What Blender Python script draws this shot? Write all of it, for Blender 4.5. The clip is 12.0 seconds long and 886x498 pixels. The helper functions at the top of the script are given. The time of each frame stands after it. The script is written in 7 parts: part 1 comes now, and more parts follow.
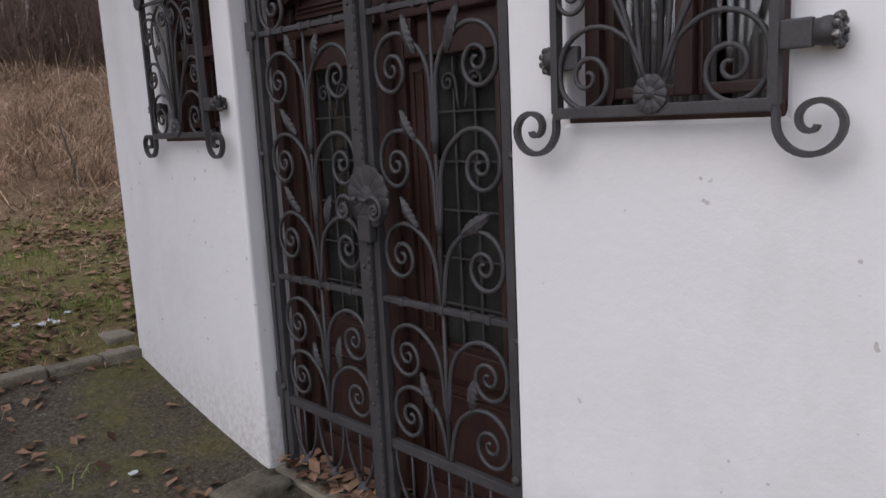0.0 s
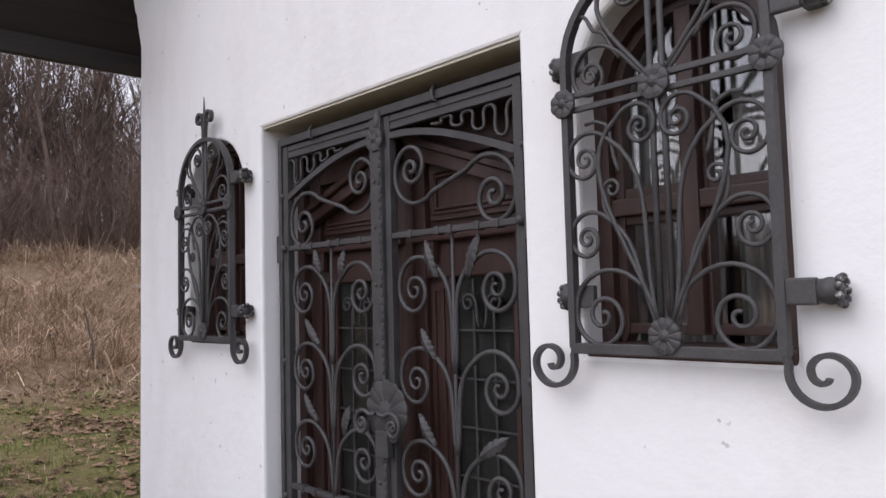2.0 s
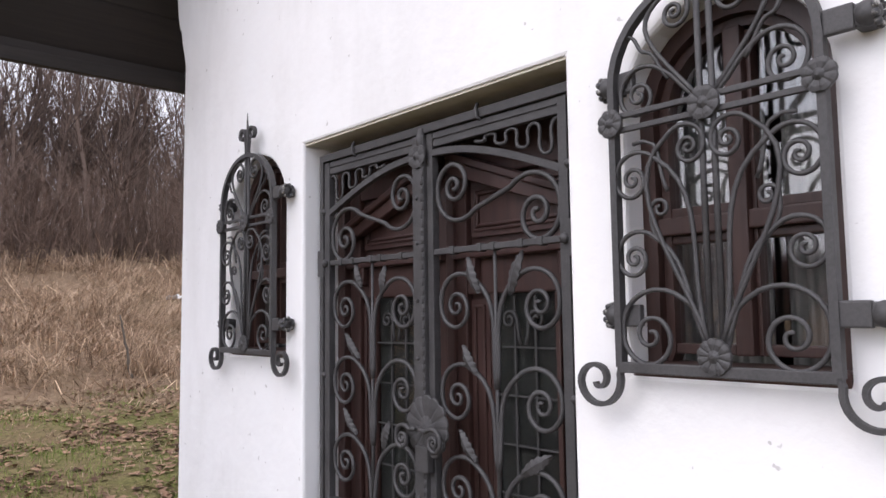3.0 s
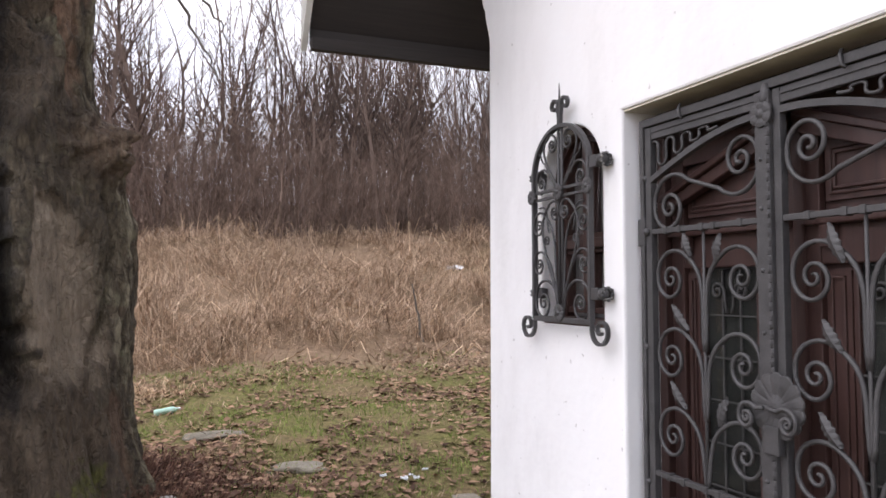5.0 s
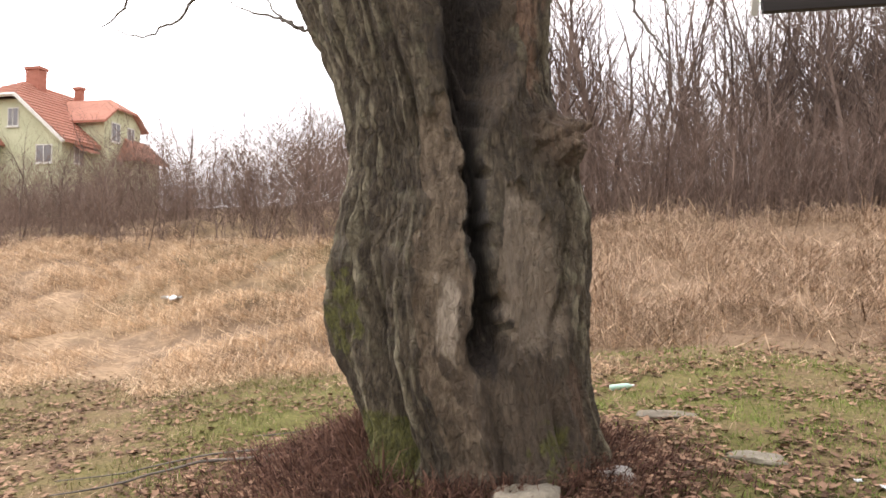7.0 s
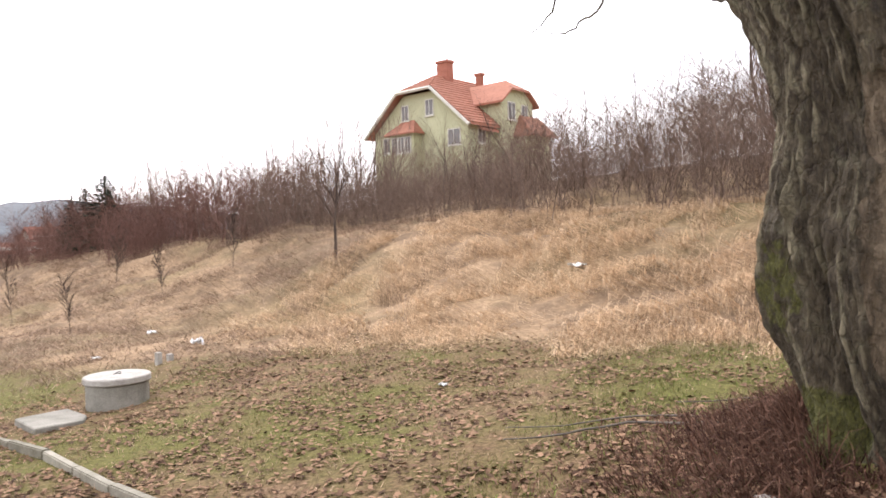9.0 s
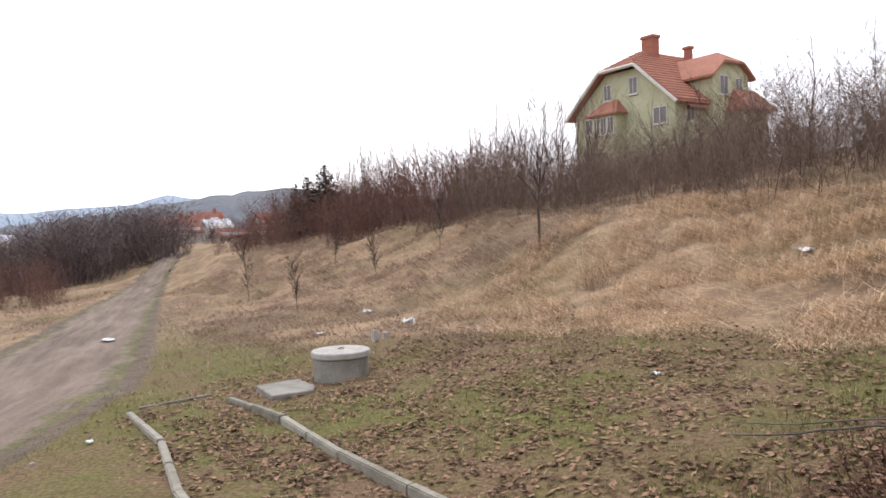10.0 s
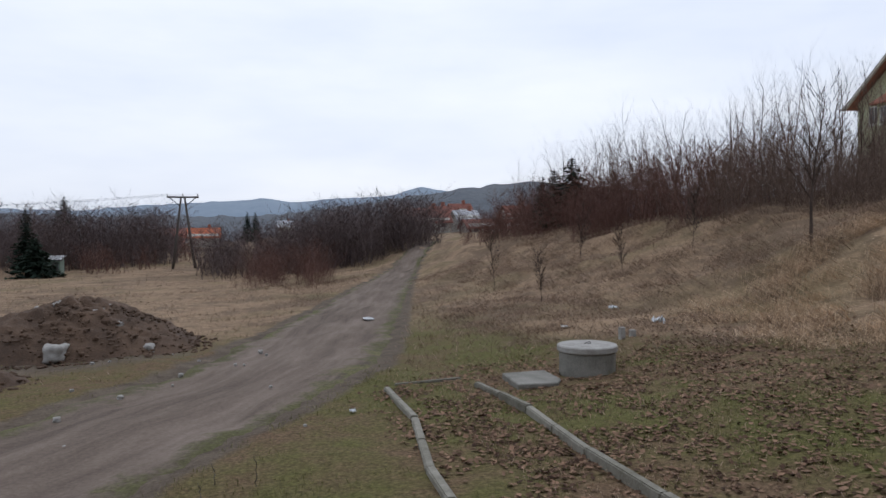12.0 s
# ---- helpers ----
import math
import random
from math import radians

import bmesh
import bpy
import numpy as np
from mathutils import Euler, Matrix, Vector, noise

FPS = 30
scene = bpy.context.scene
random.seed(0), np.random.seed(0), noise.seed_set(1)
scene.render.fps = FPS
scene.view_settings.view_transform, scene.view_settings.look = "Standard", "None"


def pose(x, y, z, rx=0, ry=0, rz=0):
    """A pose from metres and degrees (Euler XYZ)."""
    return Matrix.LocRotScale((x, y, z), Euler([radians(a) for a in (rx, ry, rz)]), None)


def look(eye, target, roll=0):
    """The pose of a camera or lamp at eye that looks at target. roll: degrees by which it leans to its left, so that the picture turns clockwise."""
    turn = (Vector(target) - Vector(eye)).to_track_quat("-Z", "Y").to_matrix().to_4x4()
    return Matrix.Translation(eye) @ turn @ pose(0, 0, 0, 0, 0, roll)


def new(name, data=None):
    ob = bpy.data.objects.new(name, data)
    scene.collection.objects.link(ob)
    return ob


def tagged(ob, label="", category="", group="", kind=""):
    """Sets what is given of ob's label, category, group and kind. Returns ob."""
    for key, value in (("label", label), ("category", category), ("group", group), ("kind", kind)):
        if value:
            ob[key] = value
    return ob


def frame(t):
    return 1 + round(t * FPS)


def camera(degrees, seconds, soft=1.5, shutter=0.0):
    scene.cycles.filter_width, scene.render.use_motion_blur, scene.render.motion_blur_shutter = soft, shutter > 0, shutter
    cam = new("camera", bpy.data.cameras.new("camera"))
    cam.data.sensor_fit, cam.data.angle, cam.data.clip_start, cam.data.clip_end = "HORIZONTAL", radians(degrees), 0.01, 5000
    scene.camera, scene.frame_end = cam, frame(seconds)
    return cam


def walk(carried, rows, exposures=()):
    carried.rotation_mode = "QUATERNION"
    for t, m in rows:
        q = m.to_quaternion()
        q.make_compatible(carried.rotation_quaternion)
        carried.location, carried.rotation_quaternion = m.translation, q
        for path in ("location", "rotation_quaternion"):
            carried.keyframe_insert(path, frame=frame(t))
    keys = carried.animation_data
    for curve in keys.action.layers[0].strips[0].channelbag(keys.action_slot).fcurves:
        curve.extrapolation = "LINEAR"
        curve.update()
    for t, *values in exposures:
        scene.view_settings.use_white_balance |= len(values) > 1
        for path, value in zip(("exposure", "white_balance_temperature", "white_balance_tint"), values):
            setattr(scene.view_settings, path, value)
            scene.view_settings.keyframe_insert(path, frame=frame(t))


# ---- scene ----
cam = camera(61.5, 12.0, shutter=0.12)
PATH = [
    (0, (0.189, 0.099, 1.441), (1.56, 1.513, 1.094), -2.7),
    (0.5, (0.186, 0.097, 1.472), (1.573, 1.525, 1.278), -2.2),
    (1, (0.178, 0.094, 1.504), (1.569, 1.529, 1.43), -1.9),
    (1.5, (0.163, 0.086, 1.54), (1.55, 1.526, 1.578), -1.6),
    (2, (0.141, 0.073, 1.568), (1.517, 1.518, 1.7), -1.5),
    (2.5, (0.119, 0.072, 1.578), (1.481, 1.523, 1.776), -1.2),
    (2.7, (0.11, 0.076, 1.577), (1.464, 1.537, 1.766), -1.0),
    (4.3, (-0.022, 0.204, 1.578), (0.96, 1.943, 1.685), -0.2),
    (4.5, (-0.036, 0.215, 1.571), (0.875, 1.992, 1.678), -0.1),
    (5, (-0.103, 0.252, 1.572), (0.639, 2.106, 1.671), -0.1),
    (5.5, (-0.164, 0.282, 1.568), (0.384, 2.203, 1.663), -0.0),
    (6, (-0.162, 0.3, 1.559), (0.111, 2.279, 1.648), 0.2),
    (6.5, (-0.118, 0.289, 1.545), (-0.268, 2.282, 1.625), 0.3),
    (6.7, (-0.095, 0.276, 1.542), (-0.357, 2.257, 1.613), 0.3),
    (8.3, (-0.112, -0.017, 1.645), (-1.126, 1.708, 1.64), -1.1),
    (8.5, (-0.14, -0.022, 1.646), (-1.239, 1.649, 1.635), -1.2),
    (9, (-0.194, -0.072, 1.631), (-1.508, 1.435, 1.6), -1.8),
    (9.5, (-0.189, -0.115, 1.637), (-1.693, 1.203, 1.589), -2.2),
    (10, (-0.283, -0.136, 1.638), (-1.948, 0.971, 1.581), -2.1),
    (10.5, (-0.379, -0.143, 1.645), (-2.158, 0.769, 1.589), -2.0),
    (11, (-0.415, -0.141, 1.621), (-2.284, 0.572, 1.574), -2.2),
    (11.5, (-0.435, -0.173, 1.607), (-2.338, 0.442, 1.559), -1.6),
    (12, (-0.443, -0.18, 1.612), (-2.373, 0.341, 1.553), -0.5),
]
EXPOSURES = [(0.0, -0.20, 6350, 17), (1.0, -0.08, 6350, 17), (2.5, 0.55, 6350, 17), (4.5, 0.82, 6450, 17), (6.0, 0.97, 6800, 17), (6.5, 1.25, 7100, 16), (8.5, 1.12, 7000, 16),
             (9.5, 0.98, 6800, 15), (10.0, 0.52, 6650, 15), (10.5, 0.18, 6500, 14), (11.2, -0.48, 6200, 12), (12.0, -0.68, 6050, 11)]
walk(cam, [(t, look(eye, target, roll)) for t, eye, target, roll in PATH], EXPOSURES)

# ---- world and light: an overcast winter afternoon ----
world = bpy.data.worlds.new("overcast_sky")
scene.world = world
world.use_nodes = True
wn, wl = world.node_tree.nodes, world.node_tree.links
wn.clear()
SUN_ELEVATION, SUN_ROTATION = radians(44), radians(284)
sky = wn.new("ShaderNodeTexSky")
sky.sky_type, sky.sun_disc, sky.sun_elevation, sky.sun_rotation = "NISHITA", False, SUN_ELEVATION, SUN_ROTATION
sky.air_density, sky.dust_density = 1.0, 3.0
dim = wn.new("ShaderNodeVectorMath")
dim.operation = "SCALE"
dim.inputs["Scale"].default_value = 0.09
coords = wn.new("ShaderNodeTexCoord")
stretch = wn.new("ShaderNodeMapping")
stretch.inputs["Scale"].default_value = (1.2, 1.2, 5.0)
clouds = wn.new("ShaderNodeTexNoise")
clouds.inputs["Scale"].default_value, clouds.inputs["Detail"].default_value, clouds.inputs["Roughness"].default_value = 1.6, 5, 0.55
cloud_ramp = wn.new("ShaderNodeValToRGB")
cloud_ramp.color_ramp.elements[0].position, cloud_ramp.color_ramp.elements[0].color = 0.3, (0.92, 0.985, 1.11, 1)
cloud_ramp.color_ramp.elements[1].position, cloud_ramp.color_ramp.elements[1].color = 0.7, (1.18, 1.20, 1.24, 1)
veil = wn.new("ShaderNodeMix")
veil.data_type = "RGBA"
veil.inputs["Factor"].default_value = 0.88
back = wn.new("ShaderNodeBackground")
back.inputs["Strength"].default_value = 1.0
wout = wn.new("ShaderNodeOutputWorld")
wl.new(sky.outputs[0], dim.inputs[0])
wl.new(coords.outputs["Generated"], stretch.inputs[0])
wl.new(stretch.outputs[0], clouds.inputs["Vector"])
wl.new(clouds.outputs["Fac"], cloud_ramp.inputs[0])
wl.new(dim.outputs[0], veil.inputs["A"])
wl.new(cloud_ramp.outputs[0], veil.inputs["B"])
toward = wn.new("ShaderNodeVectorMath")
toward.operation = "DOT_PRODUCT"
toward.inputs[1].default_value = (-0.69, 0.17, 0.70)
glow = wn.new("ShaderNodeMapRange")
glow.interpolation_type = "SMOOTHSTEP"
glow.inputs["From Min"].default_value, glow.inputs["From Max"].default_value = -0.9, 1.1
glow.inputs["To Min"].default_value, glow.inputs["To Max"].default_value = 0.72, 1.40
lit = wn.new("ShaderNodeVectorMath")
lit.operation = "SCALE"
wl.new(coords.outputs["Generated"], toward.inputs[0])
wl.new(toward.outputs["Value"], glow.inputs["Value"])
wl.new(glow.outputs[0], lit.inputs["Scale"])
wl.new(veil.outputs["Result"], lit.inputs[0])
wl.new(lit.outputs[0], back.inputs["Color"])
wl.new(back.outputs[0], wout.inputs[0])

sun = new("sun", bpy.data.lights.new("sun", "SUN"))
sun.data.energy, sun.data.angle, sun.data.color = 0.7, radians(40), (1.0, 0.97, 0.92)
sun.matrix_world = look((-40, 14, 40), (0, 4, 0))

# ---- small helpers ----
def part(name, bm, material, parent=None, label="", smooth=False):
    me = bpy.data.meshes.new(name)
    bm.normal_update()
    bm.to_mesh(me)
    bm.free()
    me.materials.append(material)
    if smooth:
        me.polygons.foreach_set("use_smooth", [True] * len(me.polygons))
    ob = new(name, me)
    ob.parent = parent
    if label:
        tagged(ob, label)
    return ob


def from_arrays(name, verts, faces, material, parent=None, smooth=False):
    """A mesh from an array of places and an array (or a list) of faces."""
    me = bpy.data.meshes.new(name)
    me.from_pydata(np.asarray(verts).tolist(), [], faces if isinstance(faces, list) else np.asarray(faces).tolist())
    me.materials.append(material)
    if smooth:
        me.polygons.foreach_set("use_smooth", [True] * len(me.polygons))
    me.update()
    ob = new(name, me)
    ob.parent = parent
    return ob


def thing(name, label, category, group="", at=(0, 0, 0), kind=""):
    ob = new(name)
    ob.location = at
    ob.empty_display_size = 0.1
    return tagged(ob, label, category, group, kind)


def add_box(bm, lo, hi, bevel=0.0):
    """A box between two corners, with its edges rounded."""
    x0, y0, z0 = (min(a, b) for a, b in zip(lo, hi))
    x1, y1, z1 = (max(a, b) for a, b in zip(lo, hi))
    vs = [bm.verts.new(p) for p in ((x0, y0, z0), (x1, y0, z0), (x1, y1, z0), (x0, y1, z0), (x0, y0, z1), (x1, y0, z1), (x1, y1, z1), (x0, y1, z1))]
    fs = [bm.faces.new([vs[i] for i in q]) for q in ((3, 2, 1, 0), (4, 5, 6, 7), (0, 1, 5, 4), (1, 2, 6, 5), (2, 3, 7, 6), (3, 0, 4, 7))]
    if bevel:
        edges = list({e for f in fs for e in f.edges})
        bmesh.ops.bevel(bm, geom=edges, offset=bevel, segments=2, affect="EDGES", profile=0.6)
    return bm


def box(lo, hi, bevel=0.0):
    return add_box(bmesh.new(), lo, hi, bevel)


def add_tube(bm, pts, radius, sides=6, normal=(1, 0, 0), flat=1.0):
    """A bar swept along points; radius may be a list. normal: the way its depth lies; flat: width to depth."""
    pts = [Vector(p) for p in pts]
    n = len(pts)
    radii = radius if isinstance(radius, (list, tuple)) else [radius] * n
    depth = Vector(normal).normalized()
    rings = []
    for i, p in enumerate(pts):
        way = (pts[min(i + 1, n - 1)] - pts[max(i - 1, 0)]).normalized()
        side = way.cross(depth)
        if side.length < 1e-4:
            side = way.orthogonal()
        side.normalize()
        up = side.cross(way).normalized()
        r = radii[i]
        rings.append([bm.verts.new(p + side * (r * flat * math.cos(a)) + up * (r * math.sin(a)))
                      for a in (2 * math.pi * (k + 0.5) / sides for k in range(sides))])
    for a, b in zip(rings, rings[1:]):
        for k in range(sides):
            bm.faces.new((a[k], a[(k + 1) % sides], b[(k + 1) % sides], b[k]))
    bm.faces.new(rings[0][::-1])
    bm.faces.new(rings[-1])
    return bm


def tube(pts, radius, sides=6, normal=(1, 0, 0), flat=1.0):
    return add_tube(bmesh.new(), pts, radius, sides, normal, flat)


def prism(outline, lo, hi, axis="x", bevel=0.0):
    """A flat outline of (u, v) pulled from lo to hi along an axis; u, v are the other two axes in order."""
    bm = bmesh.new()
    put = {"x": lambda u, v, w: (w, u, v), "y": lambda u, v, w: (u, w, v), "z": lambda u, v, w: (u, v, w)}[axis]
    a = [bm.verts.new(put(u, v, lo)) for u, v in outline]
    b = [bm.verts.new(put(u, v, hi)) for u, v in outline]
    n = len(a)
    bm.faces.new(a)
    bm.faces.new(b[::-1])
    for i in range(n):
        bm.faces.new((a[i], b[i], b[(i + 1) % n], a[(i + 1) % n]))
    bmesh.ops.recalc_face_normals(bm, faces=bm.faces)
    if bevel:
        bmesh.ops.bevel(bm, geom=list(bm.edges), offset=bevel, segments=1, affect="EDGES")
    return bm


def lathe(profile, sides=32, centre=(0, 0, 0)):
    """A round body from (radius, height) pairs."""
    bm = bmesh.new()
    rings = [[bm.verts.new((centre[0] + r * math.cos(2 * math.pi * k / sides), centre[1] + r * math.sin(2 * math.pi * k / sides), centre[2] + h))
              for k in range(sides)] for r, h in profile]
    for a, b in zip(rings, rings[1:]):
        for k in range(sides):
            bm.faces.new((a[k], a[(k + 1) % sides], b[(k + 1) % sides], b[k]))
    bm.faces.new(rings[0][::-1])
    bm.faces.new(rings[-1])
    return bm


def sstep(a, b, v):
    t = min(max((v - a) / (b - a), 0.0), 1.0)
    return t * t * (3 - 2 * t)


def ground_z(x, y):
    """Height of the ground: falls towards the valley, a steeper rise by the tree, then a bank along x."""
    z = -2.9 * (1 - math.exp((min(x, 1.0) - 1) / 38)) + 0.03 * max(x - 1, 0)
    w = sstep(-10, -3, x)
    steep = 0.02 * (max(min(y, 2.5), -20) - 2.5) + 0.42 * sstep(2.4, 5.0, y) - 0.06 + 0.06 * max(min(y, 18) - 5, 0)
    mild = 0.07 * max(min(y, 18), 0) + 0.012 * max(min(y, 0), -60)
    z += w * steep + (1 - w) * (mild - 0.09 * sstep(1.8, 2.9, y) * (1 - sstep(5.0, 9.0, y)))
    z += (2.05 - 0.8 * (1 - sstep(-75, -35, x)) - 0.68 * sstep(-13, -1, x)) * sstep(8.6, 17.6, y)
    z += 0.12 * max(min(y, 62) - 17, 0) * (1 - 0.75 * (1 - sstep(-120, -45, x))) * sstep(17, 24, y)
    z += 0.36 * math.exp(-((x + 0.95) ** 2 + (y - 4.55) ** 2) / 1.7)
    return z


# ---- materials ----
class Mat:
    """A principled material with short ways to add noise, ramps, masks and bump."""

    def __init__(self, name, colour=(0.5, 0.5, 0.5), rough=0.8, metal=0.0):
        self.m = bpy.data.materials.new(name)
        self.m.use_nodes = True
        self.n, self.l = self.m.node_tree.nodes, self.m.node_tree.links
        self.b = self.n["Principled BSDF"]
        self.b.inputs["Base Color"].default_value = (*colour, 1)
        self.b.inputs["Roughness"].default_value = rough
        self.b.inputs["Metallic"].default_value = metal
        self.coord = self.n.new("ShaderNodeTexCoord")
        self.height = None

    def place(self, scale=(1, 1, 1), kind="Object"):
        node = self.n.new("ShaderNodeMapping")
        node.inputs["Scale"].default_value = scale
        if kind == "World":
            geo = self.n.new("ShaderNodeNewGeometry")
            self.l.new(geo.outputs["Position"], node.inputs[0])
        else:
            self.l.new(self.coord.outputs[kind], node.inputs[0])
        return node.outputs[0]

    def noise(self, size, detail=4, rough=0.55, stretch=(1, 1, 1), kind="Object", warp=0.0):
        node = self.n.new("ShaderNodeTexNoise")
        node.inputs["Scale"].default_value = 1.0 / size
        node.inputs["Detail"].default_value, node.inputs["Roughness"].default_value = detail, rough
        node.inputs["Distortion"].default_value = warp
        self.l.new(self.place(stretch, kind), node.inputs["Vector"])
        return node.outputs["Fac"]

    def ramp(self, value, *stops):
        node = self.n.new("ShaderNodeValToRGB")
        cr = node.color_ramp
        while len(cr.elements) < len(stops):
            cr.elements.new(0.5)
        for e, (p, c) in zip(cr.elements, stops):
            e.position = p
            e.color = (*c, 1) if isinstance(c, (tuple, list)) else (c, c, c, 1)
        self.l.new(value, node.inputs[0])
        return node.outputs[0]

    def mix(self, factor, a, b, blend="MIX"):
        node = self.n.new("ShaderNodeMix")
        node.data_type, node.blend_type = "RGBA", blend
        for key, v in (("Factor", factor), ("A", a), ("B", b)):
            socket = [s for s in node.inputs if s.name == key and (s.type == "RGBA" or key == "Factor" and s.type == "VALUE")][0]
            if isinstance(v, (int, float)) and key == "Factor":
                socket.default_value = v
            elif isinstance(v, tuple):
                socket.default_value = (*v, 1)
            else:
                self.l.new(v, socket)
        return [s for s in node.outputs if s.type == "RGBA"][0]

    def math(self, op, a, b=0.0, c=0.0, clamp=False):
        node = self.n.new("ShaderNodeMath")
        node.operation, node.use_clamp = op, clamp
        for socket, v in zip(node.inputs, (a, b, c)):
            if isinstance(v, (int, float)):
                socket.default_value = v
            else:
                self.l.new(v, socket)
        return node.outputs[0]

    def axis(self, which, kind="World"):
        node = self.n.new("ShaderNodeSeparateXYZ")
        self.l.new(self.place((1, 1, 1), kind), node.inputs[0])
        return node.outputs["XYZ".index(which)]

    def step(self, value, lo, hi):
        node = self.n.new("ShaderNodeMapRange")
        node.interpolation_type = "SMOOTHSTEP"
        node.inputs["From Min"].default_value, node.inputs["From Max"].default_value = lo, hi
        self.l.new(value, node.inputs["Value"])
        return node.outputs[0]

    def random(self):
        return self.n.new("ShaderNodeObjectInfo").outputs["Random"]

    def island(self):
        return self.n.new("ShaderNodeNewGeometry").outputs["Random Per Island"]

    def colour(self, socket):
        self.l.new(socket, self.b.inputs["Base Color"])
        return self

    def rough(self, socket):
        self.l.new(socket, self.b.inputs["Roughness"])
        return self

    def bump(self, height, strength=0.4, distance=0.01):
        node = self.n.new("ShaderNodeBump")
        node.inputs["Strength"].default_value, node.inputs["Distance"].default_value = strength, distance
        self.l.new(height, node.inputs["Height"])
        if self.height is not None:
            self.l.new(self.height, node.inputs["Normal"])
        self.height = node.outputs[0]
        self.l.new(self.height, self.b.inputs["Normal"])
        return self


def two_tone(name, dark, light, size, rough=0.8, metal=0.0, fine=None, bump=0.3, depth=0.004, stretch=(1, 1, 1), vary=0.0):
    """A surface of two tones in coarse and fine patches, with relief."""
    m = Mat(name, light, rough, metal)
    coarse = m.noise(size, 5, 0.6, stretch)
    small = m.noise(fine or size * 0.12, 4, 0.6, stretch)
    both = m.math("ADD", m.math("MULTIPLY", coarse, 0.6), m.math("MULTIPLY", small, 0.4))
    if vary:
        both = m.math("ADD", both, m.math("MULTIPLY", m.math("SUBTRACT", m.random(), 0.5), vary))
    m.colour(m.ramp(both, (0.3, dark), (0.7, light)))
    m.rough(m.math("ADD", rough - 0.08, m.math("MULTIPLY", small, 0.16)))
    return m.bump(small, bump, depth).m


# white lime plaster: trowel waves, hairline stains, a little dirt
p = Mat("white_plaster", (0.8, 0.8, 0.8), 0.9)
wave = p.noise(0.35, 3, 0.5, kind="World")
grain = p.noise(0.03, 5, 0.65, kind="World")
stain = p.noise(0.9, 6, 0.65, (1, 1, 0.35), kind="World")
specks = p.ramp(p.noise(0.035, 2, 0.4, kind="World"), (0.745, 0.0), (0.77, 1.0))
low = p.math("MULTIPLY", p.step(p.math("ADD", p.axis("Z"), p.math("MULTIPLY", stain, 0.6)), 0.85, 0.3), 0.55)
white = p.ramp(stain, (0.25, (0.70, 0.69, 0.68)), (0.5, (0.82, 0.81, 0.81)), (0.8, (0.85, 0.85, 0.86)))
white = p.mix(p.math("MULTIPLY", low, p.ramp(grain, (0.4, 0.2), (0.65, 1.0))), white, (0.42, 0.38, 0.32))
white = p.mix(p.math("MULTIPLY", specks, 0.45), white, (0.25, 0.22, 0.2))
p.colour(white).bump(wave, 0.5, 0.03).bump(grain, 0.35, 0.004)
PLASTER = p.m

# beige plaster tone for the head of the door opening
p = Mat("beige_lintel_plaster", (0.4, 0.37, 0.28), 0.9)
t_ = p.noise(0.15, 5, 0.6)
p.colour(p.ramp(t_, (0.3, (0.50, 0.46, 0.37)), (0.7, (0.68, 0.645, 0.55)))).bump(t_, 0.3, 0.01)
LINTEL = p.m

# black-grey painted wrought iron
p = Mat("wrought_iron", (0.05, 0.05, 0.055), 0.5, 0.2)
a = p.noise(0.06, 4, 0.6, kind="World")
c = p.noise(0.008, 3, 0.6, kind="World")
iron = p.ramp(p.math("ADD", p.math("MULTIPLY", a, 0.6), p.math("MULTIPLY", c, 0.4)), (0.3, (0.030, 0.029, 0.030)), (0.6, (0.060, 0.057, 0.058)), (0.85, (0.110, 0.103, 0.100)))
p.b.inputs["Metallic"].default_value = 0.0
p.colour(iron).rough(p.ramp(a, (0.3, 0.50), (0.7, 0.70))).bump(c, 0.3, 0.002)
IRON = p.m

p = Mat("worn_iron", (0.1, 0.1, 0.1), 0.6, 0.2)
a = p.noise(0.012, 4, 0.7, kind="World")
p.colour(p.ramp(a, (0.42, (0.045, 0.045, 0.05)), (0.55, (0.10, 0.095, 0.09)), (0.68, (0.55, 0.53, 0.5)))).bump(a, 0.4, 0.002)
WORN = p.m

# brown varnished wood
def wood(name, dark, light, along=(1, 1, 0.06), rough=0.42):
    m = Mat(name, light, rough)
    g1 = m.noise(0.025, 5, 0.6, along, warp=0.4)
    g2 = m.noise(0.5, 3, 0.5)
    tone = m.math("ADD", m.math("MULTIPLY", g1, 0.65), m.math("MULTIPLY", g2, 0.35))
    m.colour(m.ramp(tone, (0.3, dark), (0.7, light)))
    m.rough(m.math("ADD", rough - 0.1, m.math("MULTIPLY", g2, 0.25)))
    return m.bump(g1, 0.2, 0.002).m


BROWN = wood("brown_varnished_wood", (0.030, 0.014, 0.012), (0.068, 0.033, 0.028))
SASH = wood("dark_brown_sash_wood", (0.028, 0.013, 0.011), (0.060, 0.028, 0.022))
SOFFIT = wood("dark_tarred_boards", (0.010, 0.007, 0.006), (0.026, 0.019, 0.016), (0.06, 1, 1), 0.7)
GREY_WOOD = wood("weathered_pole_wood", (0.05, 0.042, 0.036), (0.13, 0.11, 0.095), (1, 1, 0.05), 0.9)

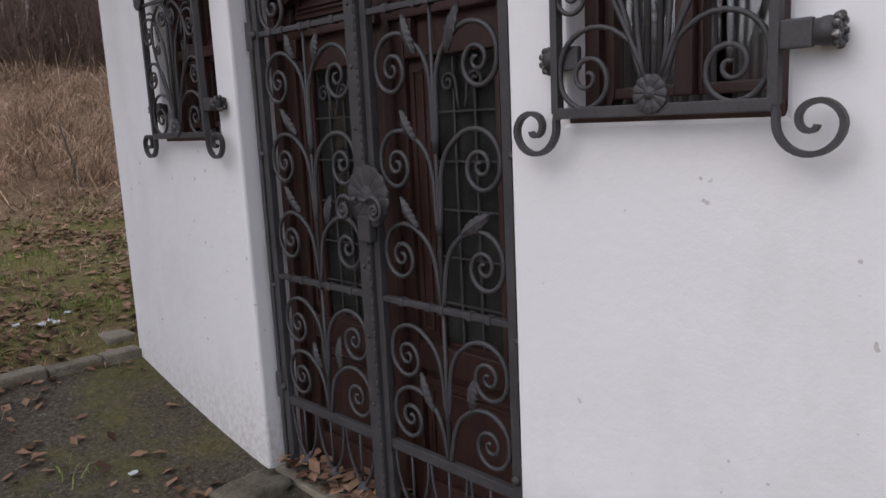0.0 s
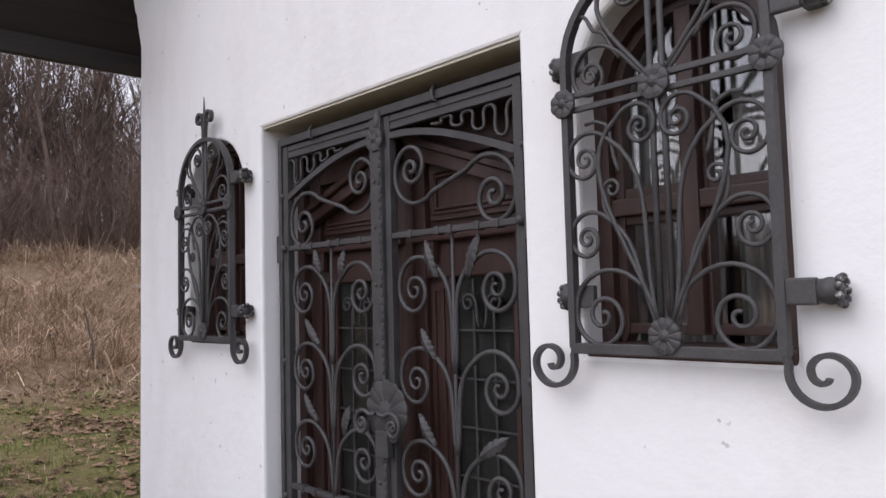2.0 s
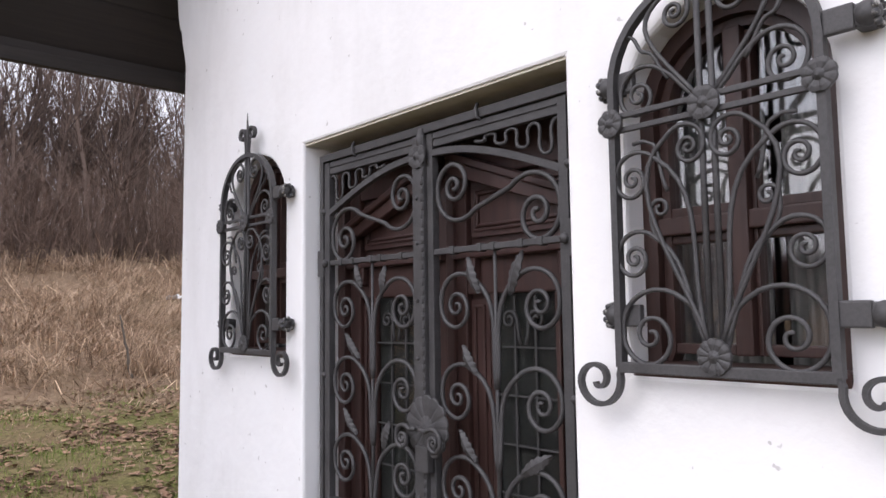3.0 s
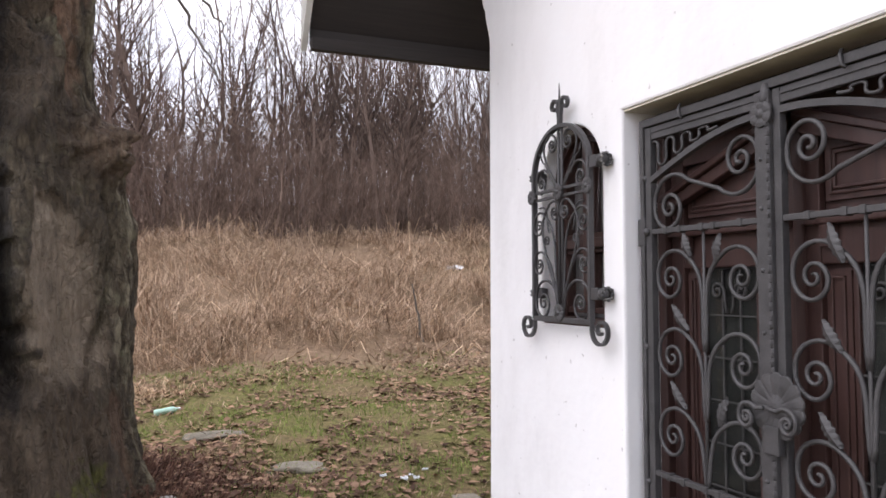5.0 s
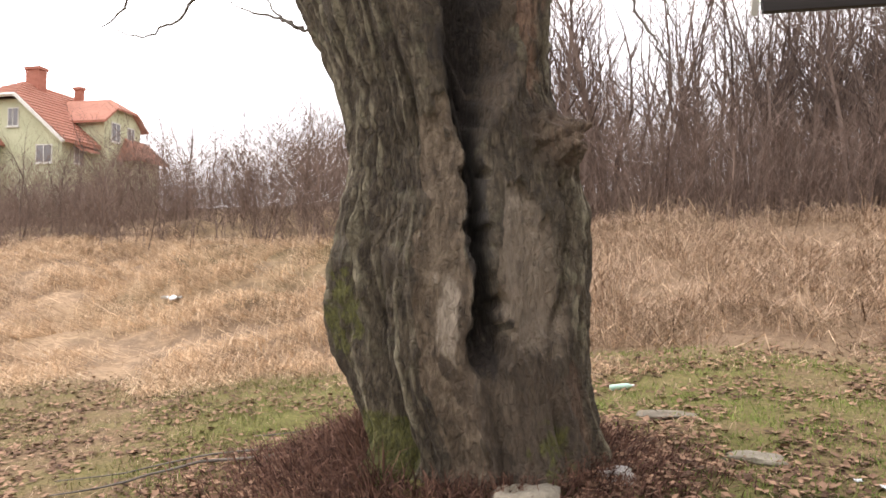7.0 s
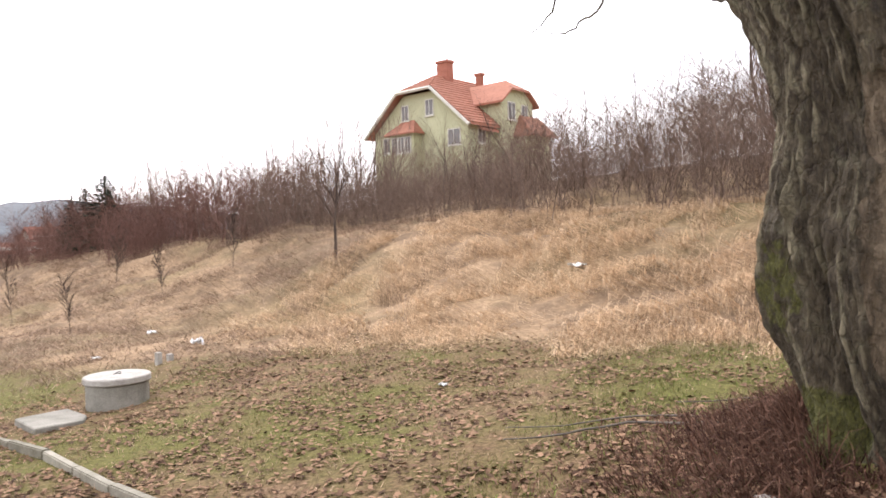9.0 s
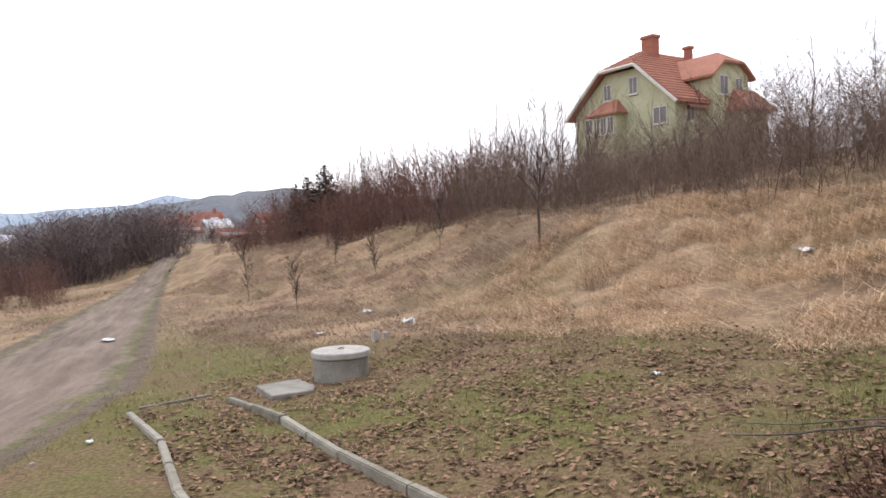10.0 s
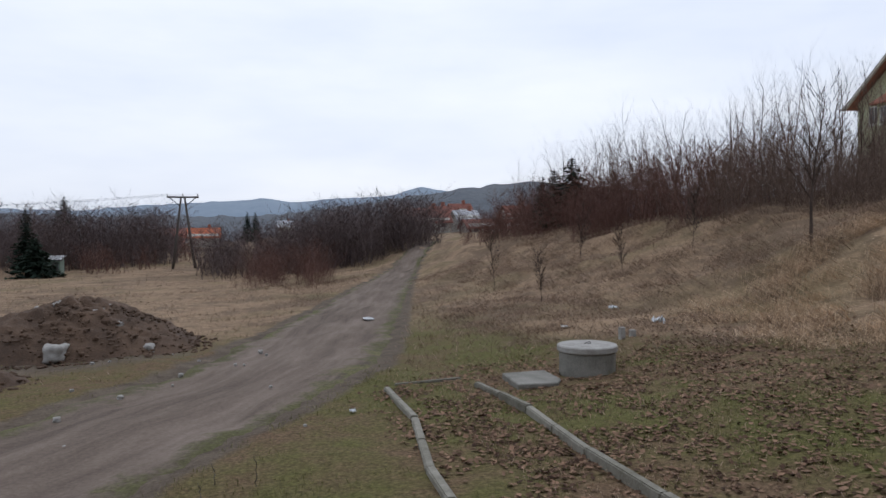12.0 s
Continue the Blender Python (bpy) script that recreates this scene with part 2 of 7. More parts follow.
p = Mat("window_glass", (1, 1, 1), 0.03)
p.b.inputs["Transmission Weight"].default_value = 1.0
p.b.inputs["IOR"].default_value = 1.75
p.bump(p.noise(0.4, 2, 0.5), 0.05, 0.01)
GLASS = p.m
p = Mat("door_light_glass", (0.75, 0.78, 0.76), 0.05)
p.b.inputs["Transmission Weight"].default_value = 1.0
p.b.inputs["IOR"].default_value = 1.3
p.bump(p.noise(0.1, 2, 0.5), 0.05, 0.01)
DOOR_GLASS = p.m
# the shade of the unlit room is put into this wall colour
DARK_ROOM = two_tone("room_wall_painted_dim", (0.040, 0.036, 0.032), (0.070, 0.064, 0.056), 0.6)
CURTAIN = two_tone("grey_net_curtain", (0.24, 0.24, 0.235), (0.36, 0.36, 0.35), 0.2, stretch=(1, 8, 0.3))

CONCRETE = two_tone("grey_concrete", (0.11, 0.105, 0.085), (0.31, 0.295, 0.26), 0.25, 0.92, fine=0.02, bump=0.5, depth=0.006)
KERB = two_tone("mossy_kerb_concrete", (0.12, 0.110, 0.078), (0.32, 0.300, 0.250), 0.18, 0.95, fine=0.02, bump=0.5, depth=0.006, vary=0.2)
STONE = two_tone("weathered_stone", (0.10, 0.085, 0.060), (0.27, 0.240, 0.185), 0.12, 0.95, fine=0.015, bump=0.7, depth=0.01, vary=0.25)
PALE_STONE = two_tone("pale_rubble_stone", (0.24, 0.225, 0.20), (0.48, 0.46, 0.43), 0.15, 0.95, fine=0.02, bump=0.6, depth=0.01)
LITTER = two_tone("white_litter", (0.55, 0.58, 0.6), (0.8, 0.82, 0.85), 0.08, 0.6)
GREEN_GLASS = two_tone("pale_green_plastic", (0.30, 0.52, 0.42), (0.50, 0.70, 0.60), 0.05, 0.35)
SOIL = two_tone("dug_soil", (0.048, 0.029, 0.019), (0.175, 0.110, 0.070), 0.7, 0.97, fine=0.04, bump=0.9, depth=0.03)

# ground: meadow, leaf litter, straw and field
p = Mat("meadow_ground", (0.1, 0.09, 0.05), 0.97)
p.b.inputs["Specular IOR Level"].default_value = 0.1
big = p.noise(2.6, 5, 0.6, kind="World")
mid = p.noise(0.5, 5, 0.65, kind="World")
fine = p.noise(0.045, 5, 0.7, kind="World")
green = p.ramp(fine, (0.3, (0.055, 0.054, 0.018)), (0.7, (0.175, 0.162, 0.058)))
brown = p.ramp(fine, (0.3, (0.058, 0.037, 0.021)), (0.7, (0.24, 0.160, 0.098)))
straw = p.ramp(p.noise(0.12, 6, 0.7, (1, 2.5, 1), kind="World"), (0.28, (0.14, 0.092, 0.056)), (0.55, (0.33, 0.230, 0.146)), (0.8, (0.53, 0.390, 0.255)))
gy = p.axis("Y")
gx = p.axis("X")
near = p.mix(p.ramp(p.math("ADD", p.math("SUBTRACT", p.math("MULTIPLY", big, 0.6), p.math("MULTIPLY", p.step(gx, -1.8, -4.2), 0.045)), p.math("MULTIPLY", mid, 0.4)), (0.37, 0.0), (0.54, 1.0)), brown, green)
wander = p.math("MULTIPLY", p.math("SUBTRACT", big, 0.5), 3.0)
bank = p.step(p.math("ADD", p.math("ADD", gy, wander), p.math("MULTIPLY", p.step(gx, -8.5, -15.0), 2.8)), 8.0, 9.6)
field = p.step(p.math("ADD", p.math("MULTIPLY", gx, -1.0), p.math("MULTIPLY", wander, 2.0)), 17.0, 24.0)
dry = p.math("MAXIMUM", bank, field)
yard = p.math("MULTIPLY", p.step(p.math("ADD", gy, p.math("MULTIPLY", p.math("SUBTRACT", mid, 0.5), 0.7)), 4.15, 3.95), p.step(gx, -0.6, 0.4))
gravel = p.ramp(p.noise(0.018, 4, 0.8, kind="World"), (0.35, (0.045, 0.037, 0.027)), (0.6, (0.115, 0.098, 0.075)), (0.74, (0.30, 0.28, 0.24)))
gravel = p.mix(p.ramp(mid, (0.5, 0.0), (0.62, 0.6)), gravel, green)
duff = p.ramp(fine, (0.3, (0.060, 0.040, 0.027)), (0.7, (0.20, 0.140, 0.095)))
patchy = p.ramp(p.math("ADD", p.math("MULTIPLY", p.noise(4.0, 5, 0.65, kind="World"), 0.6), p.math("MULTIPLY", mid, 0.4)), (0.44, 0.0), (0.58, 0.8))
straw = p.mix(p.math("MAXIMUM", patchy, p.math("MULTIPLY", p.step(p.math("ADD", gx, wander), -3.5, -0.5), 0.6)), straw, duff)
tone = p.mix(dry, near, p.mix(p.ramp(p.noise(6.0, 4, 0.6, kind="World"), (0.5, 0.0), (0.75, 0.55)), straw, green))
mudf = p.n.new("ShaderNodeAttribute")
mudf.attribute_name = "mud"
mudc = p.ramp(p.math("ADD", p.math("MULTIPLY", mid, 0.5), p.math("MULTIPLY", fine, 0.5)), (0.36, (0.062, 0.048, 0.036)), (0.66, (0.19, 0.150, 0.112)))
mudm = p.ramp(p.math("ADD", p.math("MULTIPLY", mudf.outputs["Fac"], 0.6), p.math("MULTIPLY", p.math("ADD", mid, big), 0.35)), (0.64, 0.0), (0.78, 1.0))
p.colour(p.mix(mudm, p.mix(yard, tone, gravel), mudc)).bump(mid, 0.6, 0.08).bump(fine, 0.7, 0.02)
GROUND = p.m

p = Mat("dirt_track", (0.16, 0.14, 0.12), 0.95)
big = p.noise(1.5, 5, 0.65, kind="World")
fine = p.noise(0.05, 5, 0.75, kind="World")
uv = p.n.new("ShaderNodeAttribute")
uv.attribute_name = "lane"
def lengthwise(size, detail, stretch):
    node = p.n.new("ShaderNodeTexNoise")
    node.inputs["Scale"].default_value, node.inputs["Detail"].default_value, node.inputs["Roughness"].default_value = 1 / size, detail, 0.65
    place_ = p.n.new("ShaderNodeMapping")
    place_.inputs["Scale"].default_value = stretch
    p.l.new(uv.outputs["Vector"], place_.inputs[0])
    p.l.new(place_.outputs[0], node.inputs["Vector"])
    return node.outputs["Fac"]
streak = lengthwise(0.35, 5, (1, 0.10, 1))
worn = lengthwise(1.1, 4, (1, 0.22, 1))
sides = p.n.new("ShaderNodeSeparateXYZ")
p.l.new(uv.outputs["Vector"], sides.inputs[0])
tone = p.math("ADD", p.math("ADD", p.math("MULTIPLY", streak, 0.36), p.math("MULTIPLY", worn, 0.34)), p.math("MULTIPLY", fine, 0.30))
earth = p.ramp(tone, (0.36, (0.082, 0.061, 0.047)), (0.5, (0.165, 0.127, 0.101)), (0.64, (0.265, 0.211, 0.174)))
wet = p.math("ADD", p.step(sides.outputs[0], 0.9, 1.9), p.math("MULTIPLY", p.math("SUBTRACT", worn, 0.5), 2.2))
earth = p.mix(p.ramp(wet, (0.85, 0.0), (1.2, 0.6)), earth, p.ramp(fine, (0.3, (0.034, 0.026, 0.021)), (0.7, (0.105, 0.082, 0.065))))
rim = p.math("ADD", p.math("ABSOLUTE", sides.outputs[2]), p.math("MULTIPLY", p.math("SUBTRACT", p.noise(0.6, 5, 0.7, kind="World"), 0.5), 1.1))
turf = p.ramp(p.math("ADD", p.math("MULTIPLY", fine, 0.6), p.math("MULTIPLY", big, 0.4)), (0.38, (0.060, 0.050, 0.028)), (0.52, (0.110, 0.108, 0.046)), (0.66, (0.21, 0.180, 0.095)))
earth = p.mix(p.ramp(rim, (0.72, 0.0), (0.92, 1.0)), earth, turf)
p.b.inputs["Specular IOR Level"].default_value = 0.15
p.colour(earth).bump(big, 0.5, 0.08).bump(fine, 0.7, 0.02)
TRACK = p.m

def blade_mat(name, dark, light, size=0.6):
    m = Mat(name, light, 0.9)
    m.b.inputs["Specular IOR Level"].default_value = 0.15
    v = m.math("ADD", m.math("MULTIPLY", m.island(), 0.6), m.math("MULTIPLY", m.noise(size, 3, 0.5, kind="World"), 0.4))
    m.colour(m.ramp(v, (0.2, dark), (0.8, light)))
    return m.m


DRY = blade_mat("dry_grass", (0.11, 0.073, 0.048), (0.64, 0.475, 0.335), 0.9)
PALE_DRY = blade_mat("pale_dry_grass", (0.26, 0.175, 0.108), (0.86, 0.655, 0.450), 1.2)
BROWN_DRY = blade_mat("brown_dry_grass", (0.12, 0.082, 0.058), (0.46, 0.335, 0.245), 1.2)
YOUNG = blade_mat("young_tree_bark", (0.040, 0.029, 0.024), (0.100, 0.072, 0.060), 0.5)
LUSH = blade_mat("lush_green_grass", (0.085, 0.125, 0.028), (0.27, 0.335, 0.095))
GRASS = blade_mat("short_green_grass", (0.080, 0.086, 0.030), (0.26, 0.235, 0.095))
LEAF = blade_mat("fallen_leaves", (0.044, 0.023, 0.015), (0.33, 0.205, 0.132), 0.5)
WEEDS = blade_mat("brown_dead_stalks", (0.042, 0.021, 0.016), (0.200, 0.108, 0.076), 0.3)
TWIG = blade_mat("bare_brown_twigs", (0.080, 0.056, 0.044), (0.240, 0.172, 0.138), 4.0)
GREY_TWIG = blade_mat("grey_brown_tree_twigs", (0.058, 0.042, 0.035), (0.165, 0.122, 0.100), 4.0)
RED_TWIG = blade_mat("reddish_bare_twigs", (0.090, 0.048, 0.040), (0.215, 0.122, 0.098), 5.0)
DARK_TWIG = blade_mat("dark_bare_twigs", (0.070, 0.052, 0.050), (0.190, 0.145, 0.138), 9.0)
NEEDLE = blade_mat("spruce_needles", (0.010, 0.018, 0.012), (0.032, 0.050, 0.034))

# distance: the haze is put into both base colours as blue
FAR_HILL = two_tone("haze_tinted_hills", (0.20, 0.26, 0.33), (0.27, 0.33, 0.40), 160.0, 1.0, bump=0.0)
MID_HILL = two_tone("haze_tinted_ridge", (0.085, 0.10, 0.12), (0.14, 0.15, 0.165), 25.0, 1.0, fine=6.0, bump=0.6, depth=3.0)

# houses
GREEN_WALL = two_tone("pale_green_render", (0.36, 0.37, 0.235), (0.50, 0.51, 0.345), 1.5, 0.9, fine=0.2)
CREAM_WALL = two_tone("cream_render", (0.45, 0.43, 0.38), (0.6, 0.58, 0.52), 1.5, 0.9)
TILE = two_tone("red_clay_tiles", (0.25, 0.095, 0.060), (0.42, 0.180, 0.120), 0.8, 0.85, fine=0.15)
BRICK = two_tone("red_chimney_brick", (0.25, 0.085, 0.055), (0.40, 0.16, 0.11), 0.4, 0.9, fine=0.06)
TRIM = two_tone("off_white_trim", (0.48, 0.47, 0.42), (0.66, 0.65, 0.6), 0.4)
DARK_PANE = two_tone("dark_window_pane", (0.09, 0.085, 0.085), (0.15, 0.14, 0.14), 0.8, 0.15)

# ---- ground: one sheet, fine near the house and wide towards the horizon ----
def spread(n, far, k=7.6):
    u = np.linspace(-1, 1, n)
    return far * np.sinh(k * u) / np.sinh(k) + 9.0 * u


# the dirt track: middle line and half width
TRACK_LINE = [(14, -12.5, 1.7), (0, -6.3, 1.7), (-7.98, -2.54, 1.7), (-9.75, -1.73, 1.75), (-14, 0.3, 1.95), (-18.6, 1.55, 1.9), (-23.35, 2.8, 1.8), (-37, 6.25, 1.65), (-52, 10.8, 1.25), (-80, 20, 1.2)]


def off_track(x, y):
    """Distance from the track's middle line, over its half width there."""
    best = 99.0
    for (ax, ay, aw), (bx, by, bw) in zip(TRACK_LINE, TRACK_LINE[1:]):
        dx, dy = bx - ax, by - ay
        t = min(max(((x - ax) * dx + (y - ay) * dy) / (dx * dx + dy * dy), 0), 1)
        best = min(best, math.hypot(x - ax - t * dx, y - ay - t * dy) / (aw + (bw - aw) * t))
    return best


def relief(x, y):
    """Small unevenness of the soil."""
    d = math.hypot(x, y)
    v = Vector((x, y, 0.0))
    rough = 0.09 * noise.noise(v * 0.45) + 0.035 * noise.noise(v * 1.3)
    hump = sstep(8.4, 11.5, y) * (0.30 * noise.noise(v * 0.33) + 0.26 * noise.noise(v * 0.85) + 0.11 * noise.noise(v * 2.3))
    if x > -0.3 and y < 4.6:
        rough *= 0.25
    return (rough + hump) * (1 - sstep(40, 160, d))


def land(x, y):
    far = math.hypot(x, y)
    return ground_z(x, y) + relief(x, y) - 4.0 * sstep(120, 500, far) * sstep(-1, 1, -x)


def soil(x, y):
    """The ground sheet itself: the land, sunk a little where the track and the lane between the kerbs lie."""
    z = land(x, y)
    if -90 < x < 16 and -14 < y < 26:
        z -= 0.10 * (1 - sstep(0.75, 1.0, off_track(x, y)))
    return z


gx_ = spread(310, 2600) - 4.0
gy_ = spread(310, 2600) + 6.0
gv = [(x, y, soil(x, y)) for y in gy_ for x in gx_]
nx = len(gx_)
SHEET = np.array(gv)[:, 2].reshape(len(gy_), nx)
gf = [(j * nx + i, j * nx + i + 1, (j + 1) * nx + i + 1, (j + 1) * nx + i) for j in range(len(gy_) - 1) for i in range(nx - 1)]
ground = from_arrays("ground", gv, gf, GROUND, smooth=True)


def muddy(x, y):
    """Bare trodden soil beside the track and round the soil heaps."""
    if not (-60 < x < 12 and -14 < y < 16):
        return 0.0
    near_heap = math.exp(-(((x + 19.0) / 4.5) ** 2 + ((y + 4.0) / 3.6) ** 2))
    return min(1.0, max(sstep(1.4, 0.95, off_track(x, y)), 1.0 * near_heap))


ground.data.attributes.new("mud", "FLOAT", "POINT").data.foreach_set("value", [muddy(v[0], v[1]) for v in gv])
tagged(ground, "sloping meadow ground with leaf litter and straw", "ground", kind="structure")

# the track lies in its bed, with two worn ruts and a ragged edge
tv, tf, lane, across, run = [], [], [], 14, 0.0
line = []
for (ax, ay, aw), (bx, by, bw) in zip(TRACK_LINE, TRACK_LINE[1:]):
    n = max(2, int(math.hypot(bx - ax, by - ay) / 0.45))
    line += [(ax + (bx - ax) * k / n, ay + (by - ay) * k / n, aw + (bw - aw) * k / n) for k in range(n)]
for k, (x, y, w) in enumerate(line):
    p, q = line[max(k - 3, 0)], line[min(k + 3, len(line) - 1)]
    dx, dy = q[0] - p[0], q[1] - p[1]
    ln = math.hypot(dx, dy)
    run += math.hypot(x - line[k - 1][0], y - line[k - 1][1]) if k else 0.0
    for m in range(across + 1):
        s = m / across * 2 - 1
        edge = 1 + 0.16 * noise.noise(Vector((x * 0.8, y * 0.8, 3.0 * s)))
        px, py = x - dy / ln * w * s * edge, y + dx / ln * w * s * edge
        rut = -0.05 * math.exp(-((abs(s) - 0.5) / 0.16) ** 2) - 0.06 * abs(s) ** 8 + 0.03 * noise.noise(Vector((px * 1.7, py * 1.7, 0)))
        tv.append((px, py, land(px, py) + 0.01 + rut))
        lane.append((-s * w, run, s))
for k in range(len(line) - 1):
    for m in range(across):
        a = k * (across + 1) + m
        tf.append((a, a + 1, a + across + 2, a + across + 1))
road = from_arrays("road", tv, tf, TRACK, smooth=True)
road.data.attributes.new("lane", "FLOAT_VECTOR", "POINT").data.foreach_set("vector", np.array(lane).ravel())
tagged(road, "rutted grey dirt track", "road", kind="structure")

# ---- the white house: a gabled front wall with a door and two arched windows ----
WX = 1.70          # face of the front wall
WALL = 0.36
Y0, Y1 = -3.2, 4.045
DOOR = (1.385, 2.785, -0.06, 2.29)
WINDOWS = {"window_1": (0.94, 1.415), "window_2": (3.19, 1.395)}
HALF, SPRING = 0.258, 0.655   # half width of a window and height of its springing over the sill


def window_outline(yc, z0, half=HALF, grow=0.0, n=14):
    pts = [(yc - half - grow, z0 - grow), (yc + half + grow, z0 - grow)]
    for k in range(n + 1):
        a = math.pi * k / n
        pts.append((yc + (half + grow) * math.cos(a), z0 + SPRING + (half + grow) * math.sin(a)))
    return pts


def gable_outline():
    """The front: straight sides, curved kneelers under the eaves, then the gable."""
    side = [(Y1, 2.97), (Y1 + 0.02, 3.03), (Y1 + 0.05, 3.10), (Y1 + 0.06, 3.16), (Y1 + 0.085, 3.19), (Y1 + 0.115, 3.28), (Y1 + 0.13, 3.40), (Y1 + 0.13, 3.46)]
    ridge = ((Y0 + Y1) / 2, 3.46 + (Y1 - Y0) / 2 * 1.35)
    other = [(Y0 + Y1 - y, z) for y, z in side[::-1]]
    return [(Y0, -0.6), (Y1 + 0.03, -0.6), (Y1 + 0.01, 0.6)] + side + [ridge] + other


wall = part("wall_west", prism(gable_outline(), WX, WX + WALL), PLASTER)
cutters = [box((WX - 0.2, DOOR[0], DOOR[2]), (WX + WALL + 0.2, DOOR[1], DOOR[3]))]
for yc, z0 in WINDOWS.values():
    cutters.append(prism(window_outline(yc, z0), WX - 0.2, WX + WALL + 0.2))
me_cut = bpy.data.meshes.new("cut")
bm_all = bmesh.new()
for b in cutters:
    tmp = bpy.data.meshes.new("tmp")
    b.to_mesh(tmp)
    b.free()
    bm_all.from_mesh(tmp)
    bpy.data.meshes.remove(tmp)
bmesh.ops.recalc_face_normals(bm_all, faces=bm_all.faces)
bm_all.to_mesh(me_cut)
bm_all.free()
cutter = new("cutter", me_cut)
cut = wall.modifiers.new("openings", "BOOLEAN")
cut.operation, cut.object, cut.solver = "DIFFERENCE", cutter, "EXACT"
round_off = wall.modifiers.new("soft_edges", "BEVEL")
round_off.width, round_off.segments, round_off.limit_method, round_off.angle_limit = 0.012, 2, "ANGLE", radians(50)
bpy.context.view_layer.update()
done = bpy.data.meshes.new_from_object(wall.evaluated_get(bpy.context.evaluated_depsgraph_get()))
wall.modifiers.clear()
wall.data = done
bpy.data.objects.remove(cutter)
tagged(wall, "white lime-plastered front wall with arched window openings", "wall", kind="structure")

XB = 8.0
tagged(part("wall_north", box((WX + WALL, Y1 - WALL, -0.6), (XB, Y1, 3.3)), PLASTER), "white plastered side wall", "wall", kind="structure")
tagged(part("wall_south", box((WX + WALL, Y0, -0.6), (XB, Y0 + WALL, 3.3)), PLASTER), "white plastered side wall", "wall", kind="structure")
tagged(part("wall_east", box((XB, Y0, -0.6), (XB + WALL, Y1, 3.3)), PLASTER), "white plastered back wall", "wall", kind="structure")
tagged(part("floor", box((WX + 0.12, Y0 + WALL, -0.3), (XB, Y1 - WALL, -0.01)), CONCRETE), "bare concrete floor inside the house", "floor", kind="structure")
# assumed ceiling and partition; their dark colour holds the room's shade
tagged(part("ceiling", box((WX + WALL, Y0 + WALL, 2.75), (XB, Y1 - WALL, 2.85)), DARK_ROOM), "assumed plaster ceiling, coloured dark for the unlit room", "ceiling", kind="structure")
tagged(part("wall_inner", box((WX + 2.2, Y0 + WALL, -0.01), (WX + 2.3, Y1 - WALL, 2.75)), DARK_ROOM), "assumed inner wall, coloured dark for the unlit room", "wall", kind="structure")

# roof: two steep slopes with a dark boarded underside and a deep overhang
roof = thing("roof", "steep roof with dark boarded underside", "roof", kind="structure")
EAVE_Y, EAVE_Z, SLOPE, FRONT = 4.56, 3.09, 1.38, 0.76
ridge_y = (Y0 + Y1) / 2
for sgn in (1, -1):
    yo = ridge_y + sgn * (EAVE_Y - ridge_y)
    rz = EAVE_Z + (EAVE_Y - ridge_y) * SLOPE
    n_board = 22
    for k in range(n_board):
        a, b = k / n_board, (k + 1) / n_board - 0.002
        ya, yb = yo + (ridge_y - yo) * a, yo + (ridge_y - yo) * b
        za, zb = EAVE_Z + (rz - EAVE_Z) * a, EAVE_Z + (rz - EAVE_Z) * b
        part("soffit_board", prism([(ya, za), (yb, zb), (yb, zb + 0.03), (ya, za + 0.03)], FRONT + 0.02, XB + 0.8), SOFFIT, roof)
    part("tiles", prism([(yo, EAVE_Z + 0.035), (ridge_y, rz + 0.035), (ridge_y, rz + 0.12), (yo, EAVE_Z + 0.12)], FRONT, XB + 0.8), TILE, roof)
    part("eave_board", box((FRONT + 0.02, yo, EAVE_Z - 0.10), (XB + 0.8, yo + sgn * 0.03, EAVE_Z + 0.13), 0.004), SOFFIT, roof)
    part("eave_batten", box((FRONT + 0.02, yo - sgn * 0.001, EAVE_Z - 0.135), (XB + 0.8, yo - sgn * 0.05, EAVE_Z - 0.06), 0.004), SOFFIT, roof)
    part("verge_board", prism([(yo + sgn * 0.03, EAVE_Z - 0.13), (ridge_y, rz - 0.09), (ridge_y, rz + 0.14), (yo + sgn * 0.03, EAVE_Z + 0.14)], FRONT - 0.03, FRONT + 0.005), TRIM, roof)


# ---- wrought iron: gate and window grilles ----
def spiral(cx, cz, r, side, turns=1.65, inner=0.16, over=1, n=34):
    """A scroll round (cx, cz) that begins beside its centre, climbs over the top and winds inwards.
    over: +1 starts on the stem's side, -1 on the far side."""
    pts = []
    for k in range(n + 1):
        f = k / n
        phi = 2 * math.pi * turns * f
        rr = r * (1 - (1 - inner) * f ** 0.8)
        a = math.pi - phi
        pts.append((cx + side * over * rr * math.cos(a), cz + rr * math.sin(a)))
    return pts


def bezier(a, b, c, d, n=10):
    out = []
    for k in range(n):
        t = k / n
        out.append(tuple((1 - t) ** 3 * p + 3 * (1 - t) ** 2 * t * q + 3 * (1 - t) * t * t * r + t ** 3 * s for p, q, r, s in zip(a, b, c, d)))
    return out


TURN = [40, 95, 170, 265, 370, 460, 550, 640, 720, 830]
REACH = [0.125, 0.105, 0.078, 0.071, 0.049, 0.040, 0.031, 0.023, 0.016, 0.007]


def volute(cx, cz, size, side, over=1, flip=1, n=54):
    """A forged scroll round its eye (cx, cz): up from the stem's side, over the top and inwards. flip -1 hangs it upside down."""
    pts = []
    for k in range(n + 1):
        phi = TURN[0] + (TURN[-1] - TURN[0]) * k / n
        r = size * float(np.interp(phi, TURN, REACH))
        a = math.pi - radians(phi)
        pts.append((cx + flip * side * over * r * math.cos(a), cz + flip * r * math.sin(a)))
    return pts


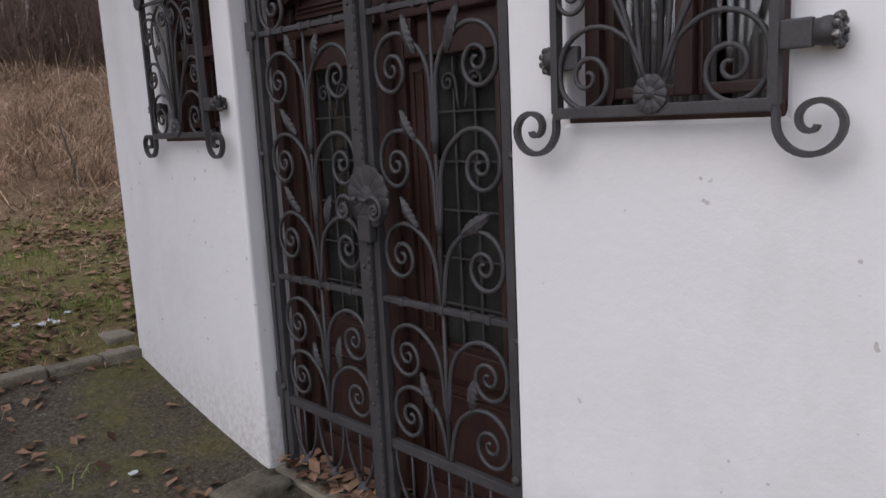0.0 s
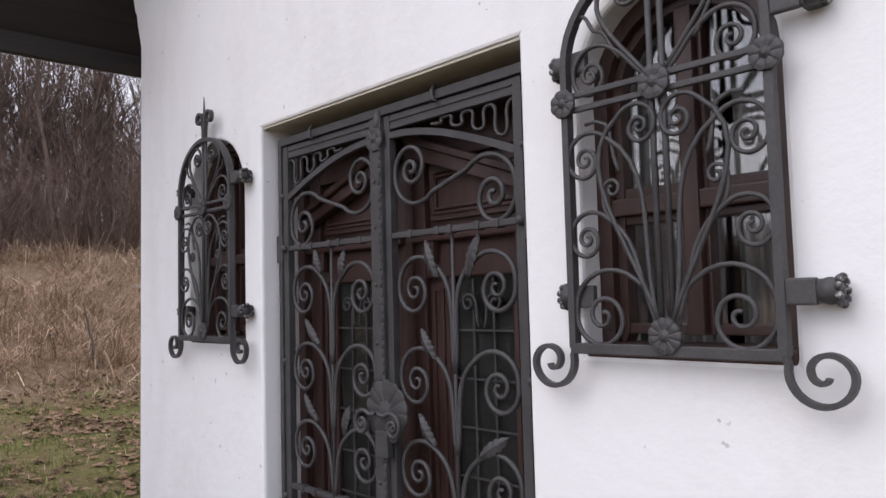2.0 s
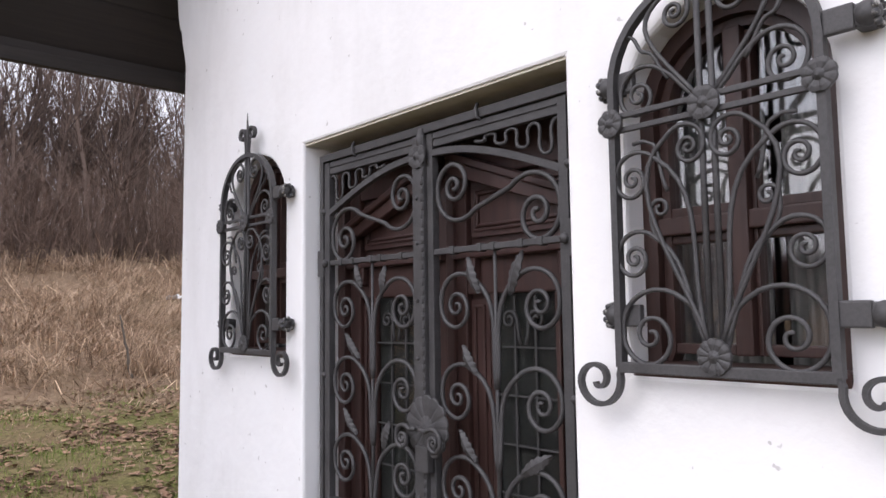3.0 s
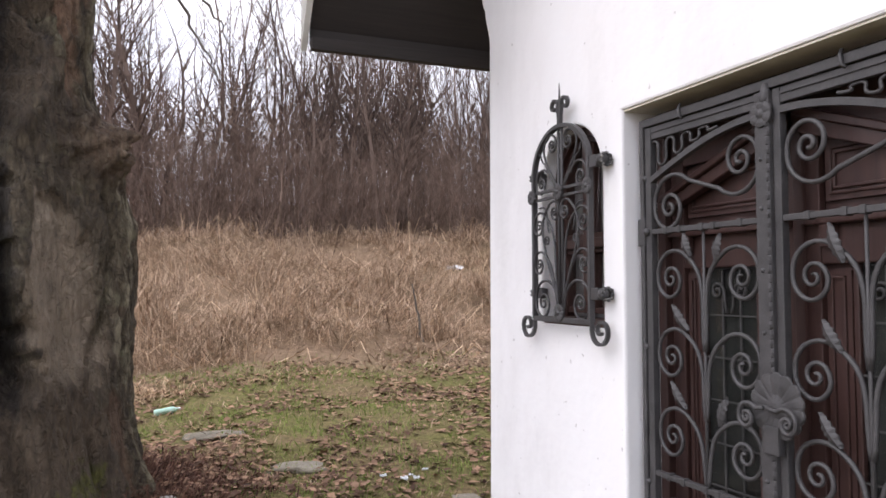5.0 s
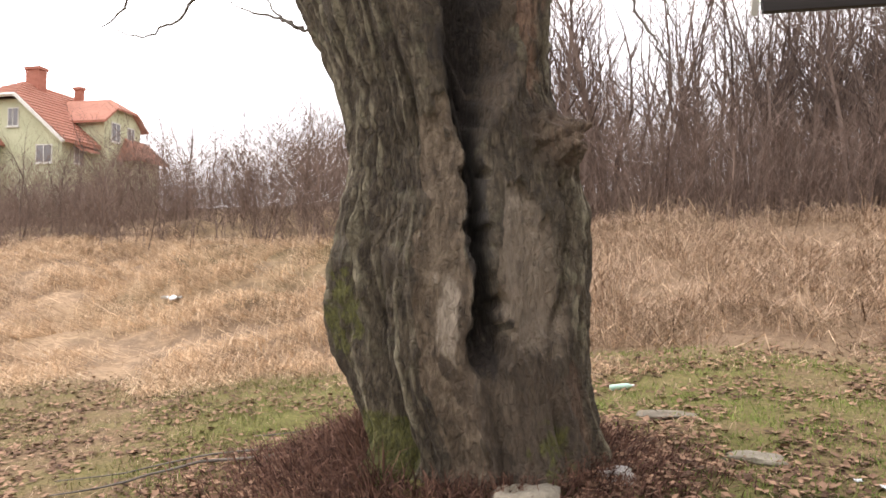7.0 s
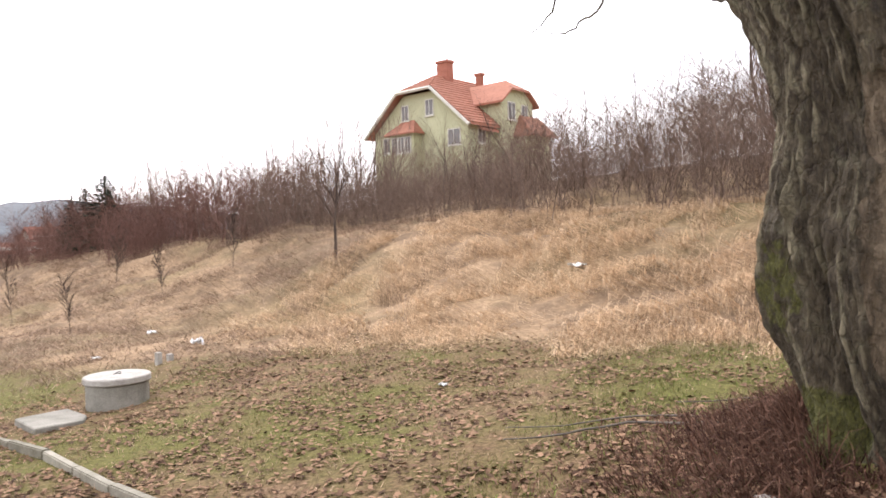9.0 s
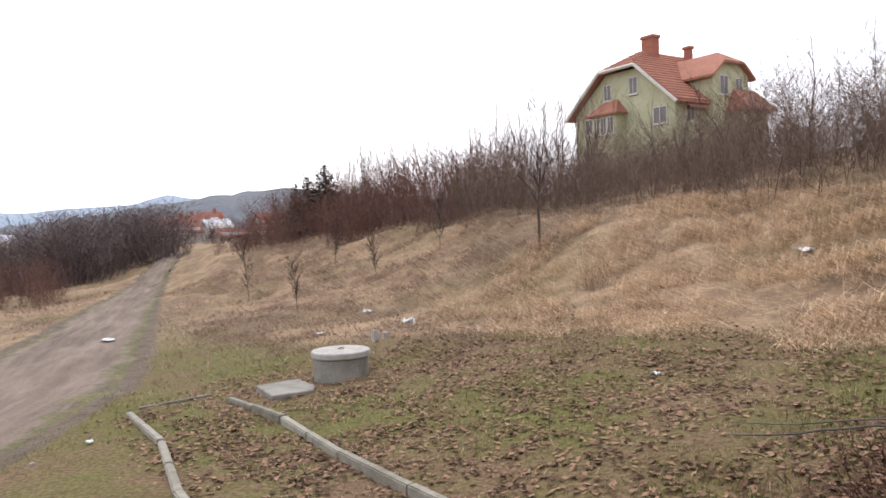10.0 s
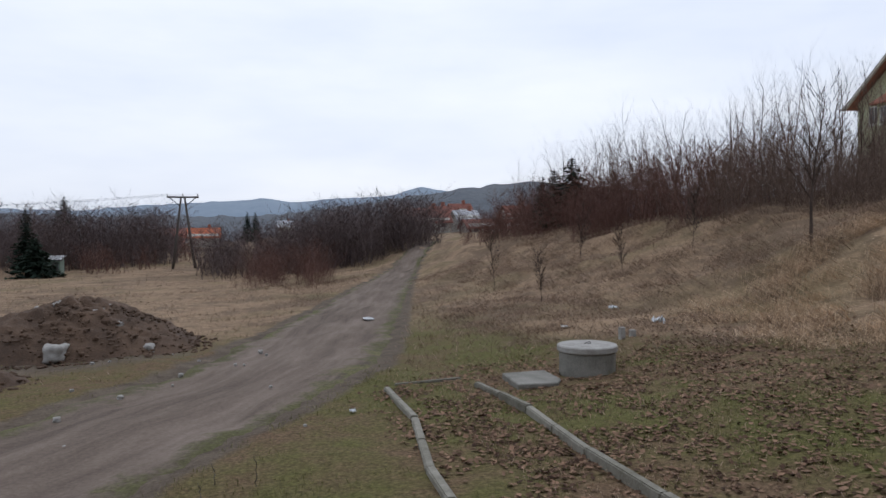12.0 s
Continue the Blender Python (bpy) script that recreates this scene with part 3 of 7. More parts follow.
def branch(foot, cx, cz, size, side, over=1, sway=0.0):
    """A stem from foot that swings into a scroll."""
    out = volute(cx, cz, size, side, over)
    (u0, v0), (u1, v1) = out[0], out[1]
    step = math.hypot(u1 - u0, v1 - v0)
    far = math.hypot(u0 - foot[0], v0 - foot[1])
    near_ = (foot[0] + (u0 - foot[0]) * 0.26 + side * sway, foot[1] + far * 0.40)
    return bezier(foot, near_, (u0 - (u1 - u0) / step * far * 0.38, v0 - (v1 - v0) / step * far * 0.38), (u0, v0)) + out


def on_plane(pts, x):
    return [(x, u, v) for u, v in pts]


def taper(n, r, tip=0.55):
    return [r * (1 - (1 - tip) * (k / (n - 1)) ** 2) for k in range(n)]


def bar_part(name, pts, x, r, parent, tip=1.0, sides=6, flat=1.0, material=None, label=""):
    pts = on_plane(pts, x)
    return part(name, tube(pts, taper(len(pts), r, tip), sides, flat=flat), material or IRON, parent, label, smooth=sides > 4)


def leaf_part(parent, x, foot, tip, width):
    """A hammered iron leaf with a raised midrib and notched edges."""
    bm = bmesh.new()
    fu, fv = foot
    du, dv = tip[0] - fu, tip[1] - fv
    length = math.hypot(du, dv)
    du, dv = du / length, dv / length
    n = 11
    rows = []
    for k in range(n + 1):
        f = k / n
        w = width * 0.5 * math.sin(math.pi * min(f * 0.9 + 0.08, 1.0)) ** 0.8 * (0.74 + 0.26 * (k % 2))
        c = (fu + du * length * f, fv + dv * length * f)
        lift = 0.010 * math.sin(math.pi * f)
        rows.append([bm.verts.new((x + 0.002 - lift, c[0] - dv * w, c[1] + du * w)), bm.verts.new((x - 0.006 - lift, *c)),
                     bm.verts.new((x + 0.002 - lift, c[0] + dv * w, c[1] - du * w))])
    for a, b in zip(rows, rows[1:]):
        bm.faces.new((a[0], a[1], b[1], b[0]))
        bm.faces.new((a[1], a[2], b[2], b[1]))
    made = bmesh.ops.extrude_face_region(bm, geom=list(bm.faces))
    bmesh.ops.translate(bm, vec=(0.004, 0, 0), verts=[v for v in made["geom"] if isinstance(v, bmesh.types.BMVert)])
    bmesh.ops.recalc_face_normals(bm, faces=bm.faces)
    return part("leaf", bm, IRON, parent, "hammered iron leaf")


def rosette(name, parent, x, u, v, r, petals=8, label="", depth=0.014):
    """A round forged flower: a dished disc with petals and a stud."""
    bm = bmesh.new()
    rings = []
    n = petals * 4
    for rr, h in ((1.0, 0.25), (0.97, 0.5), (0.7, 0.66), (0.35, 0.55), (0.22, 0.75), (0.1, 1.0)):
        ring = []
        for k in range(n):
            a = 2 * math.pi * k / n
            wob = 1 - 0.07 * ((1 + math.cos(petals * a)) / 2) ** 2 if rr > 0.5 else 1
            dip = 1 - 0.22 * ((1 + math.cos(petals * a)) / 2) ** 3 if 0.3 < rr else 1
            ring.append(bm.verts.new((x - depth * h * dip, u + r * rr * wob * math.cos(a), v + r * rr * wob * math.sin(a))))
        rings.append(ring)
    for a, b in zip(rings, rings[1:]):
        for k in range(n):
            bm.faces.new((a[k], a[(k + 1) % n], b[(k + 1) % n], b[k]))
    bm.faces.new(rings[-1])
    back = [bm.verts.new((x + 0.002, q.co.y, q.co.z)) for q in rings[0]]
    for k in range(n):
        bm.faces.new((back[k], back[(k + 1) % n], rings[0][(k + 1) % n], rings[0][k]))
    bm.faces.new(back[::-1])
    bmesh.ops.recalc_face_normals(bm, faces=bm.faces)
    return part(name, bm, IRON, parent, label, smooth=False)


GX = 1.775


def gate_leaf(mid, side, label, leaves_):
    """One leaf of the gate. side: +1 when its hinges lie towards +y. leaves_: foot and tip of each iron leaf."""
    g = thing("gate_leaf", label, "gate", "leaves of the iron gate", (GX, mid, 0))
    h = 0.312

    def U(u):
        return u * side

    x = 0.0
    part("hinge_stile", box((x - 0.015, U(h), 0.0), (x + 0.015, U(h - 0.034), 2.203), 0.003), IRON, g)
    part("meeting_stile", box((x - 0.015, U(-h), 0.0), (x + 0.015, U(-h + 0.03), 2.203), 0.003), IRON, g)
    for name, z, w in (("top_rail", 2.178, 0.050), ("upper_rail", 1.785, 0.020), ("middle_rail", 0.842, 0.020), ("lower_rail", 0.314, 0.036), ("bottom_rail", 0.022, 0.040)):
        part(name, box((x - 0.012, U(h - 0.034), z - w / 2), (x + 0.012, U(-h + 0.03), z + w / 2), 0.003), IRON, g)
    part("top_bead", box((x - 0.017, U(h - 0.034), 2.180), (x - 0.0125, U(-h + 0.03), 2.186), 0.001), IRON, g)
    # arch band that climbs towards the middle, and the waving rod over it
    arch = [(U(h - 0.03 - (2 * h - 0.06) * k / 14), 1.992 + 0.140 * math.sin(math.pi / 2 * k / 14)) for k in range(15)]
    bar_part("arch_band", arch, x - 0.004, 0.016, g, sides=4)
    wavy = []
    for k in range(121):
        f = k / 120
        u = h - 0.038 - 0.345 * f
        lo = 2.018 + 0.140 * math.sin(math.pi / 2 * min((0.008 + 0.345 * f) / (2 * h - 0.06), 1))
        th = 2 * math.pi * 3.7 * f + 1.2
        wavy.append((U(u + 0.010 * math.sin(2 * th)), (lo + 2.150) / 2 + (2.150 - lo) / 2 * 0.92 * math.sin(th)))
    bar_part("wavy_rod", wavy, x, 0.006, g, sides=6)
    # lying S-scroll: the inner end hangs upside down, the outer end stands
    lying = volute(U(-0.187), 2.002, 1.08, side, flip=-1)[::-1] + volute(U(0.183), 1.873, 1.15, side)
    bar_part("s_scroll", lying, x, 0.0085, g, sides=6)
    # stems with their pairs of scrolls and leaves
    part("stem", tube([(x, 0, 0.842), (x, 0, 1.2), (x, 0, 1.785)], [0.008, 0.007, 0.0055]), IRON, g, smooth=True)
    part("stem", tube([(x, 0, 0.314), (x, 0, 0.6), (x, 0, 0.842)], [0.009, 0.008, 0.0065]), IRON, g, smooth=True)
    for z, foot in ((1.597, 1.335), (1.298, 1.085), (0.998, 0.848), (0.655, 0.475), (0.436, 0.32)):
        for s in (1, -1):
            bar_part("scroll", branch((s * 0.004, foot), s * 0.184, z, 1.0, s), x + 0.0015 * s, 0.0085, g, tip=0.72)
    for foot, tip in leaves_:
        leaf_part(g, x - 0.006, foot, tip, 0.046)
    for z in (1.785, 0.842):
        for u in (-0.19, -0.06, 0.0, 0.12, 0.2):
            part("collar", box((x - 0.017, U(u) - 0.011, z - 0.014), (x + 0.015, U(u) + 0.011, z + 0.014), 0.005), IRON, g)
    # hanging tulip-shaped loops with forged buds in the lowest field
    for u in (-0.175, 0.01, 0.19):
        for s in (1, -1):
            petal = bezier((u + s * 0.082, 0.30), (u + s * 0.085, 0.19), (u + s * 0.05, 0.13), (u + s * 0.012, 0.085), 14) + [(u + s * 0.008, 0.045)]
            bar_part("loop", petal, x, 0.006, g)
        bar_part("loop", [(u, 0.30), (u, 0.2), (u, 0.09)], x, 0.005, g)
        bud = bmesh.new()
        bmesh.ops.create_cone(bud, segments=4, radius1=0.034, radius2=0.006, depth=0.035, cap_ends=True,
                              matrix=Matrix.Translation((x - 0.014, u, 0.072)) @ Matrix.Rotation(radians(-90), 4, "Y"))
        part("bud", bud, IRON, g, "pyramid-shaped forged bud")
    # hinges
    for z in (1.785, 0.37):
        part("hinge", box((x - 0.022, U(h), z - 0.055), (x + 0.012, U(h + 0.045), z + 0.055), 0.005), IRON, g)
        stud = bmesh.new()
        bmesh.ops.create_uvsphere(stud, u_segments=10, v_segments=6, radius=0.016, matrix=Matrix.Translation((x - 0.02, U(h - 0.012), z)))
        part("stud", stud, IRON, g, smooth=True)
    for z in (2.0, 1.33, 0.8):
        stud = bmesh.new()
        bmesh.ops.create_uvsphere(stud, u_segments=8, v_segments=6, radius=0.013, matrix=Matrix.Translation((x - 0.014, U(h + 0.004), z)))
        part("stud", stud, IRON, g, smooth=True)
    return g


left_leaf = gate_leaf(2.403, 1, "dark grey wrought-iron gate leaf with scrolls and leaves, closed",
                      [((0.066, 1.680), (0.102, 1.768)), ((0.082, 1.405), (0.172, 1.500)), ((0.100, 1.112), (0.184, 1.207)), ((-0.066, 1.656), (-0.088, 1.756)),
                       ((-0.069, 1.080), (-0.109, 1.188)), ((0.036, 0.505), (0.073, 0.600)), ((-0.090, 0.528), (-0.098, 0.654))])
right_leaf = gate_leaf(1.746, -1, "dark grey wrought-iron gate leaf with lock plate, closed",
                       [((0.072, 1.636), (0.120, 1.758)), ((0.086, 1.375), (0.148, 1.470)), ((0.096, 1.100), (0.168, 1.195)), ((-0.068, 1.631), (-0.122, 1.764)),
                        ((-0.100, 1.090), (-0.222, 1.162)), ((0.064, 0.490), (0.115, 0.612)), ((-0.112, 0.536), (-0.130, 0.645))])

# cover strip with a hammered wavy edge, finial and lock plate belong to the locking leaf
part("cover_strip", box((-0.030, 0.313, 0.02), (-0.012, 0.374, 2.200), 0.003), IRON, right_leaf)
bead = bmesh.new()
for k in range(70):
    z = 0.06 + k * 0.0295
    bmesh.ops.create_uvsphere(bead, u_segments=6, v_segments=4, radius=0.0105, matrix=Matrix.Translation((-0.031, 0.318 + 0.004 * (k % 2), z)) @ Matrix.Diagonal((0.7, 0.8, 1.5, 1)))
part("wavy_edge", bead, IRON, right_leaf, "hammered wavy edge strip")
for z in (0.45, 0.7, 0.95, 1.42, 1.62, 1.82, 1.98):
    rv = bmesh.new()
    bmesh.ops.create_uvsphere(rv, u_segments=8, v_segments=5, radius=0.008, matrix=Matrix.Translation((-0.030, 0.350, z)))
    part("rivet", rv, IRON, right_leaf, smooth=True)
rosette("finial_flower", right_leaf, -0.030, 0.343, 2.128, 0.046, 6, "forged flower at the gate's top")
part("finial", tube([(-0.02, 0.338, 2.14), (-0.022, 0.334, 2.185), (-0.02, 0.330, 2.225)], [0.016, 0.02, 0.012], 8), IRON, right_leaf, smooth=True)

rosette("lock_plate", right_leaf, -0.032, 0.302, 1.192, 0.108, 14, "scalloped shell-shaped forged lock plate", 0.014)
for s in (1, -1):
    curl = [(0.312 + s * 0.082 + s * a_, 1.150 + b_) for a_, b_ in volute(0, 0, 0.42, 1)]
    bar_part("handle", [(0.312 + s * 0.012, 1.188), (0.312 + s * 0.030, 1.186)] + curl, -0.070, 0.008, right_leaf, tip=0.7, label="curled iron door handle")
part("lock_box", box((-0.05, 0.285, 1.04), (-0.02, 0.350, 1.13), 0.006), IRON, right_leaf)

# fixed iron frame round the leaves
frame_ = thing("iron_portal", "dark iron surround set in the door reveal", "gate surround", at=(GX, 2.07, 0))
for u0, u1 in ((0.652, 0.675), (-0.685, -0.655)):
    part("post", box((-0.02, u0, -0.04), (0.02, u1, 2.238), 0.003), IRON, frame_)
part("head_bar", box((-0.022, -0.655, 2.207), (0.02, 0.652, 2.238), 0.003), IRON, frame_)
for u in (0.42, -0.28):
    part("hook", tube([(-0.022, u, 2.252), (-0.032, u, 2.235), (-0.034, u - 0.006, 2.205), (-0.026, u - 0.016, 2.195)], 0.006), IRON, frame_, smooth=True)


def grille(x, yc, z0, size, label):
    """An arched window grille. All its heights are over its bottom rail."""
    g = thing("window_grille", label, "window grille", "wrought-iron window grilles", (x, yc, z0))
    g.scale = (1, size, size)
    X = 0.0
    h, spring, top, cross = 0.254, 0.700, 0.928, 0.608

    def frame_line(u, n=18):
        pts = [(-u, 0.0), (-u, 0.3), (-u, spring)]
        for k in range(1, n):
            a = math.pi - math.pi * k / n
            pts.append((u * math.cos(a), spring + (top - spring) * math.sin(a)))
        return pts + [(u, spring), (u, 0.3), (u, 0.0)]

    part("frame_bar", tube(on_plane(frame_line(h), X), 0.0175, 4, flat=0.75), IRON, g)
    part("bottom_rail", box((X - 0.012, -h, -0.013), (X + 0.012, h, 0.013), 0.003), IRON, g)
    for dz in (-0.018, 0.018):
        part("cross_bar", box((X - 0.008, -h, cross + dz - 0.007), (X + 0.006, h, cross + dz + 0.007), 0.002), IRON, g)
    for u in (-0.015, 0.015):
        part("upright", tube([(X, u, 0.02), (X, u, 0.5), (X, u, 0.915)], 0.0075, 6), IRON, g, smooth=True)
    for s in (1, -1):
        # bottom corner scrolls, flat bands
        foot = [(s * h, 0.012), (s * (h + 0.002), -0.010)]
        for k in range(40):
            phi = 165 + 520 * k / 39
            r = float(np.interp(phi, [165, 270, 360, 450, 540, 640, 690], [0.068, 0.061, 0.055, 0.036, 0.024, 0.016, 0.010]))
            foot.append((s * (0.325 + r * math.cos(radians(phi))), -0.034 + r * math.sin(radians(phi))))
        bar_part("corner_scroll", foot, X, 0.0135, g, tip=0.85, sides=4, flat=0.62)
        # stems out of the fan
        for n_, (cx, cz, size_, over, foot_, sway) in enumerate(((0.168, 0.079, 1.0, 1, 0.026, 0.0), (0.204, 0.265, 0.60, 1, 0.021, 0.02), (0.202, 0.458, 0.62, 1, 0.017, 0.02), (0.048, 0.516, 0.50, -1, 0.012, 0.05))):
            line = branch((s * foot_, 0.055), s * cx, cz, size_, s, over, sway)
            bar_part("scroll", line, X - 0.002 * n_, 0.0065 if n_ == 0 else 0.006, g, tip=0.8)
        swing = bezier((s * 0.096, 0.255), (s * 0.128, 0.300), (s * 0.158, 0.320), (s * 0.155, 0.362), 10)
        bar_part("tendril", swing + [(s * (0.130 + r * math.cos(t)), 0.380 + r * math.sin(t)) for t, r in ((-0.4 + 0.36 * k, 0.0265 - 0.0009 * k) for k in range(1, 24))], X, 0.005, g)
        bar_part("tendril", bezier((s * 0.108, 0.42), (s * 0.135, 0.47), (s * 0.120, 0.530), (s * 0.150, 0.545), 8) + [(s * 0.17, 0.551), (s * 0.20, 0.548)], X, 0.005, g)
        # over the cross bars
        bar_part("scroll", branch((s * 0.024, cross + 0.02), s * 0.179, 0.665, 0.66, s, 1, 0.03), X, 0.006, g, tip=0.8)
        bar_part("scroll", branch((s * 0.018, cross + 0.02), s * 0.073, 0.846, 0.48, s, -1, 0.06), X - 0.002, 0.006, g, tip=0.8)
        bar_part("tendril", bezier((s * 0.095, 0.690), (s * 0.125, 0.730), (s * 0.128, 0.765), (s * 0.155, 0.770), 8) + bezier((s * 0.155, 0.770), (s * 0.180, 0.772), (s * 0.175, 0.822), (s * 0.208, 0.822), 8) + [(s * 0.222, 0.815)], X, 0.005, g)
        # wall brackets with forged knobs
        for z in (0.126, 0.713):
            h_, sx = (h, X) if s < 0 else (h - 0.062, X + 0.016)   # towards the hinge side the knobs sit close behind the frame
            b = part("bracket", box((sx - 0.010, s * (h_ + 0.008), z - 0.027), (sx + 0.010, s * (h_ + 0.068), z + 0.027), 0.005), IRON, g)
            part("stay", box((sx - 0.006, s * (h_ + 0.060), z - 0.024), (sx + 0.056, s * (h_ + 0.098), z + 0.024), 0.010), IRON, b)
            kn = bmesh.new()
            bmesh.ops.create_uvsphere(kn, u_segments=14, v_segments=9, radius=0.027, matrix=Matrix.Translation((sx + 0.004, s * (h_ + 0.090), z)) @ Matrix.Diagonal((0.9, 1, 1, 1)))
            part("knob", kn, IRON, b, "rounded forged knob", smooth=True)
            cr = bmesh.new()
            for k in range(9):
                a = 2 * math.pi * k / 9
                bmesh.ops.create_uvsphere(cr, u_segments=7, v_segments=5, radius=0.009, matrix=Matrix.Translation((sx + 0.012 + 0.024 * math.cos(a), s * (h_ + 0.108), z + 0.026 * math.sin(a))))
            part("collar_rim", cr, WORN, b, "worn beaded rim of the knob", smooth=True)
    for u, r in ((-h, 0.037), (0.0, 0.041), (h, 0.037)):
        rosette("rosette", g, X - 0.014, u, cross, r, 8, "forged iron flower")
    rosette("fan", g, X - 0.012, 0.0, 0.034, 0.042, 11, "forged shell at the foot of the stems")
    # crest: two flat bands curling outwards, and a spike
    for s in (1, -1):
        band = [(s * 0.004, 0.925), (s * 0.008, 0.975), (s * 0.016, 1.020)]
        band += [(s * (0.048 + r * math.cos(t)), 1.030 + r * math.sin(t)) for t, r in ((math.pi - 0.2 - 0.33 * k, 0.034 - 0.0011 * k) for k in range(1, 18))]
        bar_part("crest_scroll", band, X, 0.013, g, sides=4, flat=0.6)
    part("spike", tube([(X, 0, 0.91), (X, 0, 1.03), (X, 0.003, 1.135)], [0.013, 0.008, 0.002], 6), IRON, g, smooth=True)
    return g


grille(1.65, 0.938, 1.437, 1.0, "dark wrought-iron arched grille with scrolls over the window")
grille(1.65, 3.190, 1.417, 0.955, "dark wrought-iron arched grille beside the gate")


# ---- windows ----
def arched_window(name, yc, z0, curtain):
    w = thing(name, "dark brown wooden casement window with arched head", "window", at=(0, yc, z0), kind="structure")
    x0, x1 = 1.80, 1.86

    def ring(name, half, inner, lo, depth, mat):
        """A frame that follows the opening."""
        def line(hf, base):
            return [(-hf, base)] + [(-hf, SPRING)] + [(hf * math.cos(math.pi - math.pi * k / 14), SPRING + hf * math.sin(math.pi * k / 14)) for k in range(1, 14)] + [(hf, SPRING), (hf, base)]
        a, b = line(half, 0.0), line(inner, lo)
        bm = bmesh.new()
        rows = []
        for (u, v), (p, q) in zip(a, b):
            rows.append([bm.verts.new(c) for c in ((depth[0], u, v), (depth[0], p, q), (depth[1], p, q), (depth[1], u, v))])
        for r, s in zip(rows, rows[1:]):
            for k in range(4):
                bm.faces.new((r[k], r[(k + 1) % 4], s[(k + 1) % 4], s[k]))
        bm.faces.new(rows[0])
        bm.faces.new(rows[-1][::-1])
        bmesh.ops.recalc_face_normals(bm, faces=bm.faces)
        return part(name, bm, mat, w)

    ring("window_frame", HALF + 0.002, HALF - 0.040, 0.035, (x0 - 0.025, x1), SASH)
    part("sill", box((WX + 0.004, -HALF, -0.004), (x1, HALF, 0.03), 0.006), SASH, w)
    part("mullion", box((x0 - 0.02, -0.022, 0.05), (x1, 0.022, SPRING + 0.19), 0.005), SASH, w)
    part("transom", box((x0 - 0.018, -HALF + 0.035, 0.35), (x1, -0.022, 0.395), 0.005), SASH, w)
    part("transom", box((x0 - 0.018, 0.022, 0.35), (x1, HALF - 0.035, 0.395), 0.005), SASH, w)
    ring("sash", HALF - 0.042, HALF - 0.066, 0.06, (x0 + 0.0, x1 - 0.01), SASH)
    for s in (1, -1):
        part("sash_stile", box((x0 + 0.005, s * 0.022, 0.05), (x1 - 0.01, s * 0.034, SPRING + 0.18), 0.004), SASH, w)
        for z in (0.05, 0.395):
            part("sash_rail", box((x0 + 0.005, s * 0.034, z), (x1 - 0.01, s * (HALF - 0.055), z + 0.026), 0.004), SASH, w)
        part("sash_rail", box((x0 + 0.005, s * 0.034, 0.328), (x1 - 0.01, s * (HALF - 0.055), 0.350), 0.004), SASH, w)
        lower = part("pane", box((x0 + 0.028, s * 0.030, 0.065), (x0 + 0.032, s * (HALF - 0.06), 0.332)), GLASS, w)
        up = [(s * 0.030, 0.410)] + [(s * (HALF - 0.062), 0.410)] + [(s * (HALF - 0.062) * math.cos(t), SPRING + (HALF - 0.062) * math.sin(t)) for t in
                                                                  (math.pi / 2 * k / 10 * 0.83 for k in range(11))]
        upper = part("pane", prism(up, x0 + 0.028, x0 + 0.032), GLASS, w)
        for pane in (lower, upper):
            pane.visible_shadow = False
    if curtain:
        # the curtain on the -y side is assumed, added to lighten the dark panes
        for side, near_edge, far_edge in ((1, 0.012, HALF + 0.03), (-1, 0.03, HALF + 0.03)):
            n = 60
            vs = []
            for k in range(n + 1):
                y = side * (near_edge + (far_edge - near_edge) * k / n)
                dx = 0.012 * math.sin(k * 0.9) + 0.006 * math.sin(k * 2.3)
                vs += [(1.97 + dx, yc + y, z0 - 0.02), (1.97 + dx * 0.7, yc + y, z0 + SPRING + 0.28)]
            fs = [(2 * k, 2 * k + 2, 2 * k + 3, 2 * k + 1) for k in range(n)]
            cur = from_arrays("curtain", vs, fs, CURTAIN, smooth=True)
            thick = cur.modifiers.new("thickness", "SOLIDIFY")
            thick.thickness = 0.002
            tagged(cur, "grey net curtain behind the window, right half added to lighten panes", "curtain", "window curtains")


for wname, (yc, z0) in WINDOWS.items():
    arched_window(wname, yc, z0, True)

# ---- wooden double door behind the gate ----
door = thing("door_1", "brown panelled wooden double door with leaded glass, closed", "door", at=(1.90, 2.085, 0), kind="structure")
half_d = 0.70
for s in (1, -1):
    part("door_frame", box((-0.03, s * half_d, -0.06), (0.08, s * (half_d - 0.05), 2.29), 0.006), BROWN, door)
part("frame_head", box((-0.03, -half_d, 2.20), (0.08, half_d, 2.29), 0.006), BROWN, door)
part("threshold", box((-0.19, -half_d, -0.06), (0.10, half_d, -0.004), 0.008), STONE, door)


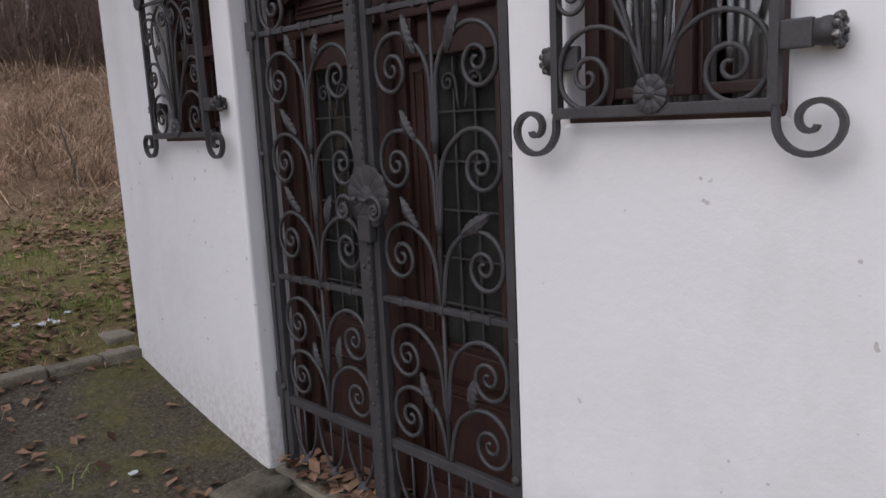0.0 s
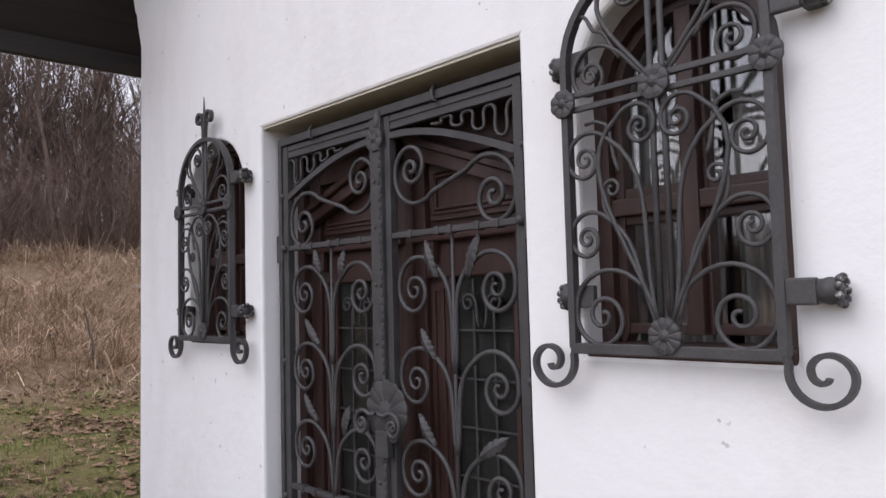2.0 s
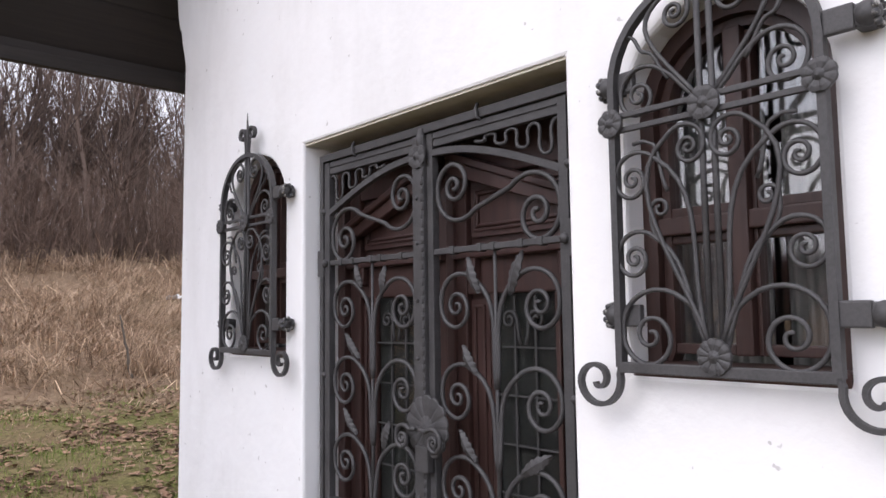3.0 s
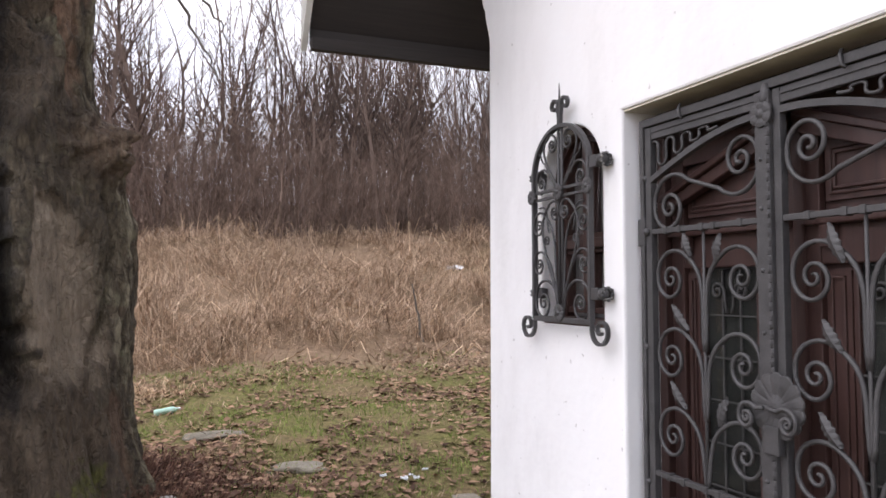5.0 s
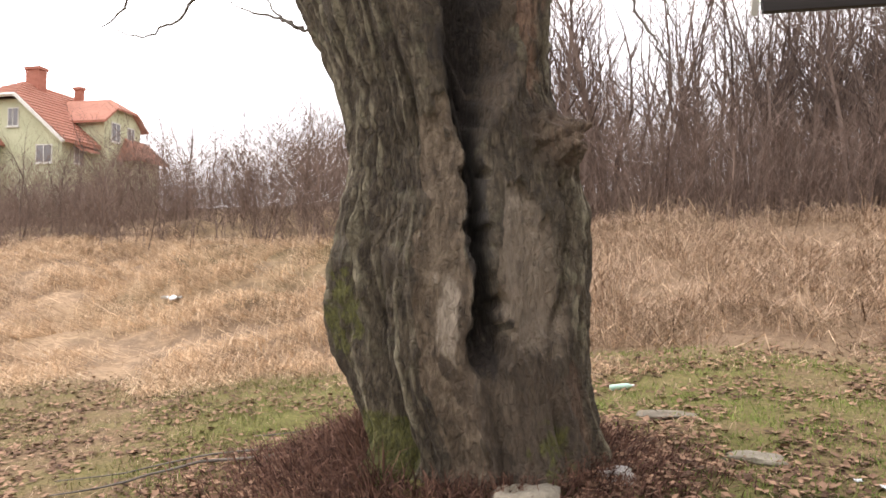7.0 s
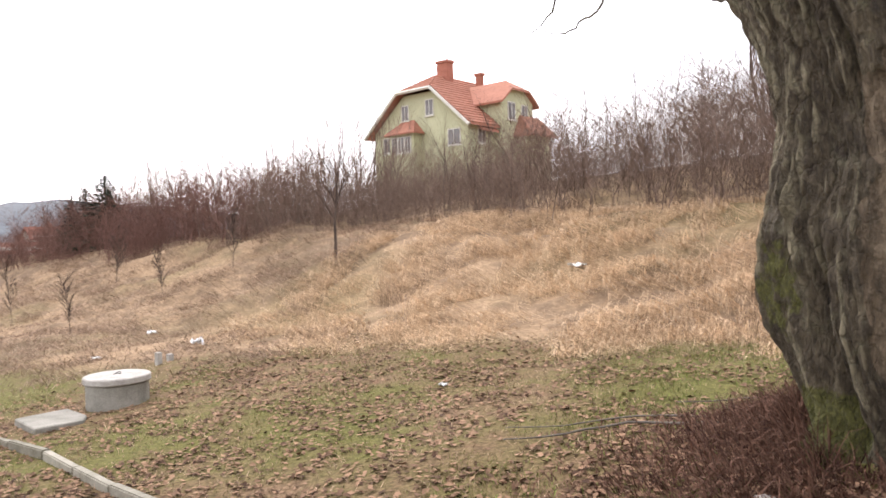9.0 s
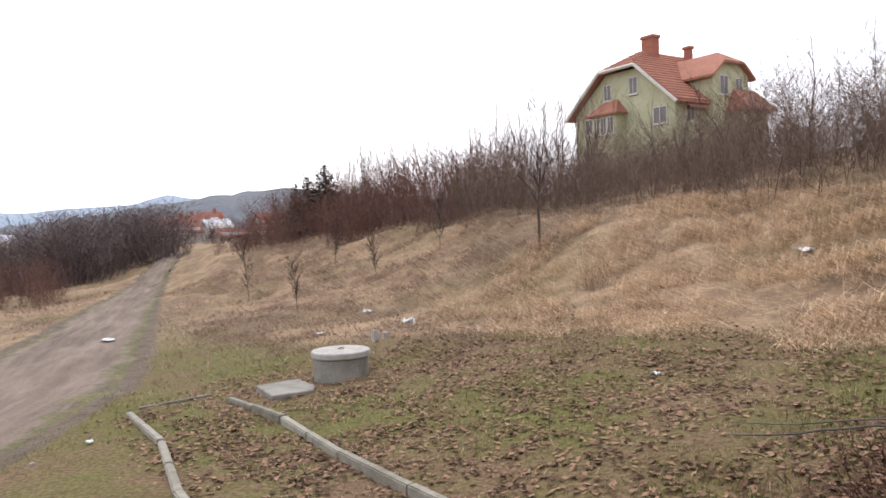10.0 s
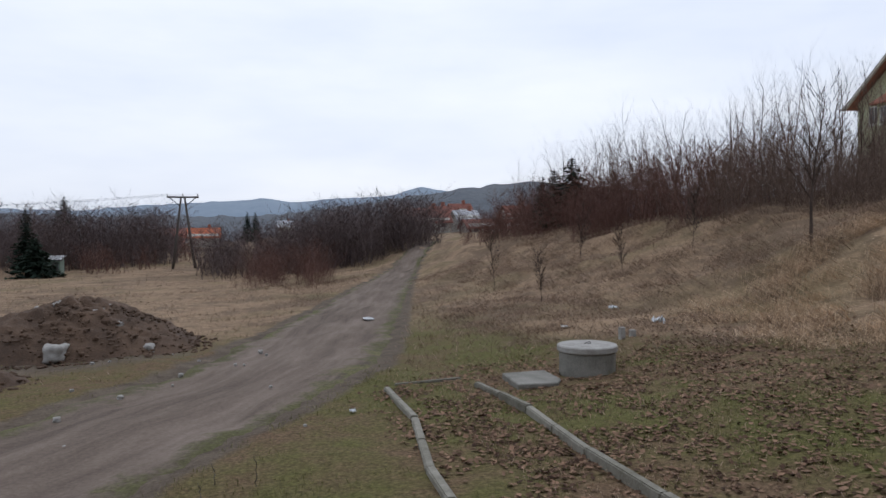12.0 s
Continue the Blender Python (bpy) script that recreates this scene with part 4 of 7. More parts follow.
def door_leaf(s):
    """One door leaf: stiles, rails, a glazed light with cames, and raised panels."""
    d = part("door_leaf", box((0.03, s * 0.012, 0.0), (0.055, s * 0.648, 2.2)), BROWN, door)
    e = 0.006
    for a, b in ((0.012, 0.075), (0.575, 0.648)):
        part("stile", box((0.0, s * a, 0.0), (0.029, s * b, 2.2), e), BROWN, d)
    for a, b in ((0.0, 0.14), (0.56, 0.66), (1.64, 1.765), (2.05, 2.2)):
        part("rail", box((0.002, s * 0.075, a), (0.029, s * 0.575, b), e), BROWN, d)
    # raised panels
    for (u0, u1), (z0, z1) in (((0.09, 0.56), (0.17, 0.53)), ((0.09, 0.56), (1.84, 2.03)), ((0.085, 0.175), (0.69, 1.62)), ((0.50, 0.565), (0.69, 1.62))):
        pn = prism([(s * u0, z0), (s * u1, z0), (s * u1, z1), (s * u0, z1)], 0.012, 0.028)
        part("panel", pn, BROWN, d)
        for g_, dep in ((0.018, 0.004), (0.034, 0.001)):
            if u1 - u0 < 0.1 and g_ > 0.02:
                continue
            rim = bmesh.new()
            for lo, hi in (((u0 + g_, z0 + g_), (u1 - g_, z0 + g_ + 0.010)), ((u0 + g_, z1 - g_ - 0.010), (u1 - g_, z1 - g_)),
                           ((u0 + g_, z0 + g_), (u0 + g_ + 0.010, z1 - g_)), ((u1 - g_ - 0.010, z0 + g_), (u1 - g_, z1 - g_))):
                add_box(rim, (dep, s * lo[0], lo[1]), (0.0119, s * hi[0], hi[1]), 0.003)
            part("moulding", rim, BROWN, d)
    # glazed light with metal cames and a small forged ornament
    # added near-black sheet: stands in for the unlit room behind the glass
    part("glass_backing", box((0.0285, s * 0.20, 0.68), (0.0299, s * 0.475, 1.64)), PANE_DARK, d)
    lt = part("light", box((0.018, s * 0.205, 0.68), (0.022, s * 0.47, 1.63)), DOOR_GLASS, d)
    lt.visible_shadow = False
    for u in (0.29, 0.38):
        part("came", box((0.012, s * (u - 0.004), 0.68), (0.018, s * (u + 0.004), 1.63)), IRON, d)
    for z in (0.82, 0.98, 1.14, 1.30, 1.46):
        part("came", box((0.011, s * 0.205, z - 0.003), (0.018, s * 0.47, z + 0.003)), IRON, d)
    for c in (1, -1):
        bar_part("ornament", [(s * (0.335 + c * 0.012), 1.47), (s * (0.335 + c * 0.02), 1.50)] + spiral(s * 0.335 + s * c * 0.06, 1.55, 0.035, s * c, 1.4, 0.25, n=18), 0.004, 0.006, d)
    for u in (0.185, 0.47):
        part("light_rim", box((0.004, s * u, 0.66), (0.029, s * (u + 0.02), 1.64), 0.005), BROWN, d)
    # horizontal moulding, then a raking cornice like one half of a pediment, with corbels
    part("moulding", box((-0.03, s * 0.03, 1.765), (0.0, s * 0.64, 1.80), 0.006), BROWN, d)
    part("cornice", prism([(s * 0.648, 1.86), (s * 0.648, 1.905), (s * 0.03, 2.125), (s * 0.03, 2.07)], -0.045, 0.0, "x", 0.004), BROWN, d)
    part("cornice", prism([(s * 0.648, 1.905), (s * 0.648, 1.93), (s * 0.03, 2.155), (s * 0.03, 2.125)], -0.065, 0.0, "x", 0.004), BROWN, d)
    for u in (0.12, 0.54):
        part("corbel", prism([(s * (u - 0.022), 1.69), (s * (u + 0.022), 1.69), (s * (u + 0.027), 1.764), (s * (u - 0.027), 1.764)], -0.03, 0.001, "x", 0.004), BROWN, d)
    return d


# colour of the sheet that imitates darkness behind the door glass
PANE_DARK = two_tone("painted_dark_behind_glass", (0.012, 0.012, 0.013), (0.03, 0.03, 0.03), 0.4)
for s in (1, -1):
    door_leaf(s)
part("astragal", box((-0.012, -0.022, 0.0), (0.03, 0.022, 2.2), 0.006), BROWN, door)
part("lintel_lining", box((-0.19, -half_d + 0.003, 2.283), (-0.03, half_d - 0.003, 2.2895)), LINTEL, door)


# ---- the old hollow tree ----
def old_trunk():
    """A thick split trunk: lobes, a deep cleft, burls, roots, furrowed bark with bare patches."""
    profile = [(-0.1, -0.80, 0.84), (0.25, -0.80, 0.76), (0.55, -0.77, 0.67), (0.88, -0.86, 0.71), (1.08, -0.905, 0.735), (1.345, -0.92, 0.735), (1.61, -0.92, 0.735), (1.88, -0.90, 0.70),
               (2.21, -0.94, 0.64), (2.54, -0.995, 0.635), (2.78, -1.05, 0.68), (3.01, -1.10, 0.73), (3.21, -1.13, 0.77), (3.8, -1.15, 0.80), (4.3, -1.15, 0.62)]
    hs, cs, rs = zip(*profile)
    nphi, nz = 410, 340
    zs = np.concatenate([np.linspace(0.0, 3.5, nz - 30), np.linspace(3.51, 4.3, 30)])
    verts, bare, moss, char_shade, pale, raw, crest, dark = [], [], [], [], [], [], [], []
    two_pi = 2 * math.pi

    def near(a, b):
        return (a - b + math.pi) % two_pi - math.pi

    def n3(x, y, z):
        return noise.noise(Vector((x, y, z)))

    for z in zs:
        cx, r0 = float(np.interp(z, hs, cs)), float(np.interp(z, hs, rs))
        split = float(np.interp(z, (1.0, 1.25, 1.9, 2.3, 2.8, 3.2), (-1.20, -1.19, -1.29, -1.26, -1.02, -1.0))) + 0.03 * n3(0, 0, z * 3)
        wide = 0.065 + 0.06 * math.exp(-((z - 1.22) / 0.26) ** 2) + 0.22 * sstep(2.15, 2.7, z) + 0.015 * n3(4, 0, z * 5)
        deep = 0.33 * sstep(0.80, 1.25, z) + 0.12 * sstep(2.2, 2.8, z)
        crack = -1.74 + 0.08 * n3(7, 0, z * 2.2)
        seam = -0.55 - 0.16 * math.sin(z * 2.6) + 0.06 * n3(2, 0, z * 3)
        for k in range(nphi):
            a = two_pi * k / nphi
            ca, sa = math.cos(a), math.sin(a)
            r = r0 * (1 + 0.035 * math.sin(5 * a + 0.7 * z + 0.4) + 0.02 * math.sin(9 * a - 0.9 * z) + 0.06 * n3(ca * 1.6, sa * 1.6, z * 1.0 + 7))
            lobe = max(0.0, math.cos(4 * (a + 2.36)))
            root = sstep(0.75, 0.15, z)
            r += root * (0.17 * lobe ** 1.5 - 0.05)
            d = near(a, split)
            rag0 = 0.06 * n3(ca * 7, sa * 7, z * 6) + 0.05 * n3(ca * 15, sa * 15, z * 12)
            g = sstep(wide * 1.25 + rag0, wide * 0.72 + rag0, abs(d))
            inside = g * sstep(0.80, 1.2, z)
            lip = math.exp(-((abs(d) - wide * 1.7) / 0.09) ** 2) * sstep(0.9, 1.4, z)
            burl = math.exp(-(near(a, -0.38) / 0.24) ** 2 - ((z - 2.27) / 0.15) ** 2)
            lump = math.exp(-(near(a, 3.50) / 0.42) ** 2 - ((z - 1.33) / 0.28) ** 2)
            r += 0.03 * lip + 0.15 * burl * (1 + 0.9 * n3(ca * 6, sa * 6, z * 7) + 1.1 * n3(ca * 11, sa * 11, z * 12) + 0.8 * n3(ca * 20, sa * 20, z * 20)) + 0.035 * lump
            r += 0.015 * lump - 0.09 * math.exp(-(near(a, 4.20) / 0.075) ** 2) * sstep(1.75, 1.3, z) - 0.05 * math.exp(-(near(a, 3.5) / 0.35) ** 2 - ((z - 0.72) / 0.2) ** 2)
            r += 0.20 * math.exp(-(near(a, -0.22) / 0.17) ** 2) * sstep(0.95, 0.15, z) + 0.10 * math.exp(-(near(a, -1.05) / 0.12) ** 2) * sstep(0.6, 0.2, z)
            crack_f = math.exp(-(near(a, crack) / 0.035) ** 2) * sstep(2.0, 2.4, z)
            seam_f = math.exp(-(near(a, seam) / 0.035) ** 2) * sstep(1.0, 1.2, z) * sstep(2.15, 1.95, z)
            # where bark has gone
            rag = 0.30 * n3(ca * 3.2, sa * 3.2, z * 2.4) + 0.30 * n3(ca * 9, sa * 9, z * 6) + 0.22 * n3(ca * 24, sa * 24, z * 13)
            strip = sstep(0.22, 0.16, abs(near(a, -1.53)) + rag * 0.22) * sstep(0.30, 0.5, z + rag) * sstep(2.45, 2.3, z + rag)
            down = min(max((1.85 - z) / 0.6, 0.0), 1.0)
            face = sstep(0.22 + 0.15 * down, 0.15 + 0.14 * down, abs(near(a, -0.90 + 0.16 * down)) + rag * 0.35) * sstep(1.12, 1.22, z + rag * 0.5) * sstep(1.98, 1.90, z + rag * 0.5)
            fresh = sstep(0.12, 0.07, abs(near(a, -0.50)) + rag * 0.3) * sstep(2.5, 2.6, z + rag * 0.4) * sstep(3.15, 3.0, z)
            scar = sstep(0.07, 0.05, abs(near(a, -1.50)) + rag * 0.16) * sstep(1.02, 1.10, z + rag * 0.6) * sstep(1.47, 1.40, z + rag * 0.6)
            scar += sstep(0.09, 0.07, abs(near(a, -1.0)) + rag * 0.25) * sstep(1.82, 1.88, z + rag * 0.4) * sstep(2.0, 1.95, z + rag * 0.4)
            fresh = max(fresh, 0.55 * sstep(0.08, 0.05, abs(near(a, -0.42 + 0.15 * (0.8 - z))) + rag * 0.2) * sstep(0.35, 0.45, z) * sstep(1.12, 1.0, z + rag * 0.4))
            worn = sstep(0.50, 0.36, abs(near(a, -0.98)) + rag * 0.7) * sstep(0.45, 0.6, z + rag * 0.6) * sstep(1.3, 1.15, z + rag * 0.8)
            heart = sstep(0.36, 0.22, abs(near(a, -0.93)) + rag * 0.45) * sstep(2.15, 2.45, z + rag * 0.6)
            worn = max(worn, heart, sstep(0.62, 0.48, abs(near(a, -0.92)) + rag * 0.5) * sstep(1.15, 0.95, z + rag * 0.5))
            b = max(strip, face, scar, fresh, 0.9 * inside, 0.35 * worn)
            # furrowed bark: broad plates parted by deep furrows, lower relief where the wood is bare
            u = a * 7.0 + 0.5 * math.sin(z * 1.3) + 0.35 * z
            w1 = n3(u * 0.7, z * 1.6, 9.0)
            ridged = sstep(4.62, 4.40, a) * sstep(1.3, 2.2, a) + 0.55 * sstep(5.6, 6.0, a)
            d1 = noise.voronoi(Vector((ca * 5.6 + 0.5 * w1, sa * 5.6 + 0.4 * w1, z * (3.4 - 2.4 * min(ridged, 1.0)) + 0.7 * w1)))[0]
            d2 = noise.voronoi(Vector((ca * 13 + w1, sa * 13 - w1, z * 4.0 + 3.0)))[0]
            f0 = sstep(0.02, 0.42, d1[1] - d1[0])
            f1 = abs(math.sin(31 * a + 3.4 * n3(ca * 2.2, sa * 2.2, z * 1.1) + 1.5 * n3(ca * 6, sa * 6, z * 1.3 + 3) + 0.8 * n3(ca * 13, sa * 13, z * 3.5) + 1.0 * z)) ** 0.6
            f1 = f1 * (0.35 + 0.65 * f0)
            f2 = sstep(0.0, 0.5, d2[1] - d2[0])
            plates = 0.8 * n3(u * 3.1, z * 2.4, 6.0) + 0.8 * n3(u * 7.0, z * 7.0, 8.0)
            chunk = n3(ca * 3.0, sa * 3.0, z * 1.3) * 0.05 + n3(ca * 7.0, sa * 7.0, z * 2.2) * 0.026
            bark = (0.016 + 0.034 * ridged) * (f1 - 0.7) + (0.008 + 0.014 * ridged) * (f2 - 0.7) + (0.010 + 0.012 * ridged) * plates + (0.7 + 0.3 * ridged) * chunk
            smooth_wood = 0.030 * n3(ca * 4.0, sa * 4.0, z * 3.4) + 0.016 * n3(u * 2.2, z * 1.6, 3.0) + 0.010 * n3(u * 5, z * 7.0, 4.0) + 0.006 * (f1 - 0.8)
            r += bark * (1 - 0.88 * b) + smooth_wood * b + 0.006 * n3(u * 7, z * 11, 1.0) + 0.007 * n3(ca * 26, sa * 26, z * 15.0) - 0.040 * max(strip, face, fresh)
            r -= deep * g * (1 + 0.25 * n3(ca * 6, sa * 6, z * 3)) + 0.075 * crack_f + 0.085 * seam_f
            r -= 0.07 * math.exp(-(near(a, -1.24 + 0.1 * (z - 0.5)) / 0.07) ** 2) * sstep(1.1, 0.8, z) + 0.05 * math.exp(-(near(a, -0.70) / 0.05) ** 2) * sstep(1.0, 0.6, z)
            verts.append((cx + r * ca, 4.58 + 0.86 * r * sa, z))
            wet = 0.5 * n3(ca * 2.5, sa * 2.5, z * 1.6 + 4) + 0.25 * n3(ca * 8, sa * 8, z * 5)
            mossy = math.exp(-(near(a, 3.92) / 0.24) ** 2 - ((z - 1.38) / 0.27) ** 2)
            mo = 0.35 * lump + 1.25 * mossy + 2.9 * sstep(1.0, 0.6, z + 0.4 * wet) * lobe * (0.35 + 0.65 * sstep(-0.1, 0.2, -ca)) + 0.25 * sstep(-0.4, 0.5, -ca) * sstep(0.1, 0.5, wet)
            bare.append(max(strip, face, fresh, scar))
            moss.append(min(1.0, max(0.0, (mo + wet * 1.3 + 0.5 * n3(ca * 14, sa * 14, z * 10) - 0.42) * (1 - 0.8 * max(face, scar)))))
            # near-black in the cleft: charred wood, with the hollow's shade painted in
            char_shade.append(min(1.0, max(inside * sstep(-0.6, -0.2, wet), 0.9 * sstep(0.85, 0.95, z) * sstep(wide * 1.8, wide, abs(d)) * sstep(-0.2, 0.2, wet))))
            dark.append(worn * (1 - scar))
            pale.append(min(1.0, scar + 0.5 * face))
            crest.append(f1 * min(1.0, 0.35 + ridged))
            raw.append(min(1.0, 0.9 * fresh + 0.55 * burl))
    faces = [(j * nphi + k, j * nphi + (k + 1) % nphi, (j + 1) * nphi + (k + 1) % nphi, (j + 1) * nphi + k) for j in range(nz - 1) for k in range(nphi)]
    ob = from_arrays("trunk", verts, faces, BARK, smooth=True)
    for name, values in (("bare", bare), ("moss", moss), ("char_shade", char_shade), ("pale", pale), ("raw", raw), ("crest", crest), ("dark", dark)):
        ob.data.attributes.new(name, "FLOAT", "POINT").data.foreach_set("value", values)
    return ob


p = Mat("old_tree_bark", (0.15, 0.13, 0.11), 0.93)


def attribute(m, name):
    node = m.n.new("ShaderNodeAttribute")
    node.attribute_name = name
    return node.outputs["Fac"]


grain = p.noise(0.022, 6, 0.7, (1, 1, 0.3))
blot = p.noise(0.35, 5, 0.6)
tiny = p.noise(0.012, 4, 0.7, (1, 1, 0.5))
lichen = p.ramp(p.noise(0.12, 5, 0.65), (0.55, 0.0), (0.72, 0.6))
barkc = p.ramp(p.math("ADD", p.math("MULTIPLY", grain, 0.45), p.math("MULTIPLY", p.math("ADD", blot, p.noise(0.09, 5, 0.65, (1, 1, 0.5))), 0.275)), (0.36, (0.018, 0.012, 0.008)), (0.50, (0.066, 0.050, 0.032)), (0.63, (0.165, 0.135, 0.090)))
flake = p.n.new("ShaderNodeTexVoronoi")
flake.feature = "DISTANCE_TO_EDGE"
flake.inputs["Scale"].default_value = 24.0
wob = p.n.new("ShaderNodeVectorMath")
wob.operation = "ADD"
p.l.new(p.place((1, 1, 0.36)), wob.inputs[0])
shift = p.n.new("ShaderNodeTexNoise")
shift.inputs["Scale"].default_value, shift.inputs["Detail"].default_value = 16.0, 3
p.l.new(p.place(), shift.inputs["Vector"])
lean_ = p.n.new("ShaderNodeVectorMath")
lean_.operation = "SCALE"
lean_.inputs["Scale"].default_value = 0.07
p.l.new(shift.outputs["Color"], lean_.inputs[0])
p.l.new(lean_.outputs[0], wob.inputs[1])
p.l.new(wob.outputs[0], flake.inputs["Vector"])
cracks = p.ramp(flake.outputs["Distance"], (0.0, 0.0), (0.16, 1.0))
barkc = p.mix(lichen, barkc, (0.17, 0.160, 0.100))
crest_f = p.math("ADD", attribute(p, "crest"), p.math("MULTIPLY", p.math("SUBTRACT", p.noise(0.06, 5, 0.7, (1, 1, 0.4)), 0.5), 0.9))
barkc = p.mix(p.ramp(crest_f, (0.55, 0.0), (0.85, 0.65)), barkc, p.ramp(blot, (0.4, (0.170, 0.145, 0.092)), (0.6, (0.295, 0.262, 0.180))))
barkc = p.mix(p.ramp(cracks, (0.0, 0.42), (0.5, 0.0)), barkc, (0.020, 0.015, 0.011))
woodc = p.ramp(p.math("ADD", p.math("MULTIPLY", p.noise(0.05, 6, 0.7, (1, 1, 0.3)), 0.5), p.math("MULTIPLY", p.noise(0.16, 6, 0.7), 0.5)),
               (0.38, (0.046, 0.032, 0.020)), (0.50, (0.128, 0.094, 0.062)), (0.64, (0.250, 0.192, 0.135)))
woodc = p.mix(p.ramp(p.noise(0.22, 6, 0.72), (0.54, 0.0), (0.64, 0.55)), woodc, barkc)
bare_f = attribute(p, "bare")
c = p.mix(p.ramp(p.math("ADD", bare_f, p.math("MULTIPLY", p.math("SUBTRACT", p.noise(0.10, 6, 0.7), 0.5), 0.8)), (0.38, 0.0), (0.52, 1.0)), barkc, woodc)
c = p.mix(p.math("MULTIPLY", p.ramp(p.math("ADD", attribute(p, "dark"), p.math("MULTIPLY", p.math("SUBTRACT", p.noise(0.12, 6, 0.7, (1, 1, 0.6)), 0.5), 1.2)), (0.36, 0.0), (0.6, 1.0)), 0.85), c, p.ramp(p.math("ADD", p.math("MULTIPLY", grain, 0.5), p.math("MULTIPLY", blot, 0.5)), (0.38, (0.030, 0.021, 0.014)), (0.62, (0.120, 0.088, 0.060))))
c = p.mix(attribute(p, "pale"), c, p.ramp(grain, (0.3, (0.19, 0.152, 0.112)), (0.7, (0.37, 0.305, 0.235))))
# charred wood and the painted shade of the cleft share this colour
c = p.mix(p.math("MULTIPLY", p.ramp(p.math("ADD", attribute(p, "char_shade"), p.math("MULTIPLY", p.math("SUBTRACT", p.noise(0.09, 6, 0.7, (1, 1, 0.5)), 0.5), 1.3)), (0.40, 0.0), (0.62, 1.0)), 0.85), c, p.ramp(grain, (0.3, (0.010, 0.008, 0.007)), (0.7, (0.046, 0.036, 0.030))))
c = p.mix(p.math("MULTIPLY", attribute(p, "raw"), 0.85), c, p.ramp(p.noise(0.03, 5, 0.7, (1, 1, 0.25)), (0.35, (0.070, 0.038, 0.024)), (0.65, (0.27, 0.165, 0.108))))
mossc = p.ramp(tiny, (0.3, (0.030, 0.034, 0.008)), (0.7, (0.135, 0.132, 0.030)))
c = p.mix(p.math("MULTIPLY", p.ramp(p.math("ADD", attribute(p, "moss"), p.math("MULTIPLY", p.math("SUBTRACT", p.noise(0.07, 6, 0.75), 0.5), 2.4)), (0.42, 0.0), (0.72, 1.0)), 0.88), c, mossc)
streaks = p.noise(0.013, 6, 0.75, (1, 1, 0.14))
c = p.mix(p.ramp(streaks, (0.30, 0.6), (0.43, 0.0)), c, (0.020, 0.015, 0.011))
c = p.mix(p.ramp(p.noise(0.03, 5, 0.7, (1, 1, 0.6)), (0.58, 0.0), (0.72, 0.25)), c, (0.27, 0.24, 0.170))
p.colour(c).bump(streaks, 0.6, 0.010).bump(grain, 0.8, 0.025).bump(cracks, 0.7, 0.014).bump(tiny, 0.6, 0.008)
BARK = p.m

tree = thing("tree", "old hollow tree with furrowed bark and mossy roots", "tree", at=(0, 0, 0))
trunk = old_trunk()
trunk.parent = tree


def limb(parent, name, pts, r0, r1, material, wob=0.04, seed=0, sides=10):
    rnd = random.Random(seed)
    out, n = [], len(pts)
    for i in range(n - 1):
        for k in range(5):
            t = k / 5
            out.append(tuple(a + (b - a) * t + rnd.uniform(-wob, wob) for a, b in zip(pts[i], pts[i + 1])))
    out.append(pts[-1])
    radii = [r0 + (r1 - r0) * k / (len(out) - 1) for k in range(len(out))]
    return part(name, tube(out, radii, sides, (0.3, 0.9, 0.2)), material, parent, smooth=True)


LIMB = two_tone("limb_bark", (0.06, 0.05, 0.042), (0.17, 0.15, 0.125), 0.3, 0.95, fine=0.03, bump=0.7, depth=0.01, stretch=(1, 1, 0.3))
limb(tree, "limb", [(-1.55, 4.6, 3.9), (-2.2, 4.7, 5.0), (-2.6, 4.4, 6.4), (-2.7, 4.2, 7.6)], 0.34, 0.12, LIMB, 0.03, 1)
limb(tree, "limb", [(-0.8, 4.7, 3.9), (-0.5, 5.1, 5.2), (-0.1, 5.2, 6.6), (0.2, 5.0, 7.8)], 0.32, 0.10, LIMB, 0.03, 2)
limb(tree, "limb", [(-1.2, 4.4, 4.1), (-1.3, 4.0, 5.4), (-1.6, 3.7, 6.8)], 0.28, 0.10, LIMB, 0.03, 3)
TWIGS_DOWN = [
    [(-0.2, 5.1, 6.0), (-0.15, 4.9, 4.6), (0.06, 4.8, 3.26), (0.17, 4.8, 3.02), (0.27, 4.8, 2.84), (0.37, 4.8, 2.70)],
    [(-0.15, 5.1, 6.2), (0.0, 4.9, 4.4), (0.20, 4.8, 3.27), (0.30, 4.8, 3.12), (0.38, 4.8, 2.92)],
    [(-1.72, 4.5, 2.98), (-1.88, 4.48, 3.02), (-2.0, 4.46, 3.08), (-2.07, 4.45, 3.17), (-2.14, 4.44, 3.26)],
    [(-1.88, 4.48, 3.02), (-1.96, 4.45, 3.06), (-2.16, 4.4, 3.11), (-2.3, 4.38, 3.19)],
    [(-2.5, 4.5, 6.0), (-2.4, 4.5, 4.4), (-2.6, 4.5, 3.3), (-2.77, 4.5, 3.12), (-2.98, 4.5, 3.03), (-3.16, 4.5, 3.10)],
    [(-2.6, 4.4, 6.3), (-3.4, 4.5, 4.6), (-4.1, 4.5, 3.68), (-4.45, 4.5, 3.60)],
    [(-2.4, 4.1, 6.0), (-2.5, 4.0, 4.2), (-2.74, 4.0, 3.05), (-2.92, 4.0, 2.94)],
]
for n_, line_ in enumerate(TWIGS_DOWN):
    limb(tree, "twig", line_, 0.016 if line_[0][2] > 4 else 0.013, 0.003, LIMB, 0.015, 20 + n_, 5)


# ---- grasses, leaves and stalks ----
rng = np.random.default_rng(7)


